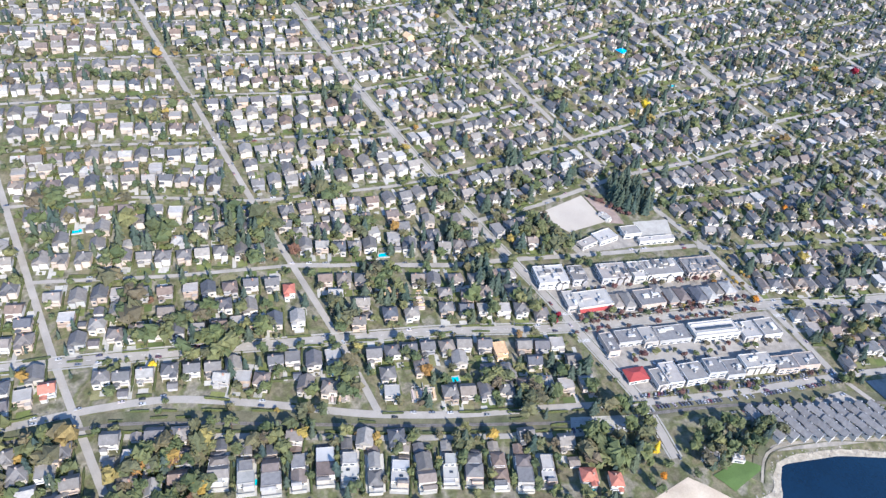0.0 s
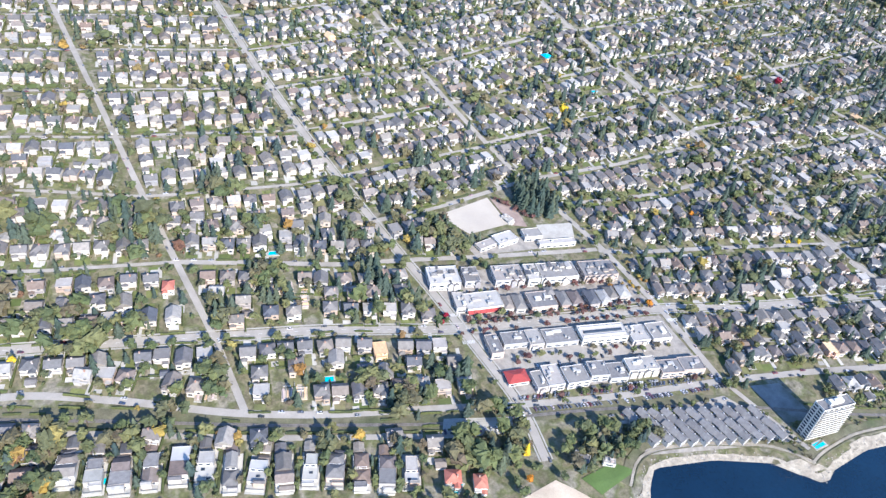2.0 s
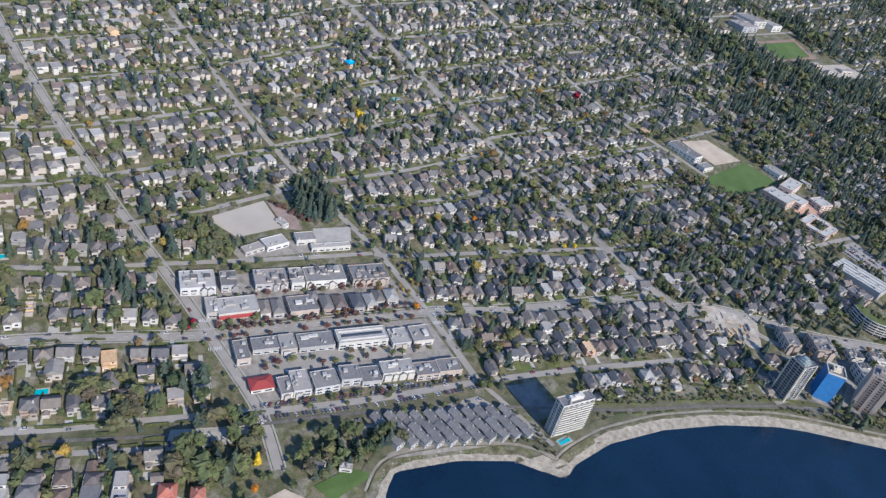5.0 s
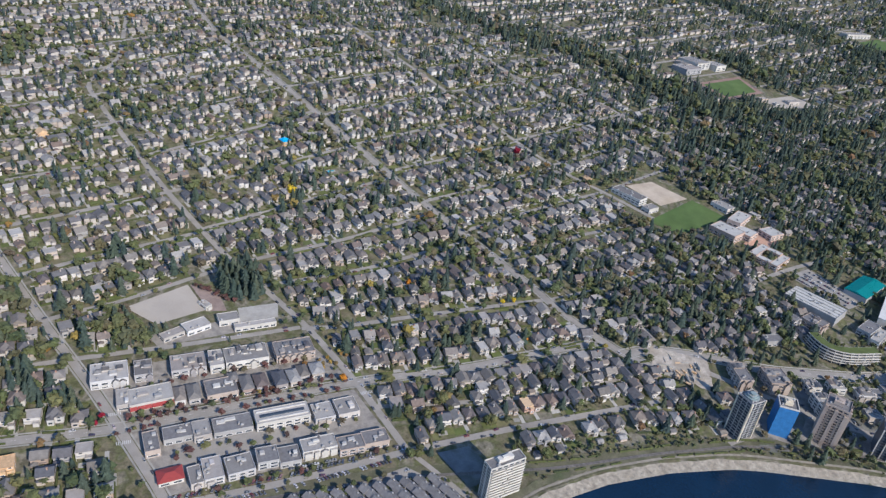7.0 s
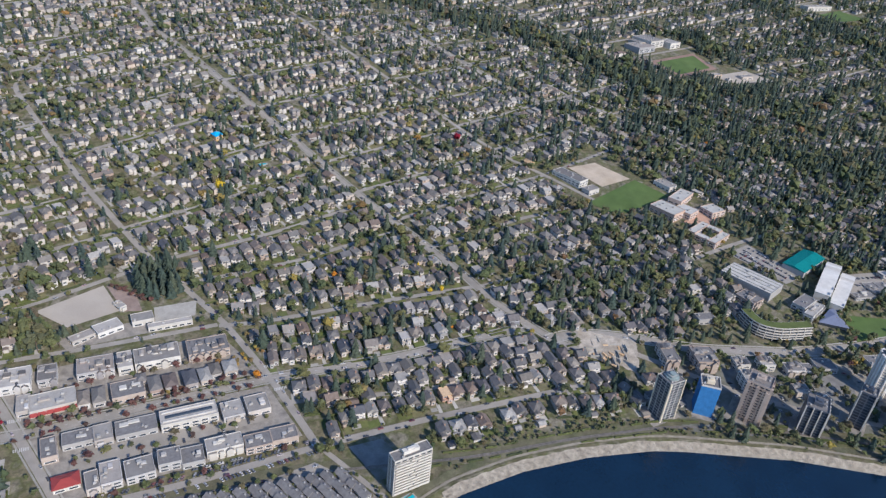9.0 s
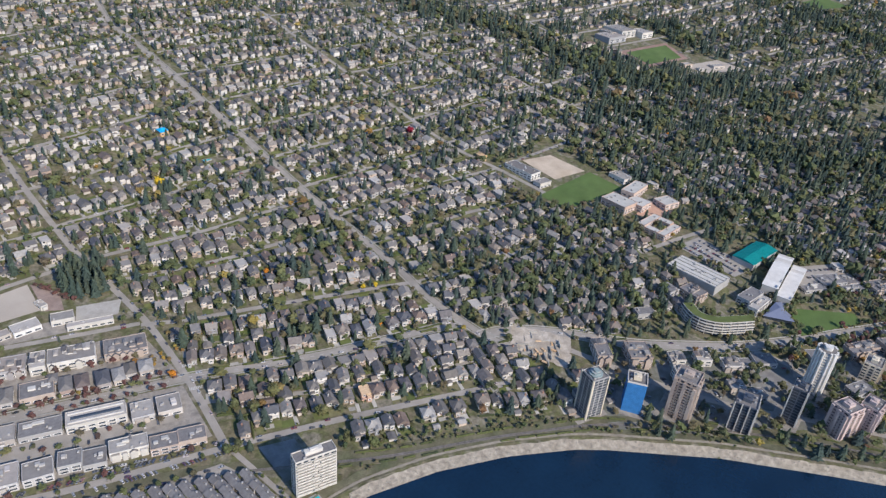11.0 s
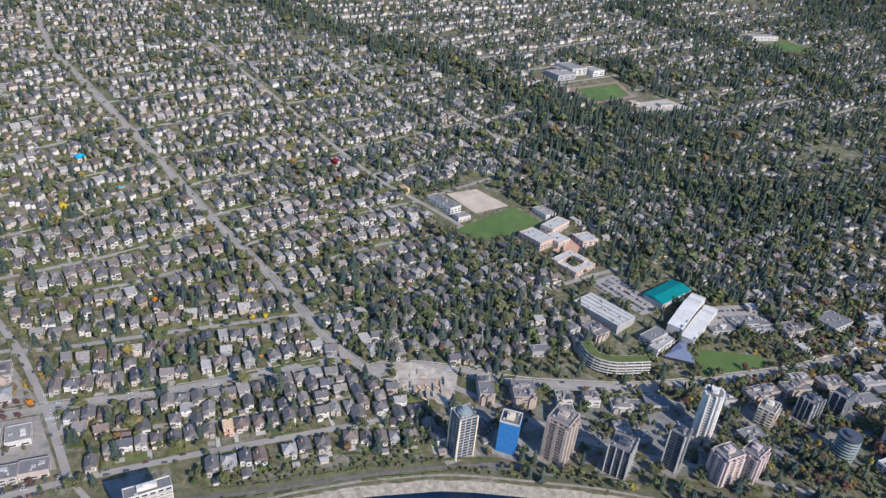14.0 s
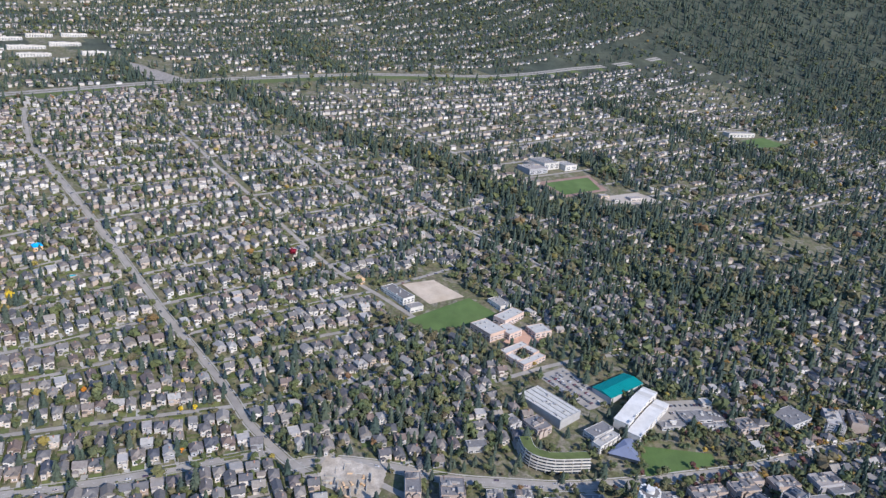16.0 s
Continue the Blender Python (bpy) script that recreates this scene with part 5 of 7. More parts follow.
# groves that stand out
for g in [(44, 122, 13, 22, 30, "cbb", 12, 20), (46, 102, 18, 9, 16, "cbb", 11, 18), (66, 104, 12, 5, 8, "cb", 8, 13), (160, 128, 17, 26, 34, "c", 16, 25), (185, 128, 8, 30, 12, "cb", 11, 18), (-277, 156, 30, 7, 18, "b", 9, 14), (-120, 128, 12, 20, 14, "cb", 9, 15),
          (-190, 226, 22, 26, 20, "cb", 13, 20), (-160, 112, 10, 16, 8, "bc", 11, 17), (-250, 128, 34, 10, 16, "b", 10, 16), (-60, 70, 14, 12, 5, "cb", 10, 15), (-20, 62, 12, 14, 6, "bc", 10, 14), (-300, 205, 8, 40, 14, "b", 12, 18), (-330, 300, 16, 24, 14, "bc", 11, 17), (-110, 250, 18, 20, 14, "cb", 12, 18), (-185, 60, 10, 16, 8, "b", 10, 15), (-300, 60, 34, 10, 18, "bbba", 9, 14), (-40, 100, 10, 22, 12, "c", 12, 18), (-268, 252, 24, 18, 14, "cb", 11, 18), (-90, 10, 12, 8, 8, "b", 9, 13), (-72, -24, 16, 18, 12, "cb", 9, 14), (-40, -70, 30, 24, 40, "bbc", 9, 16), (25, -112, 24, 18, 30, "bbc", 9, 15),
          (60, -128, 14, 16, 18, "cb", 9, 15), (165, -118, 8, 10, 6, "b", 8, 12), (-330, 40, 40, 22, 30, "bbbba", 8, 14), (-400, 100, 40, 30, 30, "bbbba", 8, 14), (-230, 40, 30, 12, 14, "bcbbba", 8, 13), (-100, 190, 14, 12, 8, "b", 9, 13),
          (-10, 200, 12, 22, 12, "bc", 9, 14), (-40, 150, 18, 12, 10, "bc", 8, 13), (396, -232, 20, 22, 22, "bbc", 5, 10), (412, -128, 10, 12, 10, "cb", 8, 13), (1160, 80, 40, 40, 40, "c", 11, 19), (1150, 320, 50, 26, 40, "c", 11, 19), (1300, 300, 36, 40, 36, "cb", 11, 18), (1120, 170, 16, 60, 30, "c", 11, 19), (1240, 20, 60, 16, 30, "c", 11, 19), (660, -130, 20, 30, 24, "cb", 8, 14), (770, 0, 16, 60, 30, "cb", 8, 14), (690, 58, 40, 10, 18, "cb", 8, 14), (620, -40, 14, 50, 24, "cb", 8, 14), (430, -148, 8, 14, 12, "c", 10, 14), (500, -130, 50, 26, 46, "cb", 10, 17), (560, -170, 40, 24, 34, "cb", 10, 17), (590, -110, 50, 40, 40, "cbb", 9, 16),
          (400, -30, 14, 10, 8, "c", 10, 15), (330, 200, 20, 16, 10, "cb", 9, 15), (610, 110, 20, 12, 16, "c", 11, 17), (290, 236, 10, 10, 6, "c", 12, 18), (690, -240, 24, 12, 16, "cb", 8, 13), (760, -206, 22, 14, 16, "cb", 10, 15),
          (640, -300, 30, 12, 14, "b", 6, 10), (690, -326, 40, 10, 12, "b", 6, 10), (480, -270, 40, 14, 22, "b", 5, 9), (560, -330, 50, 20, 30, "b", 5, 10), (640, -420, 60, 24, 36, "bb", 5, 10), (240, -168, 14, 6, 8, "b", 5, 8),
          (300, -195, 60, 10, 26, "b", 3, 6), (380, -240, 40, 12, 26, "b", 3, 7), (140, -150, 60, 6, 16, "b", 3, 6), (760, -420, 60, 30, 36, "bb", 6, 11), (860, -430, 70, 40, 50, "ba", 5, 10), (150, -2, 70, 8, 22, "a", 4, 6), (90, -30, 50, 4, 16, "b", 4, 6)]:
    grove(*g)
# garden trees beside every house
for i, (x, y, yaw, k) in enumerate(PLACED):
    a = radians(yaw)
    c, s = math.cos(a), math.sin(a)
    far = x > 985 or y > 985
    q = lush(x, y)
    for _ in range(2 if far else 1 + int(3.6 * q + trn.random())):
        u, v = trn.uniform(-7, 7), trn.choice((-1, 1)) * trn.uniform(7.0, 19)
        st = some_sort(x, y)
        h = size_of(st) * (0.55 + 0.55 * q if st == "b" else 0.8 + 0.25 * q)
        try_tree(x + u * c - v * s, y + u * s + v * c, h, st, 3.0, 5.8, 2.8 + 0.22 * h)
    if not far:
        for _ in range(2 if y < 420 else 1):
            u, v = trn.uniform(-9, 9), trn.choice((-1, 1)) * trn.uniform(6.5, 16)
            try_tree(x + u * c - v * s, y + u * s + v * c, trn.uniform(1.8, 3.8), "b", 1.6, 5.0, 3.6)


for _ in range(40000):
    x, y = trn.uniform(790, 2950), trn.uniform(-560, 960)
    p = (0.12 if y > 260 else 0.40 if x < 1250 else 0.30) + 0.45 * noise.noise(Vector((x / 140, y / 140, 0))) + max(0, wooded(x, y)) * 0.8
    if trn.random() < p and not blocked(x, y, -4):
        try_tree(x, y, trn.uniform(11, 25) * (0.85 if y > 260 else 1.0), "c" if trn.random() < 0.80 else ("b" if trn.random() < 0.97 else "a"), 4.6, 6.5, 4.4)
for _ in range(34000):
    x, y = trn.uniform(100, 2700), trn.uniform(960, 2300)
    p = 0.36 + 0.75 * noise.noise(Vector((x / 210, y / 210, 7))) + max(0, wooded(x, y)) * 0.8 + max(0, (x - 1400) / 1500)
    if trn.random() < p and not blocked(x, y, -4):
        try_tree(x, y, trn.uniform(10, 20), "c" if trn.random() < 0.8 else "b", 5.5, 7, 5)
for _ in range(11000):
    x, y = trn.uniform(2150, 3500), trn.uniform(-300, 2600)
    if x + 0.25 * abs(y - 900) > 2560:
        try_tree(x, y, trn.uniform(18, 32), "c", 9, 7, 5)
for _ in range(3600):
    p = WOOD_LINES[trn.randrange(len(WOOD_LINES))]
    try_tree(p[0] + trn.gauss(0, 30), p[1] + trn.gauss(0, 30), trn.uniform(10, 25), "c" if trn.random() < 0.9 else "b", 4.4, 6, 4)
for _ in range(7000):
    x, y = trn.uniform(-620, 820), trn.uniform(-120, 960)
    q = lush(x, y)
    if blocked(x, y) or trn.random() > q * 1.1:
        continue
    st = some_sort(x, y)
    h = size_of(st) * (0.6 + 0.5 * q)
    try_tree(x, y, h, st, 3.0, 6.4, 2.8 + 0.22 * h)
for _ in range(4600):
    x, y = trn.uniform(420, 1050), trn.uniform(-500, -60)
    q = lush(x, y) if y > -300 else 0.8
    if trn.random() > q:
        continue
    st = "c" if trn.random() < (0.45 if y > -280 else 0.2) else ("a" if trn.random() < 0.04 else "b")
    try_tree(x, y, (trn.uniform(9, 19) if st == "c" else trn.uniform(4, 13)) * (0.7 + 0.3 * q), st, 3.4, 5.6, 4.6)
for _ in range(1300):
    x, y = trn.uniform(775, 1090), trn.uniform(-340, 40)
    st = "c" if trn.random() < 0.7 else "b"
    try_tree(x, y, trn.uniform(9, 21), st, 3.2, 5.6, 3.8)
for _ in range(1500):
    x, y = trn.uniform(600, 960), trn.uniform(-540, -340)
    try_tree(x, y, trn.uniform(4, 11), trn.choice("bbbbcra"), 2.8, 5.0, 3.4)
for _ in range(420):
    x = trn.uniform(40, 470)
    y = np.interp(x, SHORE_X, SHORE_Y) + trn.uniform(20, 42)
    try_tree(x, y, trn.uniform(1.6, 4.5), "b", 1.6, 5.0, 3.5)
for _ in range(500):
    x, y = trn.uniform(-600, 60), trn.uniform(-160, 140)
    try_tree(x, y, trn.uniform(5, 12), "a" if trn.random() < 0.04 else "b", 3.0, 5.8, 4.4)
# clipped dark red trees along the village street
for p in resample(MARINE[5:8], 9):
    for sd in (-6.6, 6.6):
        if trn.random() < 0.8:
            try_tree(p[0] + sd * 0.32, p[1] + sd, trn.uniform(5.5, 8), trn.choice("rrrb"), 2.5, 3, 3.2)
# planting between the waterfront villas
for x, y, yaw in VILLAS:
    for _ in range(9):
        u, v = trn.choice((-1, 1)) * trn.uniform(6.6, 8.6), trn.uniform(-14, 14)
        c, s = math.cos(radians(yaw)), math.sin(radians(yaw))
        try_tree(x + u * c - v * s, y + u * s + v * c, trn.choice((trn.uniform(2.5, 5), trn.uniform(6, 11))), trn.choice("bbbc"), 2.2, 4.6, 3.6)
    for _ in range(5):
        u, v = trn.uniform(-7, 7), trn.uniform(13, 24)
        try_tree(x + u * c - v * s, y + u * s + v * c, trn.uniform(7, 15), trn.choice("bbbcca"), 3.0, 4.6, 3.6)
# small trees in rows through the village courts and along the parking by the railway
for (x0, y0), (x1, y1), step, sorts in (((24, -22), (150, -64), 9, "bbr"), ((20, -27), (148, -69), 11, "bbr"), ((14, 58), (160, 8), 8, "rbb"), ((12, 22), (165, -28), 6, "rrb"), ((22, -64), (158, -110), 9, "bbr"), ((30, -72), (160, -118), 14, "b"), ((60, -99), (150, -132), 10, "b")):
    for p in resample([(x0, y0), (x1, y1)], step):
        x, y = p[0] + trn.uniform(-2, 2), p[1] + trn.uniform(-1, 1)
        if trn.random() < 0.75 and not on_building(x, y, 1.2):
            TREES.append((x, y, trn.uniform(4.5, 8.5), trn.choice(sorts)))
for i in range(10):
    for k in range(9):
        x, y = 73.5 + 9.0 * i + trn.uniform(-0.5, 0.5), -118.3 - 4.5 * i - 17 + k * 4.2
        if trn.random() < 0.8 and shore_distance(x, y) > 16:
            TREES.append((x, y, trn.uniform(2.4, 5.2), trn.choice("bbc")))
for _ in range(16):
    u = trn.random()
    x, y = 126 + 20 * u + trn.uniform(-3, 3), 148 - 42 * u + trn.uniform(-3, 3)
    if not on_building(x, y, 1.0):
        TREES.append((x, y, trn.uniform(4.5, 7), "r"))
# street trees
for line, step in ((MARINE, 13), (ST25, 17), (ST24, 17), (ST22, 15), (ST26, 15), (BELLEVUE, 22), (MARINE_EAST, 16)):
    q = resample(line, step)
    for p in q:
        for sd in (-1, 1):
            if trn.random() < 0.5:
                try_tree(p[0] + sd * 8.2, p[1] + trn.uniform(-3, 3), trn.uniform(4, 8), "a" if trn.random() < 0.04 else "b", 3, 5, 5)

for line, y0, step in ((ST22, 20, 11), (ST21, 60, 10), (ST20, -20, 9), (ST24, 190, 12), (ST25, 120, 13), (ST26, 110, 13), (ST27, 180, 14)):
    for p in resample(line, step):
        for sd in (-1, 1):
            if p[1] > y0 and trn.random() < (0.5 if p[1] < 260 else 0.22):
                h = trn.uniform(6, 15)
                try_tree(p[0] + sd * trn.uniform(6.2, 8.0), p[1] + trn.uniform(-4, 4), h, "c" if trn.random() < 0.3 else ("a" if trn.random() < 0.06 else "b"), 3, 4.5, 4.0)
for a in AVENUES:
    for p in resample(a, 13):
        for sd in (-1, 1):
            if trn.random() < (0.6 if p[0] < 0 else 0.35):
                try_tree(p[0] + trn.uniform(-4, 4), p[1] + sd * trn.uniform(3.9, 6.0), trn.uniform(5, 12), "a" if trn.random() < 0.05 else trn.choice("bbbc"), 3, 4.5, 3.6)

MATS = {"c": M_CONIFER, "b": M_BROAD, "a": M_AUTUMN, "r": M_RUSSET}
LABELS = {"c": "dark green conifer with ragged drooping boughs", "b": "leafy olive green garden tree", "a": "tree in orange and yellow autumn leaf", "r": "small russet-leaved street tree"}


_crowns, _trunks = {}, {}
for st, lst in (("c", NEAR_CON), ("b", NEAR_BRO), ("a", NEAR_BRO), ("r", NEAR_BRO)):
    for j, cr in enumerate(lst):
        _crowns[st, j] = make_mesh("crown", *cr, MATS[st])
for st in "cbar":
    _trunks[st] = make_mesh("trunk", *(trunk_geo(0.85, 0.022) if st == "c" else trunk_geo(0.62, 0.028, 6, 4, random.Random(3))), M_BARK)


def tree_object(x, y, h, sort, j=0, mt=None, label=""):
    e = thing("tree", pose(x, y, gz(x, y), 0, 0, (x * 37 + y * 11) % 360), label or LABELS[sort], "tree", "trees on the hillside")
    sc = Matrix.Diagonal((h, h, h, 1))
    piece("trunk", _trunks[sort], e, sc)
    me = _crowns[sort, j % (4 if sort == "c" else 5)]
    if mt:
        me = me.copy()
        me.materials[0] = mt
    piece("crown", me, e, sc)
    return e


for x, y, h, srt, mt, lab in ((289, 238, 16, "b", M_YELLOW, "large bright yellow autumn tree"), (609, 176, 14, "b", M_CRIMSON, "round crimson-leaved tree among gardens"), (166, -28, 9, "b", M_ORANGE, "orange autumn street tree"), (-21, -92, 13, "c", M_YELLOW, "tall golden yellow larch"),
                              (-33, -110, 8, "b", M_ORANGE, "amber autumn tree in the park"), (-4, 38, 7, "b", M_CRIMSON, "dark red maple by the village crossing"), (-10, 34, 6, "b", M_CRIMSON, "dark red maple by the village crossing"), (67, 194, 7, "b", M_YELLOW, "yellow autumn tree by the school"), (925, -33, 9, "b", M_ORANGE, "orange autumn tree among conifers"),
                              (371, -37, 7, "b", M_YELLOW, "yellow autumn street tree"), (360, -32, 7, "b", M_YELLOW, "yellow autumn street tree"), (300, 44, 8, "b", M_ORANGE, "orange autumn garden tree"), (378, 5, 8, "c", M_YELLOW, "slim golden garden tree"), (-300, 130, 9, "b", M_YELLOW, "golden autumn tree beside the road"), (336, -84, 8, "b", M_ORANGE, "orange autumn garden tree")):
    tree_object(x, y, h, srt, int(abs(x)), mt, lab)
order = sorted(range(len(TREES)), key=lambda i: math.hypot(TREES[i][0] - 150, TREES[i][1] + 210) + (60 if TREES[i][2] < 4 else 0))
NEAR_T = set(order[:190])
SC = {k: Stuff() for k in "cbar"}
ST_ = Stuff()
_tk = trunk_geo(0.6, 0.03, 4)
for i, (x, y, h, st) in enumerate(TREES):
    if i in NEAR_T:
        tree_object(x, y, h, st, i)
        continue
    far = math.hypot(x - 150, y + 300) > 620
    if st == "c":
        cr = trn.choice(END_CON if y > 950 or x > 1500 else FAR_CON if far else MID_CON)
    else:
        cr = trn.choice(SHRUB if h < 4.6 else FAR_BRO if far else MID_BRO)
    z = gz(x, y) - 0.2
    SC[st].put(*cr, x, y, z, trn.uniform(0, 6.28), h * (trn.uniform(0.95, 1.3) if st != "c" else trn.uniform(0.8, 1.15)), trn.random(), h)
    if not far and h > 5:
        ST_.put(*_tk, x, y, z, 0, h, trn.random())
woods = thing("woods", pose(0, 0, 0), "garden trees and conifer woods over the whole hillside", "trees", kind="stuff")
for nm, st, mt in (("conifer_crowns", SC["c"], M_CONIFER), ("broadleaf_crowns", SC["b"], M_BROAD), ("autumn_crowns", SC["a"], M_AUTUMN), ("russet_crowns", SC["r"], M_RUSSET), ("trunks", ST_, M_BARK)):
    tagged(piece(nm, st.mesh(nm, mt), woods), kind="stuff")


# ---- buildings ----
BAY = framed_pane(0.035, 0.08, 0.05)
BAYS = []            # projecting bays with a roof of their own, 1 m wide and high to the eaves
for _k, _rm in enumerate((M_ROOF, M_TOWNROOF, M_FLATROOF, M_ROOF)):
    _w, _r = Geo(), Geo()
    _w.box(-0.5, -1.6, -0.6, 0.5, 3.4, 1.0)
    if _k == 2:
        _r.box(-0.5, -1.7, 1.005, 0.5, 3.4, 1.05).box(-0.5, -1.7, 1.05, 0.5, -1.5, 1.1)
    else:
        _w.add([(-0.5, -1.58, 1.0), (0.5, -1.58, 1.0), (0, -1.58, 1.25)], [(0, 1, 2)])
        _r.add([(-0.56, -1.9, 0.99), (0, -1.9, 1.28), (0, 3.5, 1.28), (-0.56, 3.5, 0.99), (-0.56, -1.9, 0.95), (0, -1.9, 1.24), (0, 3.5, 1.24), (-0.56, 3.5, 0.95)], [(0, 1, 2, 3), (7, 6, 5, 4), (0, 4, 5, 1), (2, 6, 7, 3), (0, 3, 7, 4)])
        _r.add([(0.56, -1.9, 0.99), (0, -1.9, 1.28), (0, 3.5, 1.28), (0.56, 3.5, 0.99), (0.56, -1.9, 0.95), (0, -1.9, 1.24), (0, 3.5, 1.24), (0.56, 3.5, 0.95)], [(3, 2, 1, 0), (4, 5, 6, 7), (1, 5, 4, 0), (3, 7, 6, 2), (4, 7, 3, 0)])
    BAYS.append((_w, _r.mesh("bay_roof", [_rm])))
_bay_walls = {}


def bay(e, k, wall, x, y, turn, width, high):
    if (k, wall.name) not in _bay_walls:
        _bay_walls[k, wall.name] = BAYS[k][0].mesh("bay", [wall])
    m = pose(x, y, 0, 0, 0, turn) @ Matrix.Diagonal((width, 1, high, 1))
    b = piece("bay", _bay_walls[k, wall.name], e, m)
    piece("bay_roof", BAYS[k][1], b)


_g = Geo()
_g.box(-0.5, -1.5, -0.1, 0.5, 0, 0.1).box(-0.5, -1.5, 0.1, 0.5, -1.38, 1.05)
BALCONY = {m.name: _g.mesh("balcony", [m]) for m in (M_WHITE, M_BROWN, M_PINK, M_CREAM, M_GREYC)}
_g = Geo()
_g.box(-1, -0.8, 0, 1, 0.8, 1.1, taper=0.06).box(-0.7, -0.5, 1.1, 0.7, 0.5, 1.35).box(1, -0.3, 0.1, 1.5, 0.3, 0.7)
ROOF_UNIT = _g.mesh("roof_unit", [M_GREYC])
brn = random.Random(23)


def sides(L, W):
    """The four faces: centre of the face, its width and turn."""
    return [((0, -W / 2), L, 0), ((L / 2, 0), W, 90), ((0, W / 2), L, 180), ((-L / 2, 0), W, -90)]


def shell(e, L, W, h, wall, roof, parapet=0.6):
    g = Geo()
    g.box(-L / 2, -W / 2, -4, L / 2, W / 2, h)
    for a in ((-L / 2, -W / 2, L / 2, -W / 2 + 0.35), (-L / 2, W / 2 - 0.35, L / 2, W / 2), (-L / 2, -W / 2 + 0.35, -L / 2 + 0.35, W / 2 - 0.35), (L / 2 - 0.35, -W / 2 + 0.35, L / 2, W / 2 - 0.35)):
        g.box(a[0], a[1], h, a[2], a[3], h + parapet)
    piece("wall", g.mesh("wall", [wall]), e)
    g = Geo()
    g.box(-L / 2 + 0.36, -W / 2 + 0.36, h + 0.01, L / 2 - 0.36, W / 2 - 0.36, h + 0.12)
    return piece("roof", g.mesh("roof", [roof]), e)


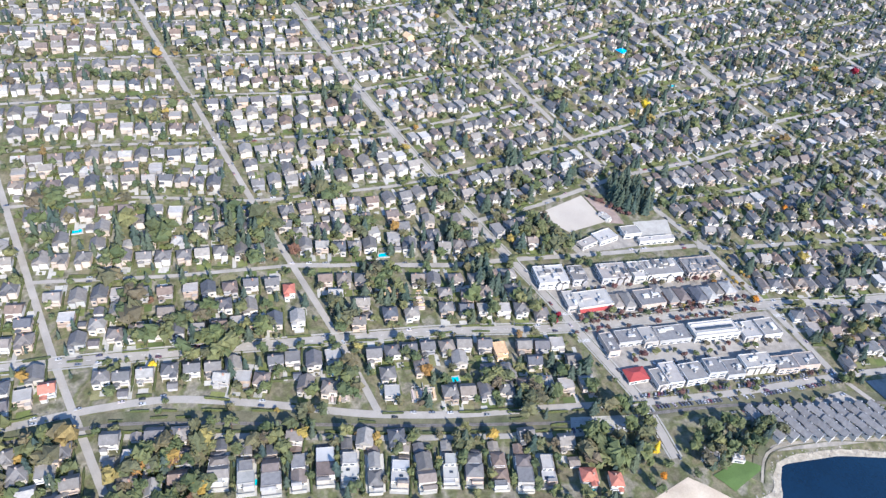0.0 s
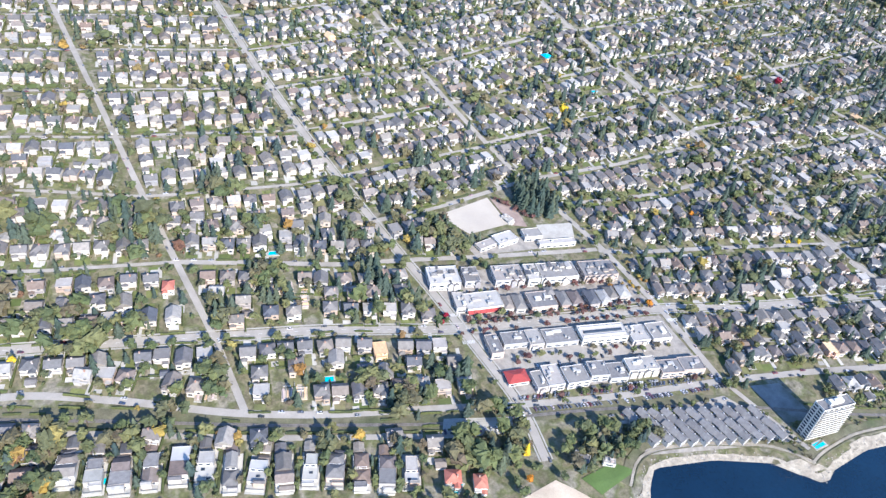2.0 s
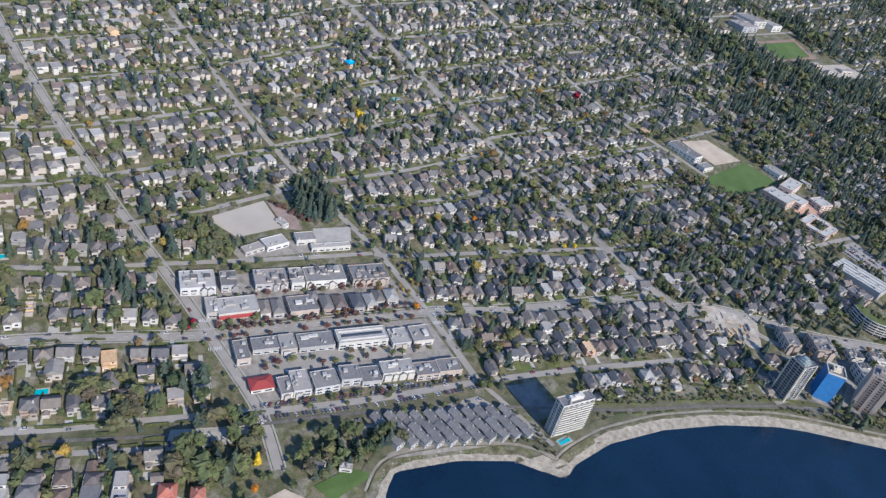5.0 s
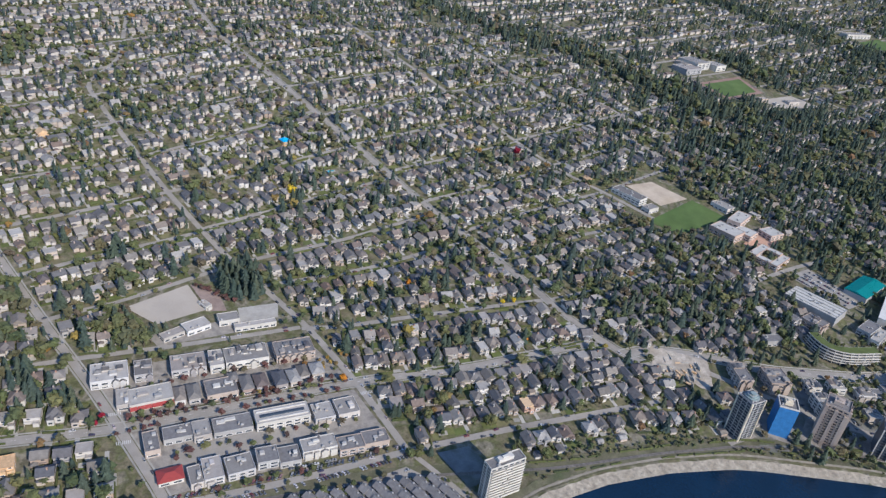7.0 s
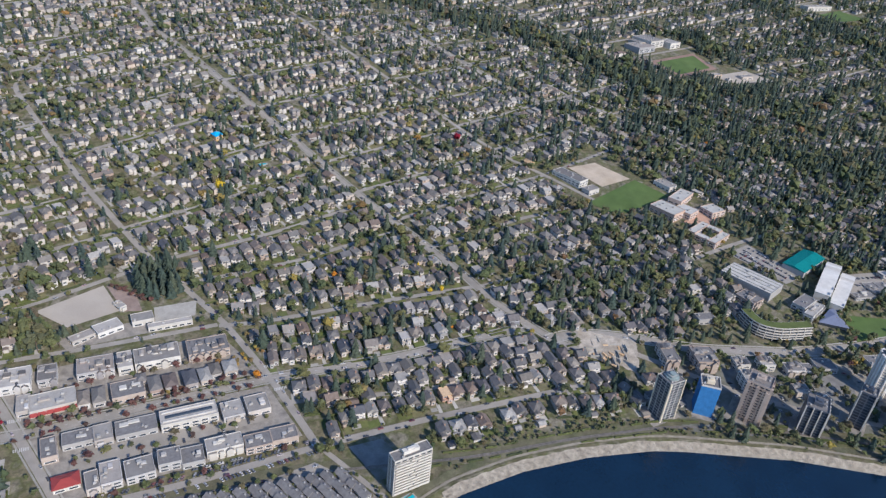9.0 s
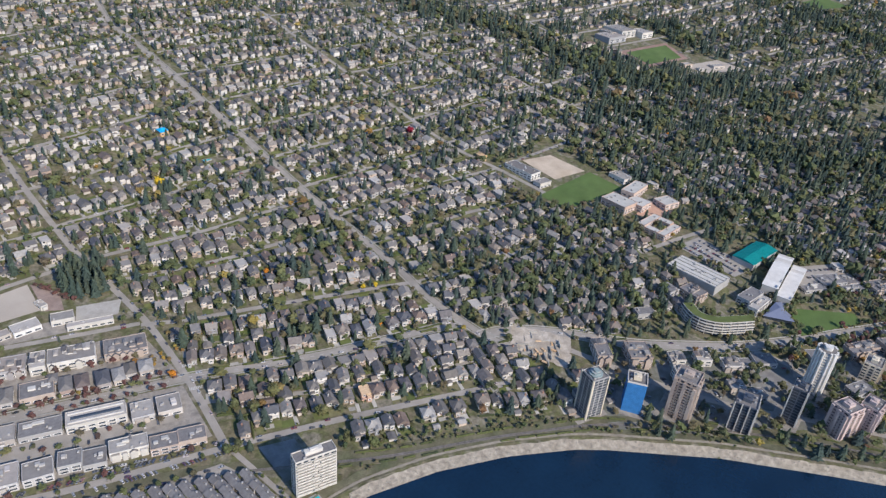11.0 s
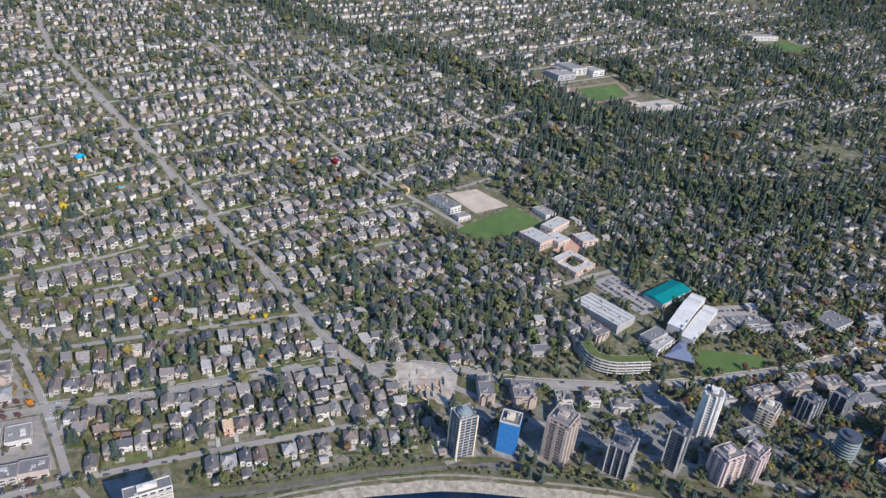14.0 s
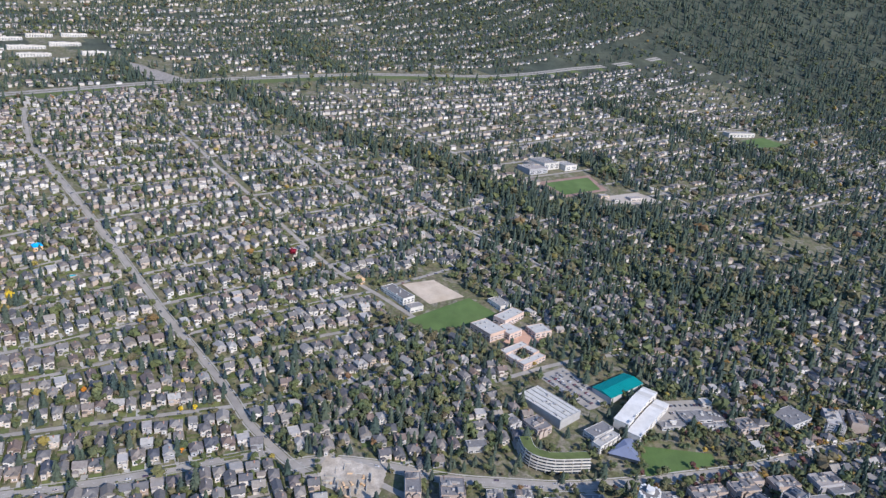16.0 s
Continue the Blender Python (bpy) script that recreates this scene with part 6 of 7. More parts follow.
def low_building(kind, x, y, L, W, ang, h):
    spec = {"shop": (M_SHOP, M_FLATROOF, "flat-roofed shop building with plastered walls", "shop"), "white_shop": (M_WHITE, M_FLATROOF, "long white flat-roofed shop building", "shop"),
            "brick_shop": (M_BROWN, M_TOWNROOF, "brown brick shop with a flat roof", "shop"), "dark_shop": (M_GREYC, M_TOWNROOF, "grey flat-roofed shop with dark roofing", "shop"),
            "red_roof": (M_WHITE, M_REDMETAL, "corner shop with a bright red sloping roof", "shop"), "awning_shop": (M_WHITE, M_FLATROOF, "shop with a long red awning along its front", "shop"),
            "atrium": (M_WHITE, M_FLATROOF, "white flat building with a dark skylight strip", "shop"), "apartment": (M_SHOP, M_FLATROOF, "low apartment block with stepped flat roofs", "apartment block"),
            "white_apartment": (M_WHITE, M_FLATROOF, "white low apartment block with balconies", "apartment block"), "brown_apartment": (M_BROWN, M_TOWNROOF, "brown low apartment block with a flat roof", "apartment block"),
            "school": (M_WALL, M_FLATROOF, "long low school building with a pale flat roof", "school"), "white_school": (M_WHITE, M_FLATROOF, "white flat-roofed school block with window bands", "school"),
            "brick_school": (M_SCHOOLBRICK, M_CREAMROOF, "tan brick school block with a pale flat roof", "school"), "arena": (M_GREYC, M_CREAMROOF, "large flat-roofed hall with roof ribs", "hall"),
            "teal_roof": (M_GREYC, M_TEAL, "sports hall with a bright teal metal roof", "sports hall"), "centre": (M_WHITE, M_WHITEROOF, "white community centre with a stepped wavy roof", "community centre"),
            "pitched_shop": (M_SHOP, M_ROOF, "small shop with a dark hipped shingle roof", "shop"), "grey_hall": (M_GREYC, M_TOWNROOF, "grey low hall with a flat roof", "hall")}[kind]
    wall, roof, label, cat = spec
    top = None
    zs = [gz(x + sx * L / 2, y + sy * W / 2) for sx in (-1, 1) for sy in (-1, 1)]
    e = thing(cat.replace(" ", "_"), pose(x, y, max(min(zs) + 0.3, sum(zs) / 4 - 0.6), 0, 0, ang), label, cat)
    if kind in ("red_roof", "teal_roof", "pitched_shop"):
        g = Geo()
        g.box(-L / 2, -W / 2, -4, L / 2, W / 2, h - 0.1)
        piece("wall", g.mesh("wall", [wall]), e)
        g = Geo()
        roof_solid(g, "hip" if kind in ("red_roof", "pitched_shop") else "gable", -L / 2, -W / 2, L / 2, W / 2, h, {"red_roof": 2.2, "pitched_shop": 2.6, "teal_roof": 2.4}[kind], 0.6)
        piece("roof", g.mesh("roof", [roof]), e)
        if kind == "teal_roof":
            for i in range(int(L / 3)):
                px = -L / 2 + 1.5 + i * 3
                for s in (-1, 1):
                    g = Geo()
                    t = 0.12
                    g.add([(px - t, s * (W / 2 + 0.5), h + 0.02), (px + t, s * (W / 2 + 0.5), h + 0.02), (px + t, 0, h + 2.46), (px - t, 0, h + 2.46), (px - t, s * (W / 2 + 0.5), h + 0.2), (px + t, s * (W / 2 + 0.5), h + 0.2), (px + t, 0, h + 2.62), (px - t, 0, h + 2.62)],
                          [(4, 5, 6, 7), (0, 1, 5, 4), (1, 2, 6, 5), (3, 0, 4, 7)])
                    piece("roof_seam", g.mesh("roof_seam", [M_TEAL]), e)
    elif kind == "centre":
        n = 6
        for i in range(n):
            x0, x1 = -L / 2 + i * L / n, -L / 2 + (i + 1) * L / n
            hh = h * (0.62, 0.72, 0.86, 0.95, 1.0, 0.9)[i]
            g = Geo()
            g.box(x0 + 0.02, -W / 2, -4, x1 - 0.02, W / 2, hh)
            piece("wall", g.mesh("wall", [wall]), e)
            g = Geo()
            nx = h * (0.72, 0.86, 0.95, 1.0, 0.9, 0.84)[i]
            g.add([(x0 - 0.3, -W / 2 - 0.5, hh + 0.02), (x1 - 0.3, -W / 2 - 0.5, nx + 0.02), (x1 - 0.3, W / 2 + 0.5, nx + 0.02), (x0 - 0.3, W / 2 + 0.5, hh + 0.02), (x0 - 0.3, -W / 2 - 0.5, hh + 0.5), (x1 - 0.3, -W / 2 - 0.5, nx + 0.5), (x1 - 0.3, W / 2 + 0.5, nx + 0.5), (x0 - 0.3, W / 2 + 0.5, hh + 0.5)],
                  [(3, 2, 1, 0), (4, 5, 6, 7), (0, 1, 5, 4), (1, 2, 6, 5), (2, 3, 7, 6), (3, 0, 4, 7)])
            piece("roof", g.mesh("roof", [roof]), e)
    else:
        top = shell(e, L, W, h, wall, roof)
    if kind == "atrium":
        g = Geo()
        g.box(-L * 0.42, -1.4, h + 0.1, L * 0.42, 1.4, h + 0.9, taper=0.4)
        piece("skylight", g.mesh("skylight", [M_GLASS]), e, label="dark glazed skylight strip")
        for s in (-1, 1):
            g = Geo()
            g.box(-L * 0.46, s * W * 0.3 - 0.6, h + 0.1, L * 0.46, s * W * 0.3 + 0.6, h + 1.0)
            piece("roof_monitor", g.mesh("roof_monitor", [M_WHITE]), e)
    if kind == "arena":
        for i in range(4):
            g = Geo()
            px = -L / 2 + (i + 0.7) * L / 4.4
            g.box(px - 0.5, -W / 2 + 0.6, h + 0.1, px + 0.5, W / 2 - 0.6, h + 0.7)
            piece("roof_rib", g.mesh("roof_rib", [M_CONCRETE]), e)
    if kind == "awning_shop":
        for i in range(6):
            g = Geo()
            a = L / 6
            x0 = -L / 2 + i * a
            g.add([(x0 + 0.1, -W / 2, 4.6), (x0 + a - 0.1, -W / 2, 4.6), (x0 + a - 0.1, -W / 2 - 2.6, 3.2), (x0 + 0.1, -W / 2 - 2.6, 3.2), (x0 + 0.1, -W / 2 - 2.6, 2.8), (x0 + a - 0.1, -W / 2 - 2.6, 2.8)], [(0, 3, 2, 1), (3, 4, 5, 2), (0, 1, 5, 4)])
            piece("awning", g.mesh("awning", [M_REDMETAL]), e, label="red canvas awning")
    floors = max(1, int((h - 0.6) / 3.0))
    if kind not in ("teal_roof", "arena"):
        for (cx, cy), w, a in sides(L, W):
            if a == 180 or (x > 900 and a) or (y > 1000 and a):
                continue
            n = max(1, int(w / (6.0 if x < 900 else 12)))
            ca, sa = math.cos(radians(a)), math.sin(radians(a))
            for i in range(n):
                u = (i + 0.5) * w / n - w / 2
                if kind == "centre" and (a != 0 or i % 2):
                    continue
                for f in range(floors):
                    piece("window", BAY, e, pose(cx + u * ca, cy + u * sa, 0.9 + f * 3.0, 0, 0, a) @ Matrix.Diagonal((w / n * 0.72, 1, 1.6, 1)))
    if kind in ("apartment", "white_apartment", "brown_apartment"):
        n = max(1, int(L / 6))
        for i in range(n):
            for f in range(1, floors):
                piece("balcony", BALCONY[(M_BROWN if kind[0] == "b" else M_WHITE).name], e, pose((i + 0.5) * L / n - L / 2, -W / 2, f * 3.0, 0, 0, 0) @ Matrix.Diagonal((L / n * 0.6, 1, 1, 1)))
        for i in range(2 + int(L / 9)):
            g = Geo()
            px, py, sw, sd = (i + 0.5) / (2 + int(L / 9)) * L * 0.86 - L * 0.43 + brn.uniform(-1, 1), brn.uniform(-W * 0.3, W * 0.3), brn.uniform(1.4, 2.8), brn.uniform(1.6, 3.6)
            g.box(px - sw, py - sd, h - 0.4, px + sw, py + sd, h + 1.1 + 0.27 * (i % 5))
            hut = piece("penthouse", g.mesh("penthouse", [wall]), e)
            g = Geo()
            roof_solid(g, brn.choice(("flat", "gable", "hip")), px - sw, py - sd, px + sw, py + sd, h + 1.12 + 0.27 * (i % 5), 0.9, 0.25)
            piece("hut_roof", g.mesh("hut_roof", [brn.choice((M_ROOF, M_TOWNROOF, M_FLATROOF))]), hut)
    if kind in ("shop", "white_shop", "apartment", "white_apartment", "brown_apartment") and x < 900 and y < 900:
        for back in (0, 1):
            u = -L / 2 + brn.uniform(0.8, 2)
            while u < L / 2 - 3.2:
                w = brn.uniform(3.2, 5.6)
                if brn.random() < (0.6 if back == 0 else 0.35):
                    k = 2 if cat == "shop" and brn.random() < 0.6 else brn.randrange(4)
                    bay(e, k, wall, u + w / 2, W / 2 * (2 * back - 1), 180 * back, w, h * brn.uniform(0.78, 0.9))
                u += w + brn.uniform(0.8, 3.2)
    if cat == "shop" and kind not in ("red_roof", "atrium", "pitched_shop"):
        for i in range(2):
            g = Geo()
            px, py, sw, sd = brn.uniform(-L * 0.3, L * 0.3), brn.uniform(-W * 0.3, W * 0.3), L * brn.uniform(0.07, 0.14), W * brn.uniform(0.05, 0.12)
            g.box(px - sw, py - sd, h + 0.12, px + sw, py + sd, h + brn.uniform(0.8, 2.4))
            piece("roof_hut", g.mesh("roof_hut", [brn.choice((M_SHOP, M_GREYC, M_WHITE))]), top or e)
    if kind not in ("red_roof", "teal_roof", "centre", "atrium", "pitched_shop"):
        for i in range(max(1, int(L * W / 130))):
            piece("roof_unit", ROOF_UNIT, top or e, pose(brn.uniform(-L * 0.4, L * 0.4), brn.uniform(-W * 0.36, W * 0.36), h + 0.12, 0, 0, brn.choice((0, 90))))
    return e


for kind, x, y, L, W, ang, h in VILLAGE_SOUTH + VILLAGE_NORTH + SCHOOLS + CIVIC + LOWRISE:
    n = 1
    if kind in ("shop", "dark_shop", "brick_shop") and L > 17:
        n = max(1, int(L / 15))
    for i in range(n):
        u = (i + 0.5) * L / n - L / 2
        v = brn.uniform(-1.2, 1.2) if n > 1 else 0
        kk = kind if n == 1 or brn.random() < 0.6 else brn.choice(("shop", "dark_shop", "brick_shop", "white_shop"))
        ca, sa = math.cos(radians(ang)), math.sin(radians(ang))
        low_building(kk, x + u * ca - v * sa, y + u * sa + v * ca, L / n - 0.05, W + (brn.uniform(-2.5, 0.5) if n > 1 else 0), ang, h + (brn.uniform(-1.6, 1.0) if n > 1 else 0))


TOWER_BAY = {}


def tower(kind, x, y, L, W, ang, h):
    label = {"balcony_slab": "white slab apartment tower with full-width balconies", "ribbed_glass": "grey glass tower with cream corner ribs", "wrapped": "tower under blue construction wrap with white rim", "brown_balcony": "brown concrete tower with stacked balconies",
             "striped": "dark tower with white vertical piers", "glass_pier": "dark glass tower with white edge piers", "white_ribbed": "tall white tower with vertical ribs", "cream": "cream mid-rise apartment block", "pink_balcony": "pinkish concrete tower with balcony bands", "round_glass": "round pale green apartment tower"}[kind]
    e = thing("apartment_tower", pose(x, y, gz(x, y) + 0.2, 0, 0, ang), label, "apartment tower", "shore towers")
    wall = {"balcony_slab": M_WHITE, "ribbed_glass": M_GREYC, "wrapped": M_BLUEWRAP, "brown_balcony": M_BROWN, "striped": M_DARK, "glass_pier": M_DARK, "white_ribbed": M_WHITE, "cream": M_CREAM, "pink_balcony": M_PINK, "round_glass": M_WHITE}[kind]
    n = max(4, round(h / 2.85))
    fh = h / n
    key = wall.name
    if key not in TOWER_BAY:
        me = BAY.copy()
        me.materials[0] = wall
        TOWER_BAY[key] = me
    bay_me = TOWER_BAY[key]
    if kind == "round_glass":
        R = L / 2
        pts = [(R * math.cos(2 * math.pi * i / 20), R * math.sin(2 * math.pi * i / 20)) for i in range(20)]
        g = Geo()
        g.prism([(a * 0.9, b * 0.9) for a, b in pts], -4, h)
        piece("wall", g.mesh("wall", [M_GLASS]), e, label="curved dark glazing")
        for f in range(n + 1):
            g = Geo()
            g.prism(pts, f * fh - 0.15, f * fh + 0.95)
            piece("balcony", g.mesh("balcony", [M_PALEGREEN if f < n else M_DARK]), e)
        g = Geo()
        g.prism([(a * 0.45, b * 0.45) for a, b in pts], h + 0.4, h + 3)
        piece("penthouse", g.mesh("penthouse", [M_DARK]), e)
        return e
    if kind == "white_ribbed":
        R = L / 2
        ring = [((abs(math.cos(q)) ** 0.6) * math.copysign(R, math.cos(q)), (abs(math.sin(q)) ** 0.6) * math.copysign(R, math.sin(q))) for q in [2 * math.pi * (i + 0.5) / 28 for i in range(28)]]
        g = Geo()
        g.prism([(a * 0.9, b * 0.9) for a, b in ring], -4, h)
        piece("wall", g.mesh("wall", [M_GREYC]), e)
        g = Geo()
        g.prism([(a * 0.93, b * 0.93) for a, b in ring], h, h + 0.7)
        piece("roof", g.mesh("roof", [M_FLATROOF]), e)
        for f in range(1, n):
            g = Geo()
            g.prism([(a * 0.985, b * 0.985) for a, b in ring], f * fh - 0.12, f * fh + 0.75)
            piece("balcony", g.mesh("balcony", [M_WHITE]), e)
        for a, b in ring[::2]:
            g = Geo()
            g.prism([(a * 0.95 + 1.15 * math.cos(q * math.pi / 4), b * 0.95 + 1.15 * math.sin(q * math.pi / 4)) for q in range(8)], -3, h + 0.9)
            piece("pier", g.mesh("pier", [M_WHITEROOF]), e, label="rounded white rib")
        g = Geo()
        g.prism([(a * 0.42, b * 0.42) for a, b in ring], h + 0.7, h + 3.6)
        piece("penthouse", g.mesh("penthouse", [M_WHITEROOF]), e)
        return e
    top = shell(e, L, W, h, wall, M_TOWNROOF, 1.0)
    if kind == "ribbed_glass":
        for i, k in enumerate((0.78, 0.56, 0.34)):
            g = Geo()
            g.prism([(L / 2 * k * math.cos(q * math.pi / 6), W / 2 * k * math.sin(q * math.pi / 6)) for q in range(12)], h + 0.13 + 1.5 * i, h + 1.63 + 1.5 * i)
            piece("crown_tier", g.mesh("crown_tier", [M_PALEGREEN]), e, label="rounded glazed crown")
    g = Geo()
    g.box(-L * 0.22, -W * 0.18, h + 0.13, L * 0.2, W * 0.22, h + 3.2).box(-L * 0.1, -W * 0.1, h + 3.2, L * 0.08, W * 0.1, h + 4.2)
    piece("penthouse", g.mesh("penthouse", [M_CREAM if kind == "wrapped" else wall]), e)
    for i in range(3):
        piece("roof_unit", ROOF_UNIT, top or e, pose(brn.uniform(-L * 0.38, L * 0.38), brn.choice((-1, 1)) * W * 0.33, h + 0.12))
    if kind == "wrapped":
        for (cx, cy), w, a in sides(L, W):
            g = Geo()
            g.box(-w / 2 - 0.15, -0.2, h - 0.2, w / 2 + 0.15, 0.45, h + 1.15)
            piece("rim", g.mesh("rim", [M_WHITE]), e, pose(cx, cy, 0, 0, 0, a), "white hoarding rim")
            for i in range(1, n):
                g = Geo()
                g.box(-w / 2, -0.12, i * fh - 0.06, w / 2, 0.0, i * fh + 0.06)
                piece("scaffold_ledge", g.mesh("scaffold_ledge", [M_BLUEWRAP]), e, pose(cx, cy, 0, 0, 0, a))
        return e
    for (cx, cy), w, a in sides(L, W):
        if a == 180:
            continue
        ca, sa = math.cos(radians(a)), math.sin(radians(a))
        nb = max(2, round(w / 5.4))
        bw = w / nb
        blind = kind == "balcony_slab" and a != 0
        for i in range(nb):
            u = (i + 0.5) * bw - w / 2
            for f in range(n):
                tall = kind in ("ribbed_glass", "glass_pier", "striped")
                piece("window", bay_me, e, pose(cx + u * ca, cy + u * sa, f * fh + (0.35 if tall else 0.7), 0, 0, a) @ Matrix.Diagonal((bw * (0.9 if tall else 0.75), 1, fh * (0.78 if tall else 0.6), 1)))
        if kind in ("brown_balcony", "pink_balcony", "cream") or (kind == "balcony_slab" and a == 0):
            mt = {"brown_balcony": M_BROWN, "pink_balcony": M_PINK, "cream": M_CREAM, "balcony_slab": M_WHITE}[kind]
            for f in range(1, n):
                if kind == "balcony_slab":
                    cut = w * (0.08, -0.1, 0.02, 0.12, -0.04)[f % 5]
                    spans = [(-w * 0.25 + cut / 2, w * 0.46 + cut), (w * 0.25 + cut / 2, w * 0.46 - cut)]
                else:
                    spans = [(-w * 0.25, w * 0.36), (w * 0.25, w * 0.36)]
                for u, ww in spans:
                    piece("balcony", BALCONY[mt.name], e, pose(cx + u * ca, cy + u * sa, f * fh, 0, 0, a) @ Matrix.Diagonal((ww, 1, 1, 1)))
        if kind in ("brown_balcony", "pink_balcony"):
            for u, k in ((-w * 0.42, 1.0), (0, 0.96), (w * 0.42, 0.9)):
                g = Geo()
                g.box(-w * 0.075, -1.7, -3, w * 0.075, 0.2, h * k)
                piece("stair_bay", g.mesh("stair_bay", [wall]), e, pose(cx + u * ca, cy + u * sa, 0, 0, 0, a))
        if kind in ("ribbed_glass", "striped", "glass_pier"):
            mt = M_CREAM if kind == "ribbed_glass" else M_WHITE
            cols = {"ribbed_glass": range(nb + 1) if a == 90 else (0, nb), "striped": range(nb + 1), "glass_pier": (0, nb), }[kind]
            for i in cols:
                u = i * bw - w / 2
                g = Geo()
                g.box(-0.45, -0.9, -3, 0.45, 0.05, h + 0.9)
                piece("pier", g.mesh("pier", [mt]), e, pose(cx + u * ca, cy + u * sa, 0, 0, 0, a))
    return e


for b in TOWERS:
    tower(*b)

# triangular hall under a folded metal roof
_hall = thing("hall", pose(665, -320, gz(665, -320)), "triangular hall with a folded blue-grey metal roof", "hall")
_g = Geo()
_g.prism([(-18, 8), (-4, -15), (21, 7)], -4, 3.2)
piece("wall", _g.mesh("wall", [M_GLASS]), _hall, label="dark glazed wall")
_g = Geo()
_g.add([(-20, 9, 3.3), (-4, -17, 2.8), (23, 8, 3.3), (0, 1, 9.0), (6, 9, 8.2)], [(0, 1, 3), (1, 2, 3), (2, 4, 3), (4, 0, 3), (0, 4, 2, 1)])
piece("roof", _g.mesh("roof", [M_SLATE]), _hall)

# curved condominium with white terraces and a planted roof
CURVE = smooth_line([(583, -251), (572, -266), (571, -280), (581, -296), (611, -316)], 4, 4)
_d = np.gradient(CURVE, axis=0)
_d /= np.hypot(_d[:, 0], _d[:, 1])[:, None]
_n = np.c_[-_d[:, 1], _d[:, 0]]
condo = thing("condominium", pose(590, -290, gz(592, -292)), "curved white condominium with terraces and a green planted roof", "apartment block")


def ribbon(front, back, z0, z1):
    P = np.r_[CURVE + _n * front, (CURVE + _n * back)[::-1]] - np.array([590, -290])
    g = Geo()
    m = len(CURVE)
    V = [(*p, z0) for p in P] + [(*p, z1) for p in P]
    k = 2 * m
    g.add(V, [(i, i + 1, k + i + 1, k + i) for i in range(m - 1)] + [(m + i, m + i + 1, k + m + i + 1, k + m + i) for i in range(m - 1)] + [(m - 1, m, k + m, k + m - 1), (k - 1, 0, k, 2 * k - 1)]
          + [(k + i, k + i + 1, 2 * k - 2 - i, 2 * k - 1 - i) for i in range(m - 1)] + [(i + 1, i, k - 1 - i, k - 2 - i) for i in range(m - 1)])
    return g


for f in range(5):
    st = 0.9 * max(0, f - 2)
    piece("storey", ribbon(st + 1.4, 13, f * 2.8 - (3 if f == 0 else 0), f * 2.8 + 2.5).mesh("storey", [M_GLASS]), condo, label="recessed glazed storey")
    piece("terrace", ribbon(st, 13.4, f * 2.8 + 2.5, f * 2.8 + 2.8).mesh("terrace", [M_WHITE]), condo)
    piece("parapet", ribbon(st, st + 0.18, f * 2.8 + 2.8, f * 2.8 + 3.7).mesh("parapet", [M_WHITE]), condo)
    for i in range(1, len(CURVE) - 1, 2):
        p = CURVE[i] + _n[i] * (st + 0.3) - np.array([590, -290])
        g = Geo()
        g.box(-0.2, -0.2, f * 2.8, 0.2, 0.9, f * 2.8 + 2.5)
        piece("pier", g.mesh("pier", [M_WHITE]), condo, pose(p[0], p[1], 0, 0, 0, math.degrees(math.atan2(_d[i][1], _d[i][0]))))
piece("roof", ribbon(2.4, 12.8, 14.0, 14.3).mesh("roof", [M_LAWN]), condo, label="green planted roof")

# townhouses in parallel rows above the seawall
TL, TW = 6.0, 7.2
TOWN_WALL, TOWN_ROOF = Geo(), Geo()
TOWN_WALL.box(-TW / 2, -TL / 2 + 0.02, -3, TW / 2, TL / 2 - 0.02, 5.0)
for yy in (-TL / 2 + 0.03, TL / 2 - 0.03):
    TOWN_WALL.add([(-TW / 2, yy, 5.0), (TW / 2, yy, 5.0), (0, yy, 7.0)], [(0, 1, 2)])
roof_solid(TOWN_ROOF, "gable", -TW / 2, -TL / 2 - 0.1, TW / 2, TL / 2 + 0.1, 5.02, 2.3, 0.3, flip=TW > TL)
TOWN_WALL_ME, TOWN_ROOF_ME = TOWN_WALL.mesh("wall", [M_GREYC]), TOWN_ROOF.mesh("roof", [M_TOWNROOF])
_g = Geo()
_g.box(-0.5, -0.4, 0, 0.5, 0.4, 1.9).box(-0.6, -0.5, 1.9, 0.6, 0.5, 2.1)
CHIMNEY = _g.mesh("chimney", [M_GREYC])
for i in range(-1, 10):
    tx, ty = 78 + 9.0 * i, -120.5 - 4.5 * i
    e = thing("townhouse_row", pose(tx, ty, gz(tx, ty - 12) + 0.4, 0, 0, 2), "stepped row of grey-roofed townhouses with chimneys", "townhouse row", "townhouses by the seawall")
    for k in range(5):
        yy, st, sx = -13.2 + k * 6.6, (k % 3) * 0.35, (0.0, 0.5, -0.3)[(k + i) % 3]
        piece("wall", TOWN_WALL_ME, e, pose(sx, yy, st))
        piece("roof", TOWN_ROOF_ME, e, pose(sx, yy, st))
        piece("chimney", CHIMNEY, e, pose(sx + 1.2, yy + 1, 5.6 + st))
        piece("window", BAY, e, pose(sx - TW / 2, yy, 3.0 + st, 0, 0, -90) @ Matrix.Diagonal((2.0, 1, 1.4, 1)))
    for u in (-1.8, 1.8):
        piece("window", BAY, e, pose(u, -13.2 - TL / 2, 0.8) @ Matrix.Diagonal((2.4, 1, 1.8, 1)))
        piece("window", BAY, e, pose(u, -13.2 - TL / 2, 3.4) @ Matrix.Diagonal((2.0, 1, 1.2, 1)))

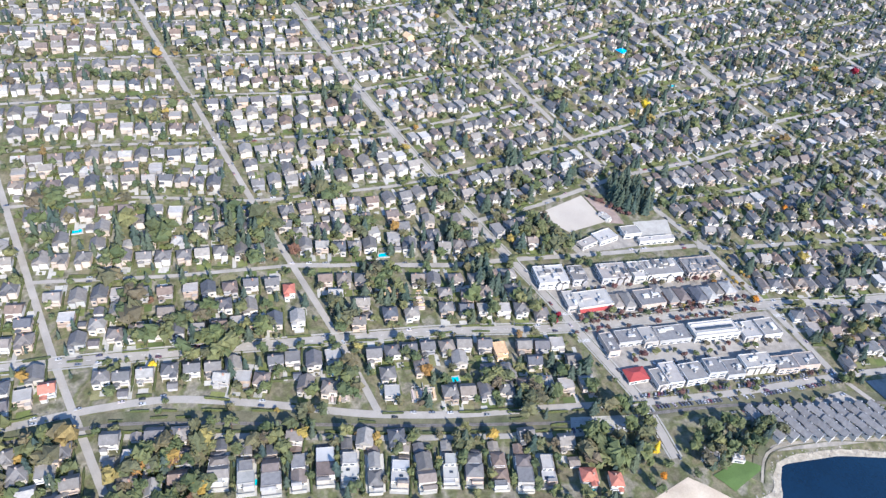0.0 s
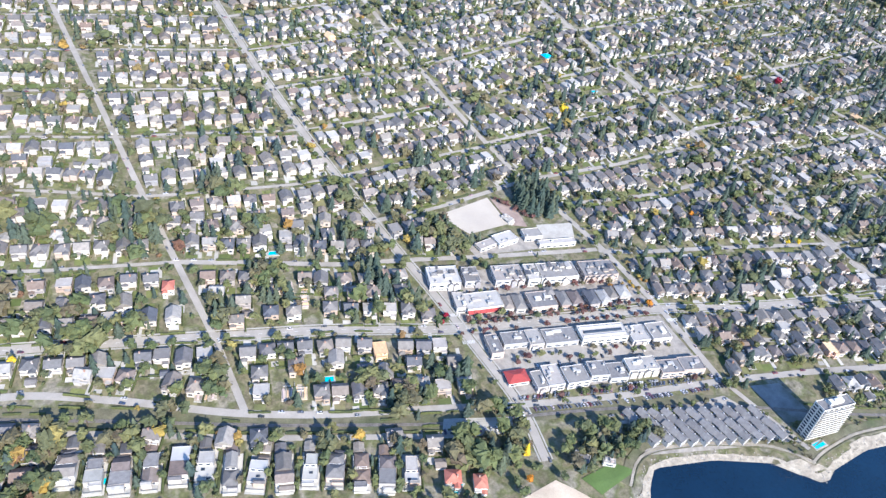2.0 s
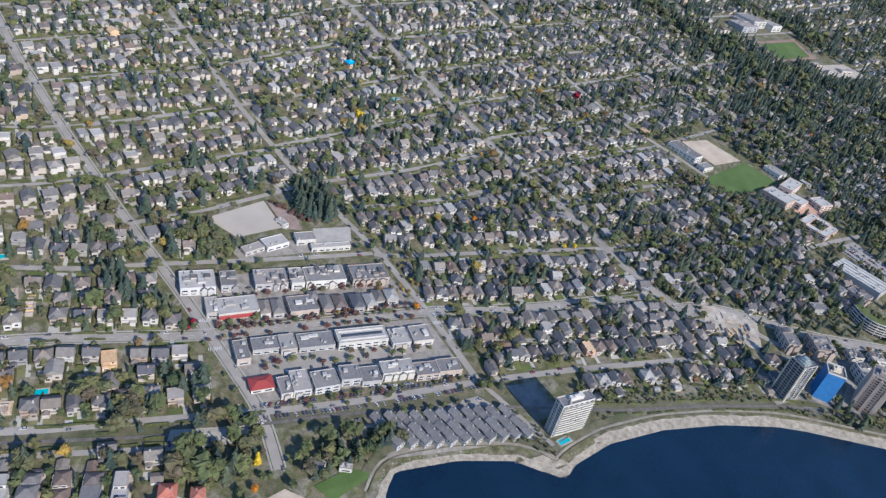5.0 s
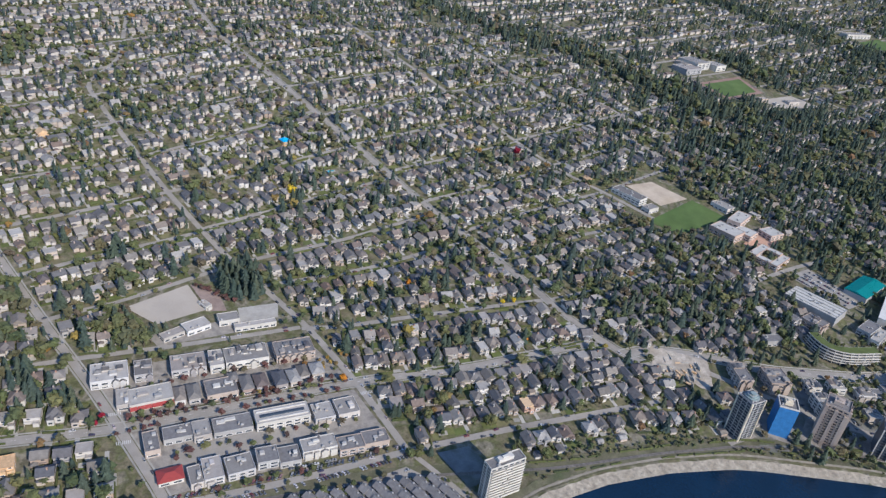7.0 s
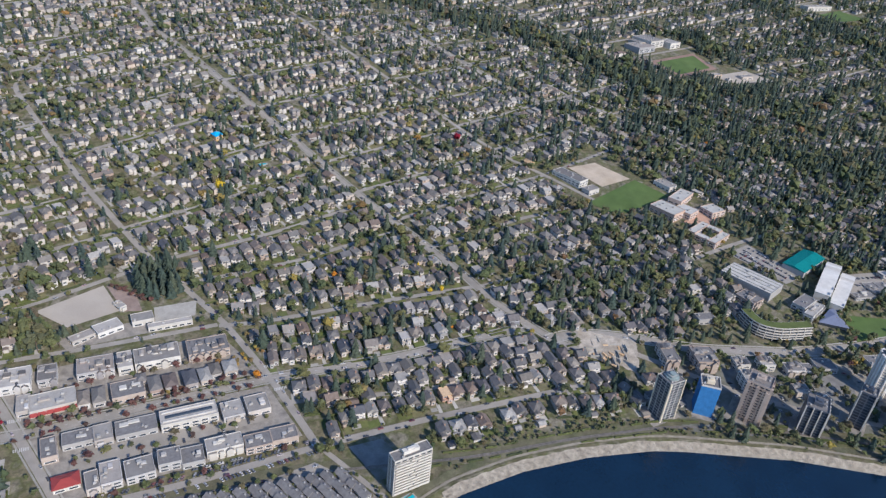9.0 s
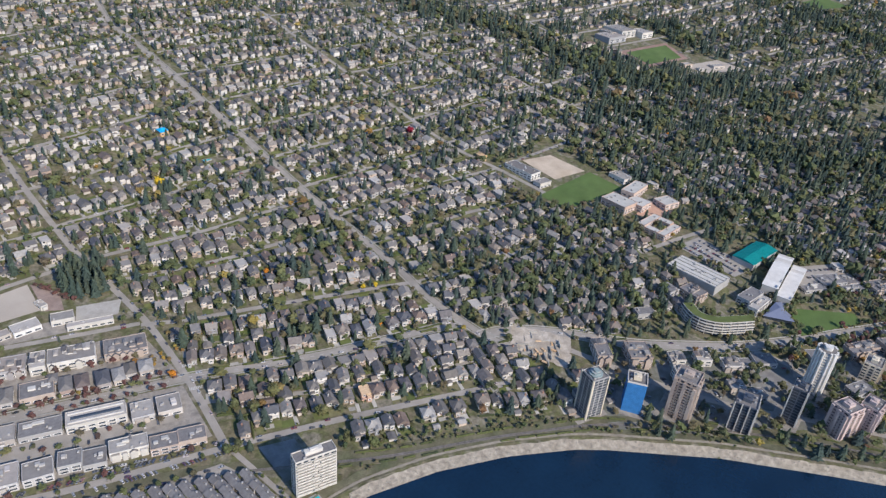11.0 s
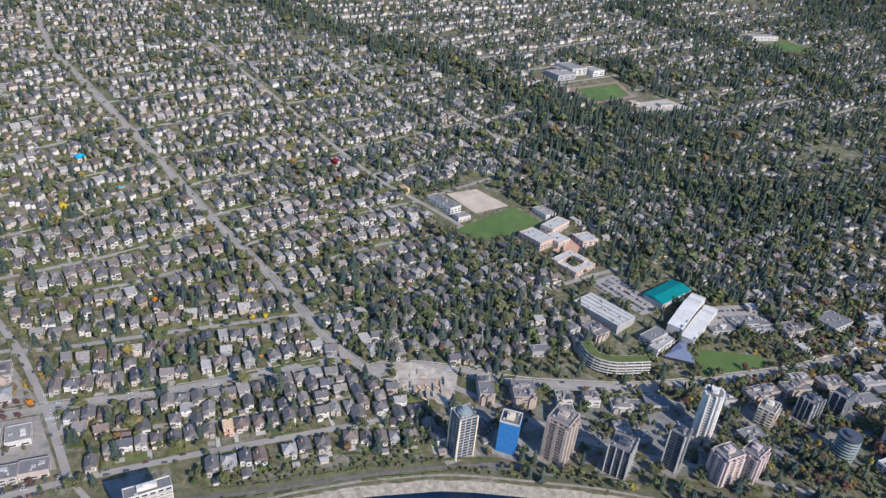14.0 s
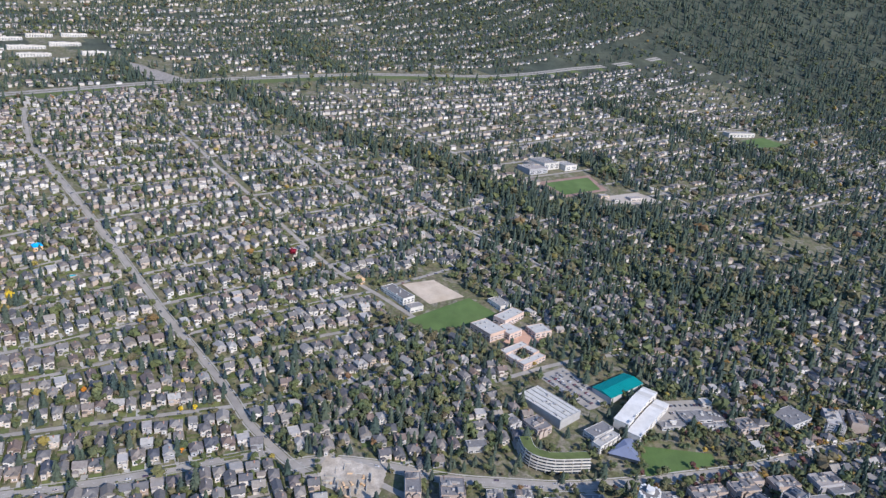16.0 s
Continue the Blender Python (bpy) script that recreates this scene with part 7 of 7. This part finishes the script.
# long white terraces above the highway
for x, y, L in ((596, 1238, 70), (728, 1234, 62), (600, 1310, 80), (690, 1330, 70), (740, 1421, 60), (660, 1425, 60), (580, 1400, 70), (520, 1300, 60), (500, 1230, 60), (640, 1180, 40)):
    low_building("white_apartment", x, y, L, 13, -4, 8)


# ---- waterfront villas ----
def villa(i, x, y, yaw):
    """A deep stepped house: two or three flat-roofed boxes, a terrace and wide panes towards the sea."""
    r = random.Random(900 + i)
    w, d = r.uniform(9.0, 12.4), r.uniform(14, 22)
    wall = r.choice((M_WHITE, M_WALL, M_WALL, M_WALL, M_GREYC, M_SCHOOLBRICK, M_SHOP))
    label = "deep modern waterfront house with stepped flat roofs" if i % 2 else "waterfront house with grey shingle roofs and wide panes"
    e = thing("villa", pose(x, y, gz(x, y), 0, 0, yaw), label, "house", "houses along the beach")
    d2 = d * r.uniform(0.42, 0.62)
    sx = r.choice((-1, 1))
    a0, a1 = sorted((sx * w / 2, -sx * w * r.uniform(0.1, 0.3)))
    boxes = [(-w / 2, -d / 2, w / 2, d / 2 - d2, r.choice((3.2, 3.4, 5.6))), (-w / 2 + r.uniform(0, 1.5), d / 2 - d2 + 0.01, w / 2 - r.uniform(0, 1.5), d / 2, r.choice((5.4, 6.2))),
             (a0, -d / 2 - r.uniform(1.5, 4), a1, -d / 2 - 0.01, r.choice((2.9, 5.2))), (a0 + 0.4, d / 2 + 0.01, a1 - 0.4, d / 2 + r.uniform(2.5, 6), 2.8)]
    for x0, y0, x1, y1, h in boxes:
        g = Geo()
        g.box(x0, y0, -4, x1, y1, h)
        piece("wall", g.mesh("wall", [wall]), e)
        g = Geo()
        rk = r.choice(("flat", "hip", "gable", "flat")) if i % 2 else r.choice(("hip", "gable", "hip", "flat"))
        roof_solid(g, rk, x0, y0, x1, y1, h + 0.02, 0.28 * min(x1 - x0, y1 - y0), 0.35)
        piece("roof", g.mesh("roof", [r.choice((M_FLATROOF, M_GREYC, M_TOWNROOF, M_ROOF, M_CONCRETE)) if rk == "flat" else M_ROOF]), e)
    g = Geo()
    g.box(-w / 2, -d / 2 - 4.5, -4, w / 2, -d / 2 - 0.01, 0.5).box(-w / 2, -d / 2 - 4.5, 0.5, w / 2, -d / 2 - 4.35, 1.4)
    piece("terrace", g.mesh("terrace", [M_CONCRETE]), e)
    for yy, z in ((-d / 2, 0.7), (d / 2 - d2, 3.9)):
        for k in (-1, 1):
            piece("window", WINDOW, e, pose(k * w * 0.2 - (0.6 if z > 3 else 0), yy, z, 0, 0, 0) @ Matrix.Diagonal((w * 0.3, 1, 2.0, 1)))
    for k in range(2):
        piece("window", WINDOW, e, pose(-w / 2, d / 2 - d2 * (0.3 + 0.4 * k), 3.9, 0, 0, -90) @ Matrix.Diagonal((2.4, 1, 1.5, 1)))
    g = Geo()
    sx, sy = r.uniform(-2, 1), r.uniform(-d / 2 + 2, -1)
    g.box(sx - 1.2, sy - 0.8, 3.4, sx + 1.2, sy + 0.8, 3.85)
    piece("skylight", g.mesh("skylight", [M_GLASS]), e)
    return e


for i, v in enumerate(VILLAS):
    villa(i, *v)


# ---- pools, cars, building sites, special houses ----
def pool(x, y, ang, L=9.0, W=4.5):
    e = thing("swimming_pool", pose(x, y, gz(x, y) + 0.35, 0, 0, ang), "turquoise garden swimming pool with a pale paved rim", "swimming pool", "garden pools")
    g = Geo()
    for a in ((-L / 2 - 1, -W / 2 - 1, L / 2 + 1, -W / 2), (-L / 2 - 1, W / 2, L / 2 + 1, W / 2 + 1), (-L / 2 - 1, -W / 2, -L / 2, W / 2), (L / 2, -W / 2, L / 2 + 1, W / 2)):
        g.box(a[0], a[1], -1.5, a[2], a[3], 0.15)
    piece("paving", g.mesh("paving", [M_CONCRETE]), e)
    g = Geo()
    g.box(-L / 2 + 0.01, -W / 2 + 0.01, -1.2, L / 2 - 0.01, W / 2 - 0.01, 0.02)
    piece("water_surface", g.mesh("water_surface", [M_POOL]), e, label="clear turquoise water")


for x, y, a in ((-159, 116, -20), (-187, 70, -20), (-115, 26, -20), (-78, -90, 30), (-315, 283, -10), (-273, 20, -25), (183, -193, -6), (-100, 160, -18), (360, 262, 0)):
    pool(x, y, a, 11 if x == 183 else 8.5)

_g = Geo()
_g.add([(-2.2, -0.85, 0.35), (2.2, -0.85, 0.35), (2.2, 0.85, 0.35), (-2.2, 0.85, 0.35), (-2.2, -0.85, 0.8), (2.15, -0.85, 0.75), (2.15, 0.85, 0.75), (-2.2, 0.85, 0.8), (-2.1, -0.8, 0.92), (0.9, -0.8, 0.95), (0.9, 0.8, 0.95), (-2.1, 0.8, 0.92)],
       [(3, 2, 1, 0), (0, 1, 5, 4), (1, 2, 6, 5), (2, 3, 7, 6), (3, 0, 4, 7), (4, 5, 9, 8), (6, 7, 11, 10), (5, 6, 10, 9), (7, 4, 8, 11), (8, 9, 10, 11)])
_g.add([(-1.35, -0.62, 1.42), (0.1, -0.62, 1.45), (0.1, 0.62, 1.45), (-1.35, 0.62, 1.42), (-1.35, -0.62, 1.47), (0.1, -0.62, 1.5), (0.1, 0.62, 1.5), (-1.35, 0.62, 1.47)], [(4, 5, 6, 7), (0, 1, 5, 4), (1, 2, 6, 5), (2, 3, 7, 6), (3, 0, 4, 7)])
CAR_BODY = _g.mesh("body", [M_CAR])
_g = Geo()
_g.add([(-2.0, -0.76, 0.93), (0.85, -0.76, 0.95), (0.85, 0.76, 0.95), (-2.0, 0.76, 0.93), (-1.38, -0.61, 1.43), (0.12, -0.61, 1.45), (0.12, 0.61, 1.45), (-1.38, 0.61, 1.43)], [(0, 1, 5, 4), (1, 2, 6, 5), (2, 3, 7, 6), (3, 0, 4, 7)])
CAR_GLASS = _g.mesh("windows", [M_GLASS])
_g = Geo()
_g.prism([(0.33 * math.cos(i * math.pi / 5), 0.33 * math.sin(i * math.pi / 5)) for i in range(10)], -0.11, 0.11)
CAR_WHEEL = _g.mesh("wheel", [M_TYRE])


def car(x, y, yaw, lift=0.5):
    e = thing("car", pose(x, y, gz(x, y) + lift, 0, 0, yaw), "small parked car with dark glass on asphalt", "car", "parked cars")
    piece("body", CAR_BODY, e)
    piece("windows", CAR_GLASS, e)
    for sx in (-1.35, 1.35):
        for sy in (-0.8, 0.8):
            piece("wheel", CAR_WHEEL, e, pose(sx, sy, 0.33, 90, 0, 0))


crn = random.Random(77)
for (x0, y0), (x1, y1), n, a in (((-64, -50), (-18, -70), 12, 70), ((70, -108), (150, -138), 16, 70), ((30, -34), (140, -66), 12, 70), ((690, -242), (706, -200), 8, 0), ((52, -96), (155, -131), 11, 160), ((742, -318), (790, -345), 8, 55)):
    for i in range(n):
        if crn.random() < 0.85:
            u = (i + 0.5) / n
            car(x0 + (x1 - x0) * u, y0 + (y1 - y0) * u, a + crn.choice((0, 180)))

# the sunken building site by the main road
site = thing("building_site", pose(432, -193, gz(432, -193)), "building site of bare concrete walls and stacked timber", "building site")
for i in range(26):
    u, v = crn.uniform(-18, 18), crn.uniform(-22, 18)
    g = Geo()
    L = crn.uniform(3, 10)
    g.box(-L / 2, -0.3, -2, L / 2, 0.3, crn.uniform(1.2, 3.4))
    piece("foundation_wall", g.mesh("foundation_wall", [M_CONCRETE]), site, pose(u, v, 0, 0, 0, crn.choice((-40, 50))))
for i in range(14):
    g = Geo()
    g.box(-2.5, -0.9, 0.1, 2.5, 0.9, crn.uniform(0.6, 1.2), taper=0.12)
    piece("timber_stack", g.mesh("timber_stack", [M_WOOD]), site, pose(crn.uniform(-18, 16), crn.uniform(-20, 16), 0.4, 0, 0, crn.uniform(0, 180)))

# houses that stand out
house_object(3, 345, 341, 0, "house under repair with a bright blue roof tarpaulin", M_BLUETARP, M_WOOD)
house_object(6, -69, 31, -20, "house frame of raw timber under construction", M_WOOD, M_WOOD)
house_object(1, -365, 142, -14, "large villa with a red tiled roof", M_TILE, M_WALL)
house_object(9, -64, -96, -30, "villa with a red tiled roof by the beach", M_TILE, M_WALL)
house_object(5, -78, -84, -30, "villa with a red tiled roof by the beach", M_TILE, M_WALL)
house_object(2, 274, -139, -22, "tan stucco house with a timber deck", M_WOOD, M_TERRACE)
house_object(7, -188, 154, -20, "house with a dark red shingle roof", M_TILE, M_WALL)
house_object(8, 649, 80, -8, "house frame of raw timber under construction", M_WOOD, M_WOOD)


def building_lot(x, y, ang, L, W, label, planks=6):
    """A levelled lot with footings and stacks of timber."""
    e = thing("building_site", pose(x, y, gz(x, y), 0, 0, ang), label, "building site", "building lots")
    g = Geo()
    for i in range(5):
        u0, u1 = -L / 2 + i * L / 5, -L / 2 + (i + 1) * L / 5
        g.box(u0, -W / 2 + crn.uniform(0, 2), -2.5, u1, W / 2 - crn.uniform(0, 2), 0.5 + crn.uniform(-0.15, 0.35))
    piece("soil", g.mesh("soil", [M_DIRT]), e, label="bare levelled soil")
    for i in range(8):
        g = Geo()
        w = crn.uniform(2.5, 0.7 * W)
        g.box(-w / 2, -0.15, 0, w / 2, 0.15, crn.uniform(1.0, 2.4))
        piece("footing", g.mesh("footing", [M_CONCRETE]), e, pose(crn.uniform(-0.35, 0.35) * L, crn.uniform(-0.35, 0.35) * W, 0, 0, 0, crn.choice((0, 90))))
    for i in range(planks):
        g = Geo()
        g.box(-W * 0.3, -0.8, 0.3, W * 0.3, 0.8, crn.uniform(0.7, 1.3), taper=0.12)
        piece("timber_stack", g.mesh("timber_stack", [M_WOOD if i % 2 else M_PINK]), e, pose((i + 0.5) / planks * L - L / 2, crn.uniform(-1, 1), 0.4, 0, 0, 90 + crn.uniform(-4, 4)))


building_lot(-112, 122, -18, 24, 15, "terraced building lot with rows of formwork", 9)
building_lot(-97, 104, 68, 22, 8, "narrow ramp lot with dark formwork ribs", 8)
building_lot(-141, 26, -24, 18, 16, "cleared house lot with footings and timber")
building_lot(-196, 50, -24, 15, 8, "pale stripped garden lot beside a house", 3)
house_object(4, 100, 460, 0, "house frame of raw timber under construction", M_WOOD, M_WOOD)


# ---- cars along the streets and boulders on the beach, past counting ----
CB, CG = Stuff(), Stuff()


def mesh_arrays(me):
    V = np.array([v.co for v in me.vertices])
    F = [(p.vertices[0], p.vertices[i], p.vertices[i + 1]) for p in me.polygons for i in range(1, len(p.vertices) - 1)]
    return V, np.array(F)


_cb, _cg = mesh_arrays(CAR_BODY), mesh_arrays(CAR_GLASS)
_cb[0][:, 2] -= 0.25
_cg[0][:, 2] -= 0.25
for line, half, rate in [(l, 2.0, 0.42) for l in AVENUES] + [(ST25, 2.4, 0.5), (ST24, 2.2, 0.5), (ST26, 1.8, 0.3), (ST22, 2.2, 0.3), (MARINE, 3.0, 0.45), (MARINE_EAST, 2.6, 0.3), (BELLEVUE, 2.0, 0.5)]:
    q = resample(line, 13)
    for a, b in zip(q[:-1], q[1:]):
        for sd in (-1, 1):
            if crn.random() < rate * 0.6 and a[1] < 700:
                t = (b - a) / np.hypot(*(b - a))
                p = a + np.array([-t[1], t[0]]) * half * sd
                yaw, tone, z = math.atan2(t[1], t[0]) + (math.pi if sd > 0 else 0), crn.random(), gz(*p) + 0.33
                CB.put(*_cb, p[0], p[1], z, yaw, 1, tone)
                CG.put(*_cg, p[0], p[1], z, yaw, 1, tone)
for x0, y0, x1, y1, n, a in ((18, 0, 150, -46, 30, 70), (24, 66, 160, 16, 22, 160), (60, -70, 160, -108, 24, -20), (689, -256, 690, -194, 22, 0), (697, -256, 699, -196, 22, 0), (706, -258, 709, -198, 22, 0), (713, -262, 718, -200, 22, 0), (742, -318, 792, -352, 18, 60), (756, -300, 806, -330, 18, 60), (748, -308, 800, -342, 18, 60)):
    for i in range(n):
        x, y = x0 + (x1 - x0) * (i + 0.5) / n, y0 + (y1 - y0) * (i + 0.5) / n
        if crn.random() < 0.7 and not on_building(x, y, 2.2):
            tone, z, yaw = crn.random(), gz(x, y) + 0.46, radians(a)
            CB.put(*_cb, x, y, z, yaw, 1, tone)
            CG.put(*_cg, x, y, z, yaw, 1, tone)
for off, yw in ((5.6, 60), (-4.8, 110)):
    q = resample(BELLEVUE[8:11], 2.7)
    for p, d in zip(q, np.gradient(q, axis=0)):
        if crn.random() < 0.72:
            t = d / np.hypot(*d)
            x, y = p + np.array([-t[1], t[0]]) * off
            yaw, tone, z = math.atan2(t[1], t[0]) + radians(yw), crn.random(), gz(x, y) + 0.25
            if not on_building(x, y, 1.0):
                CB.put(*_cb, x, y, z, yaw, 1, tone)
                CG.put(*_cg, x, y, z, yaw, 1, tone)
for _ in range(420):
    x, y = crn.uniform(430, 800), crn.uniform(-520, -240)
    t = np.interp(x, [430, 500, 560, 640, 740, 840], [-262, -325, -372, -420, -470, -505])
    if abs(y - t) < 38 and not on_building(x, y, 2.4):
        yaw, tone, z = radians(crn.choice((-40, 50)) + crn.uniform(-5, 5)), crn.random(), gz(x, y) + 0.2
        CB.put(*_cb, x, y, z, yaw, 1, tone)
        CG.put(*_cg, x, y, z, yaw, 1, tone)
street_cars = thing("street_cars", pose(0, 0, 0), "cars of mixed colours parked along the streets", "cars", kind="stuff")
for nm, st, mt in (("body", CB, M_CAR), ("windows", CG, M_GLASS)):
    tagged(piece(nm, st.mesh(nm, mt), street_cars), kind="stuff")
ROCKS = Stuff()
_shq = resample(list(zip(SHORE_X[2:-2], SHORE_Y[2:-2])), 2.0)
_shn = np.gradient(_shq, axis=0)
for p, d in zip(_shq, _shn):
    if -120 < p[0] < 900:
        t = d / np.hypot(*d)
        for _ in range(2):
            o = crn.uniform(0.3, 7.5)
            x, y = p + np.array([-t[1], t[0]]) * o + crn.uniform(-1, 1)
            s = crn.uniform(0.3, 0.8)
            ROCKS.put(ICO_V, ICO_F, x, y, max(0.0, gz(x, y)) + 0.12, crn.uniform(0, 6), s, crn.random(), s * 0.6)
tagged(new("boulders", ROCKS.mesh("boulders", M_BOULDER)), "pale boulders scattered over the stone beach", "boulders", kind="stuff")
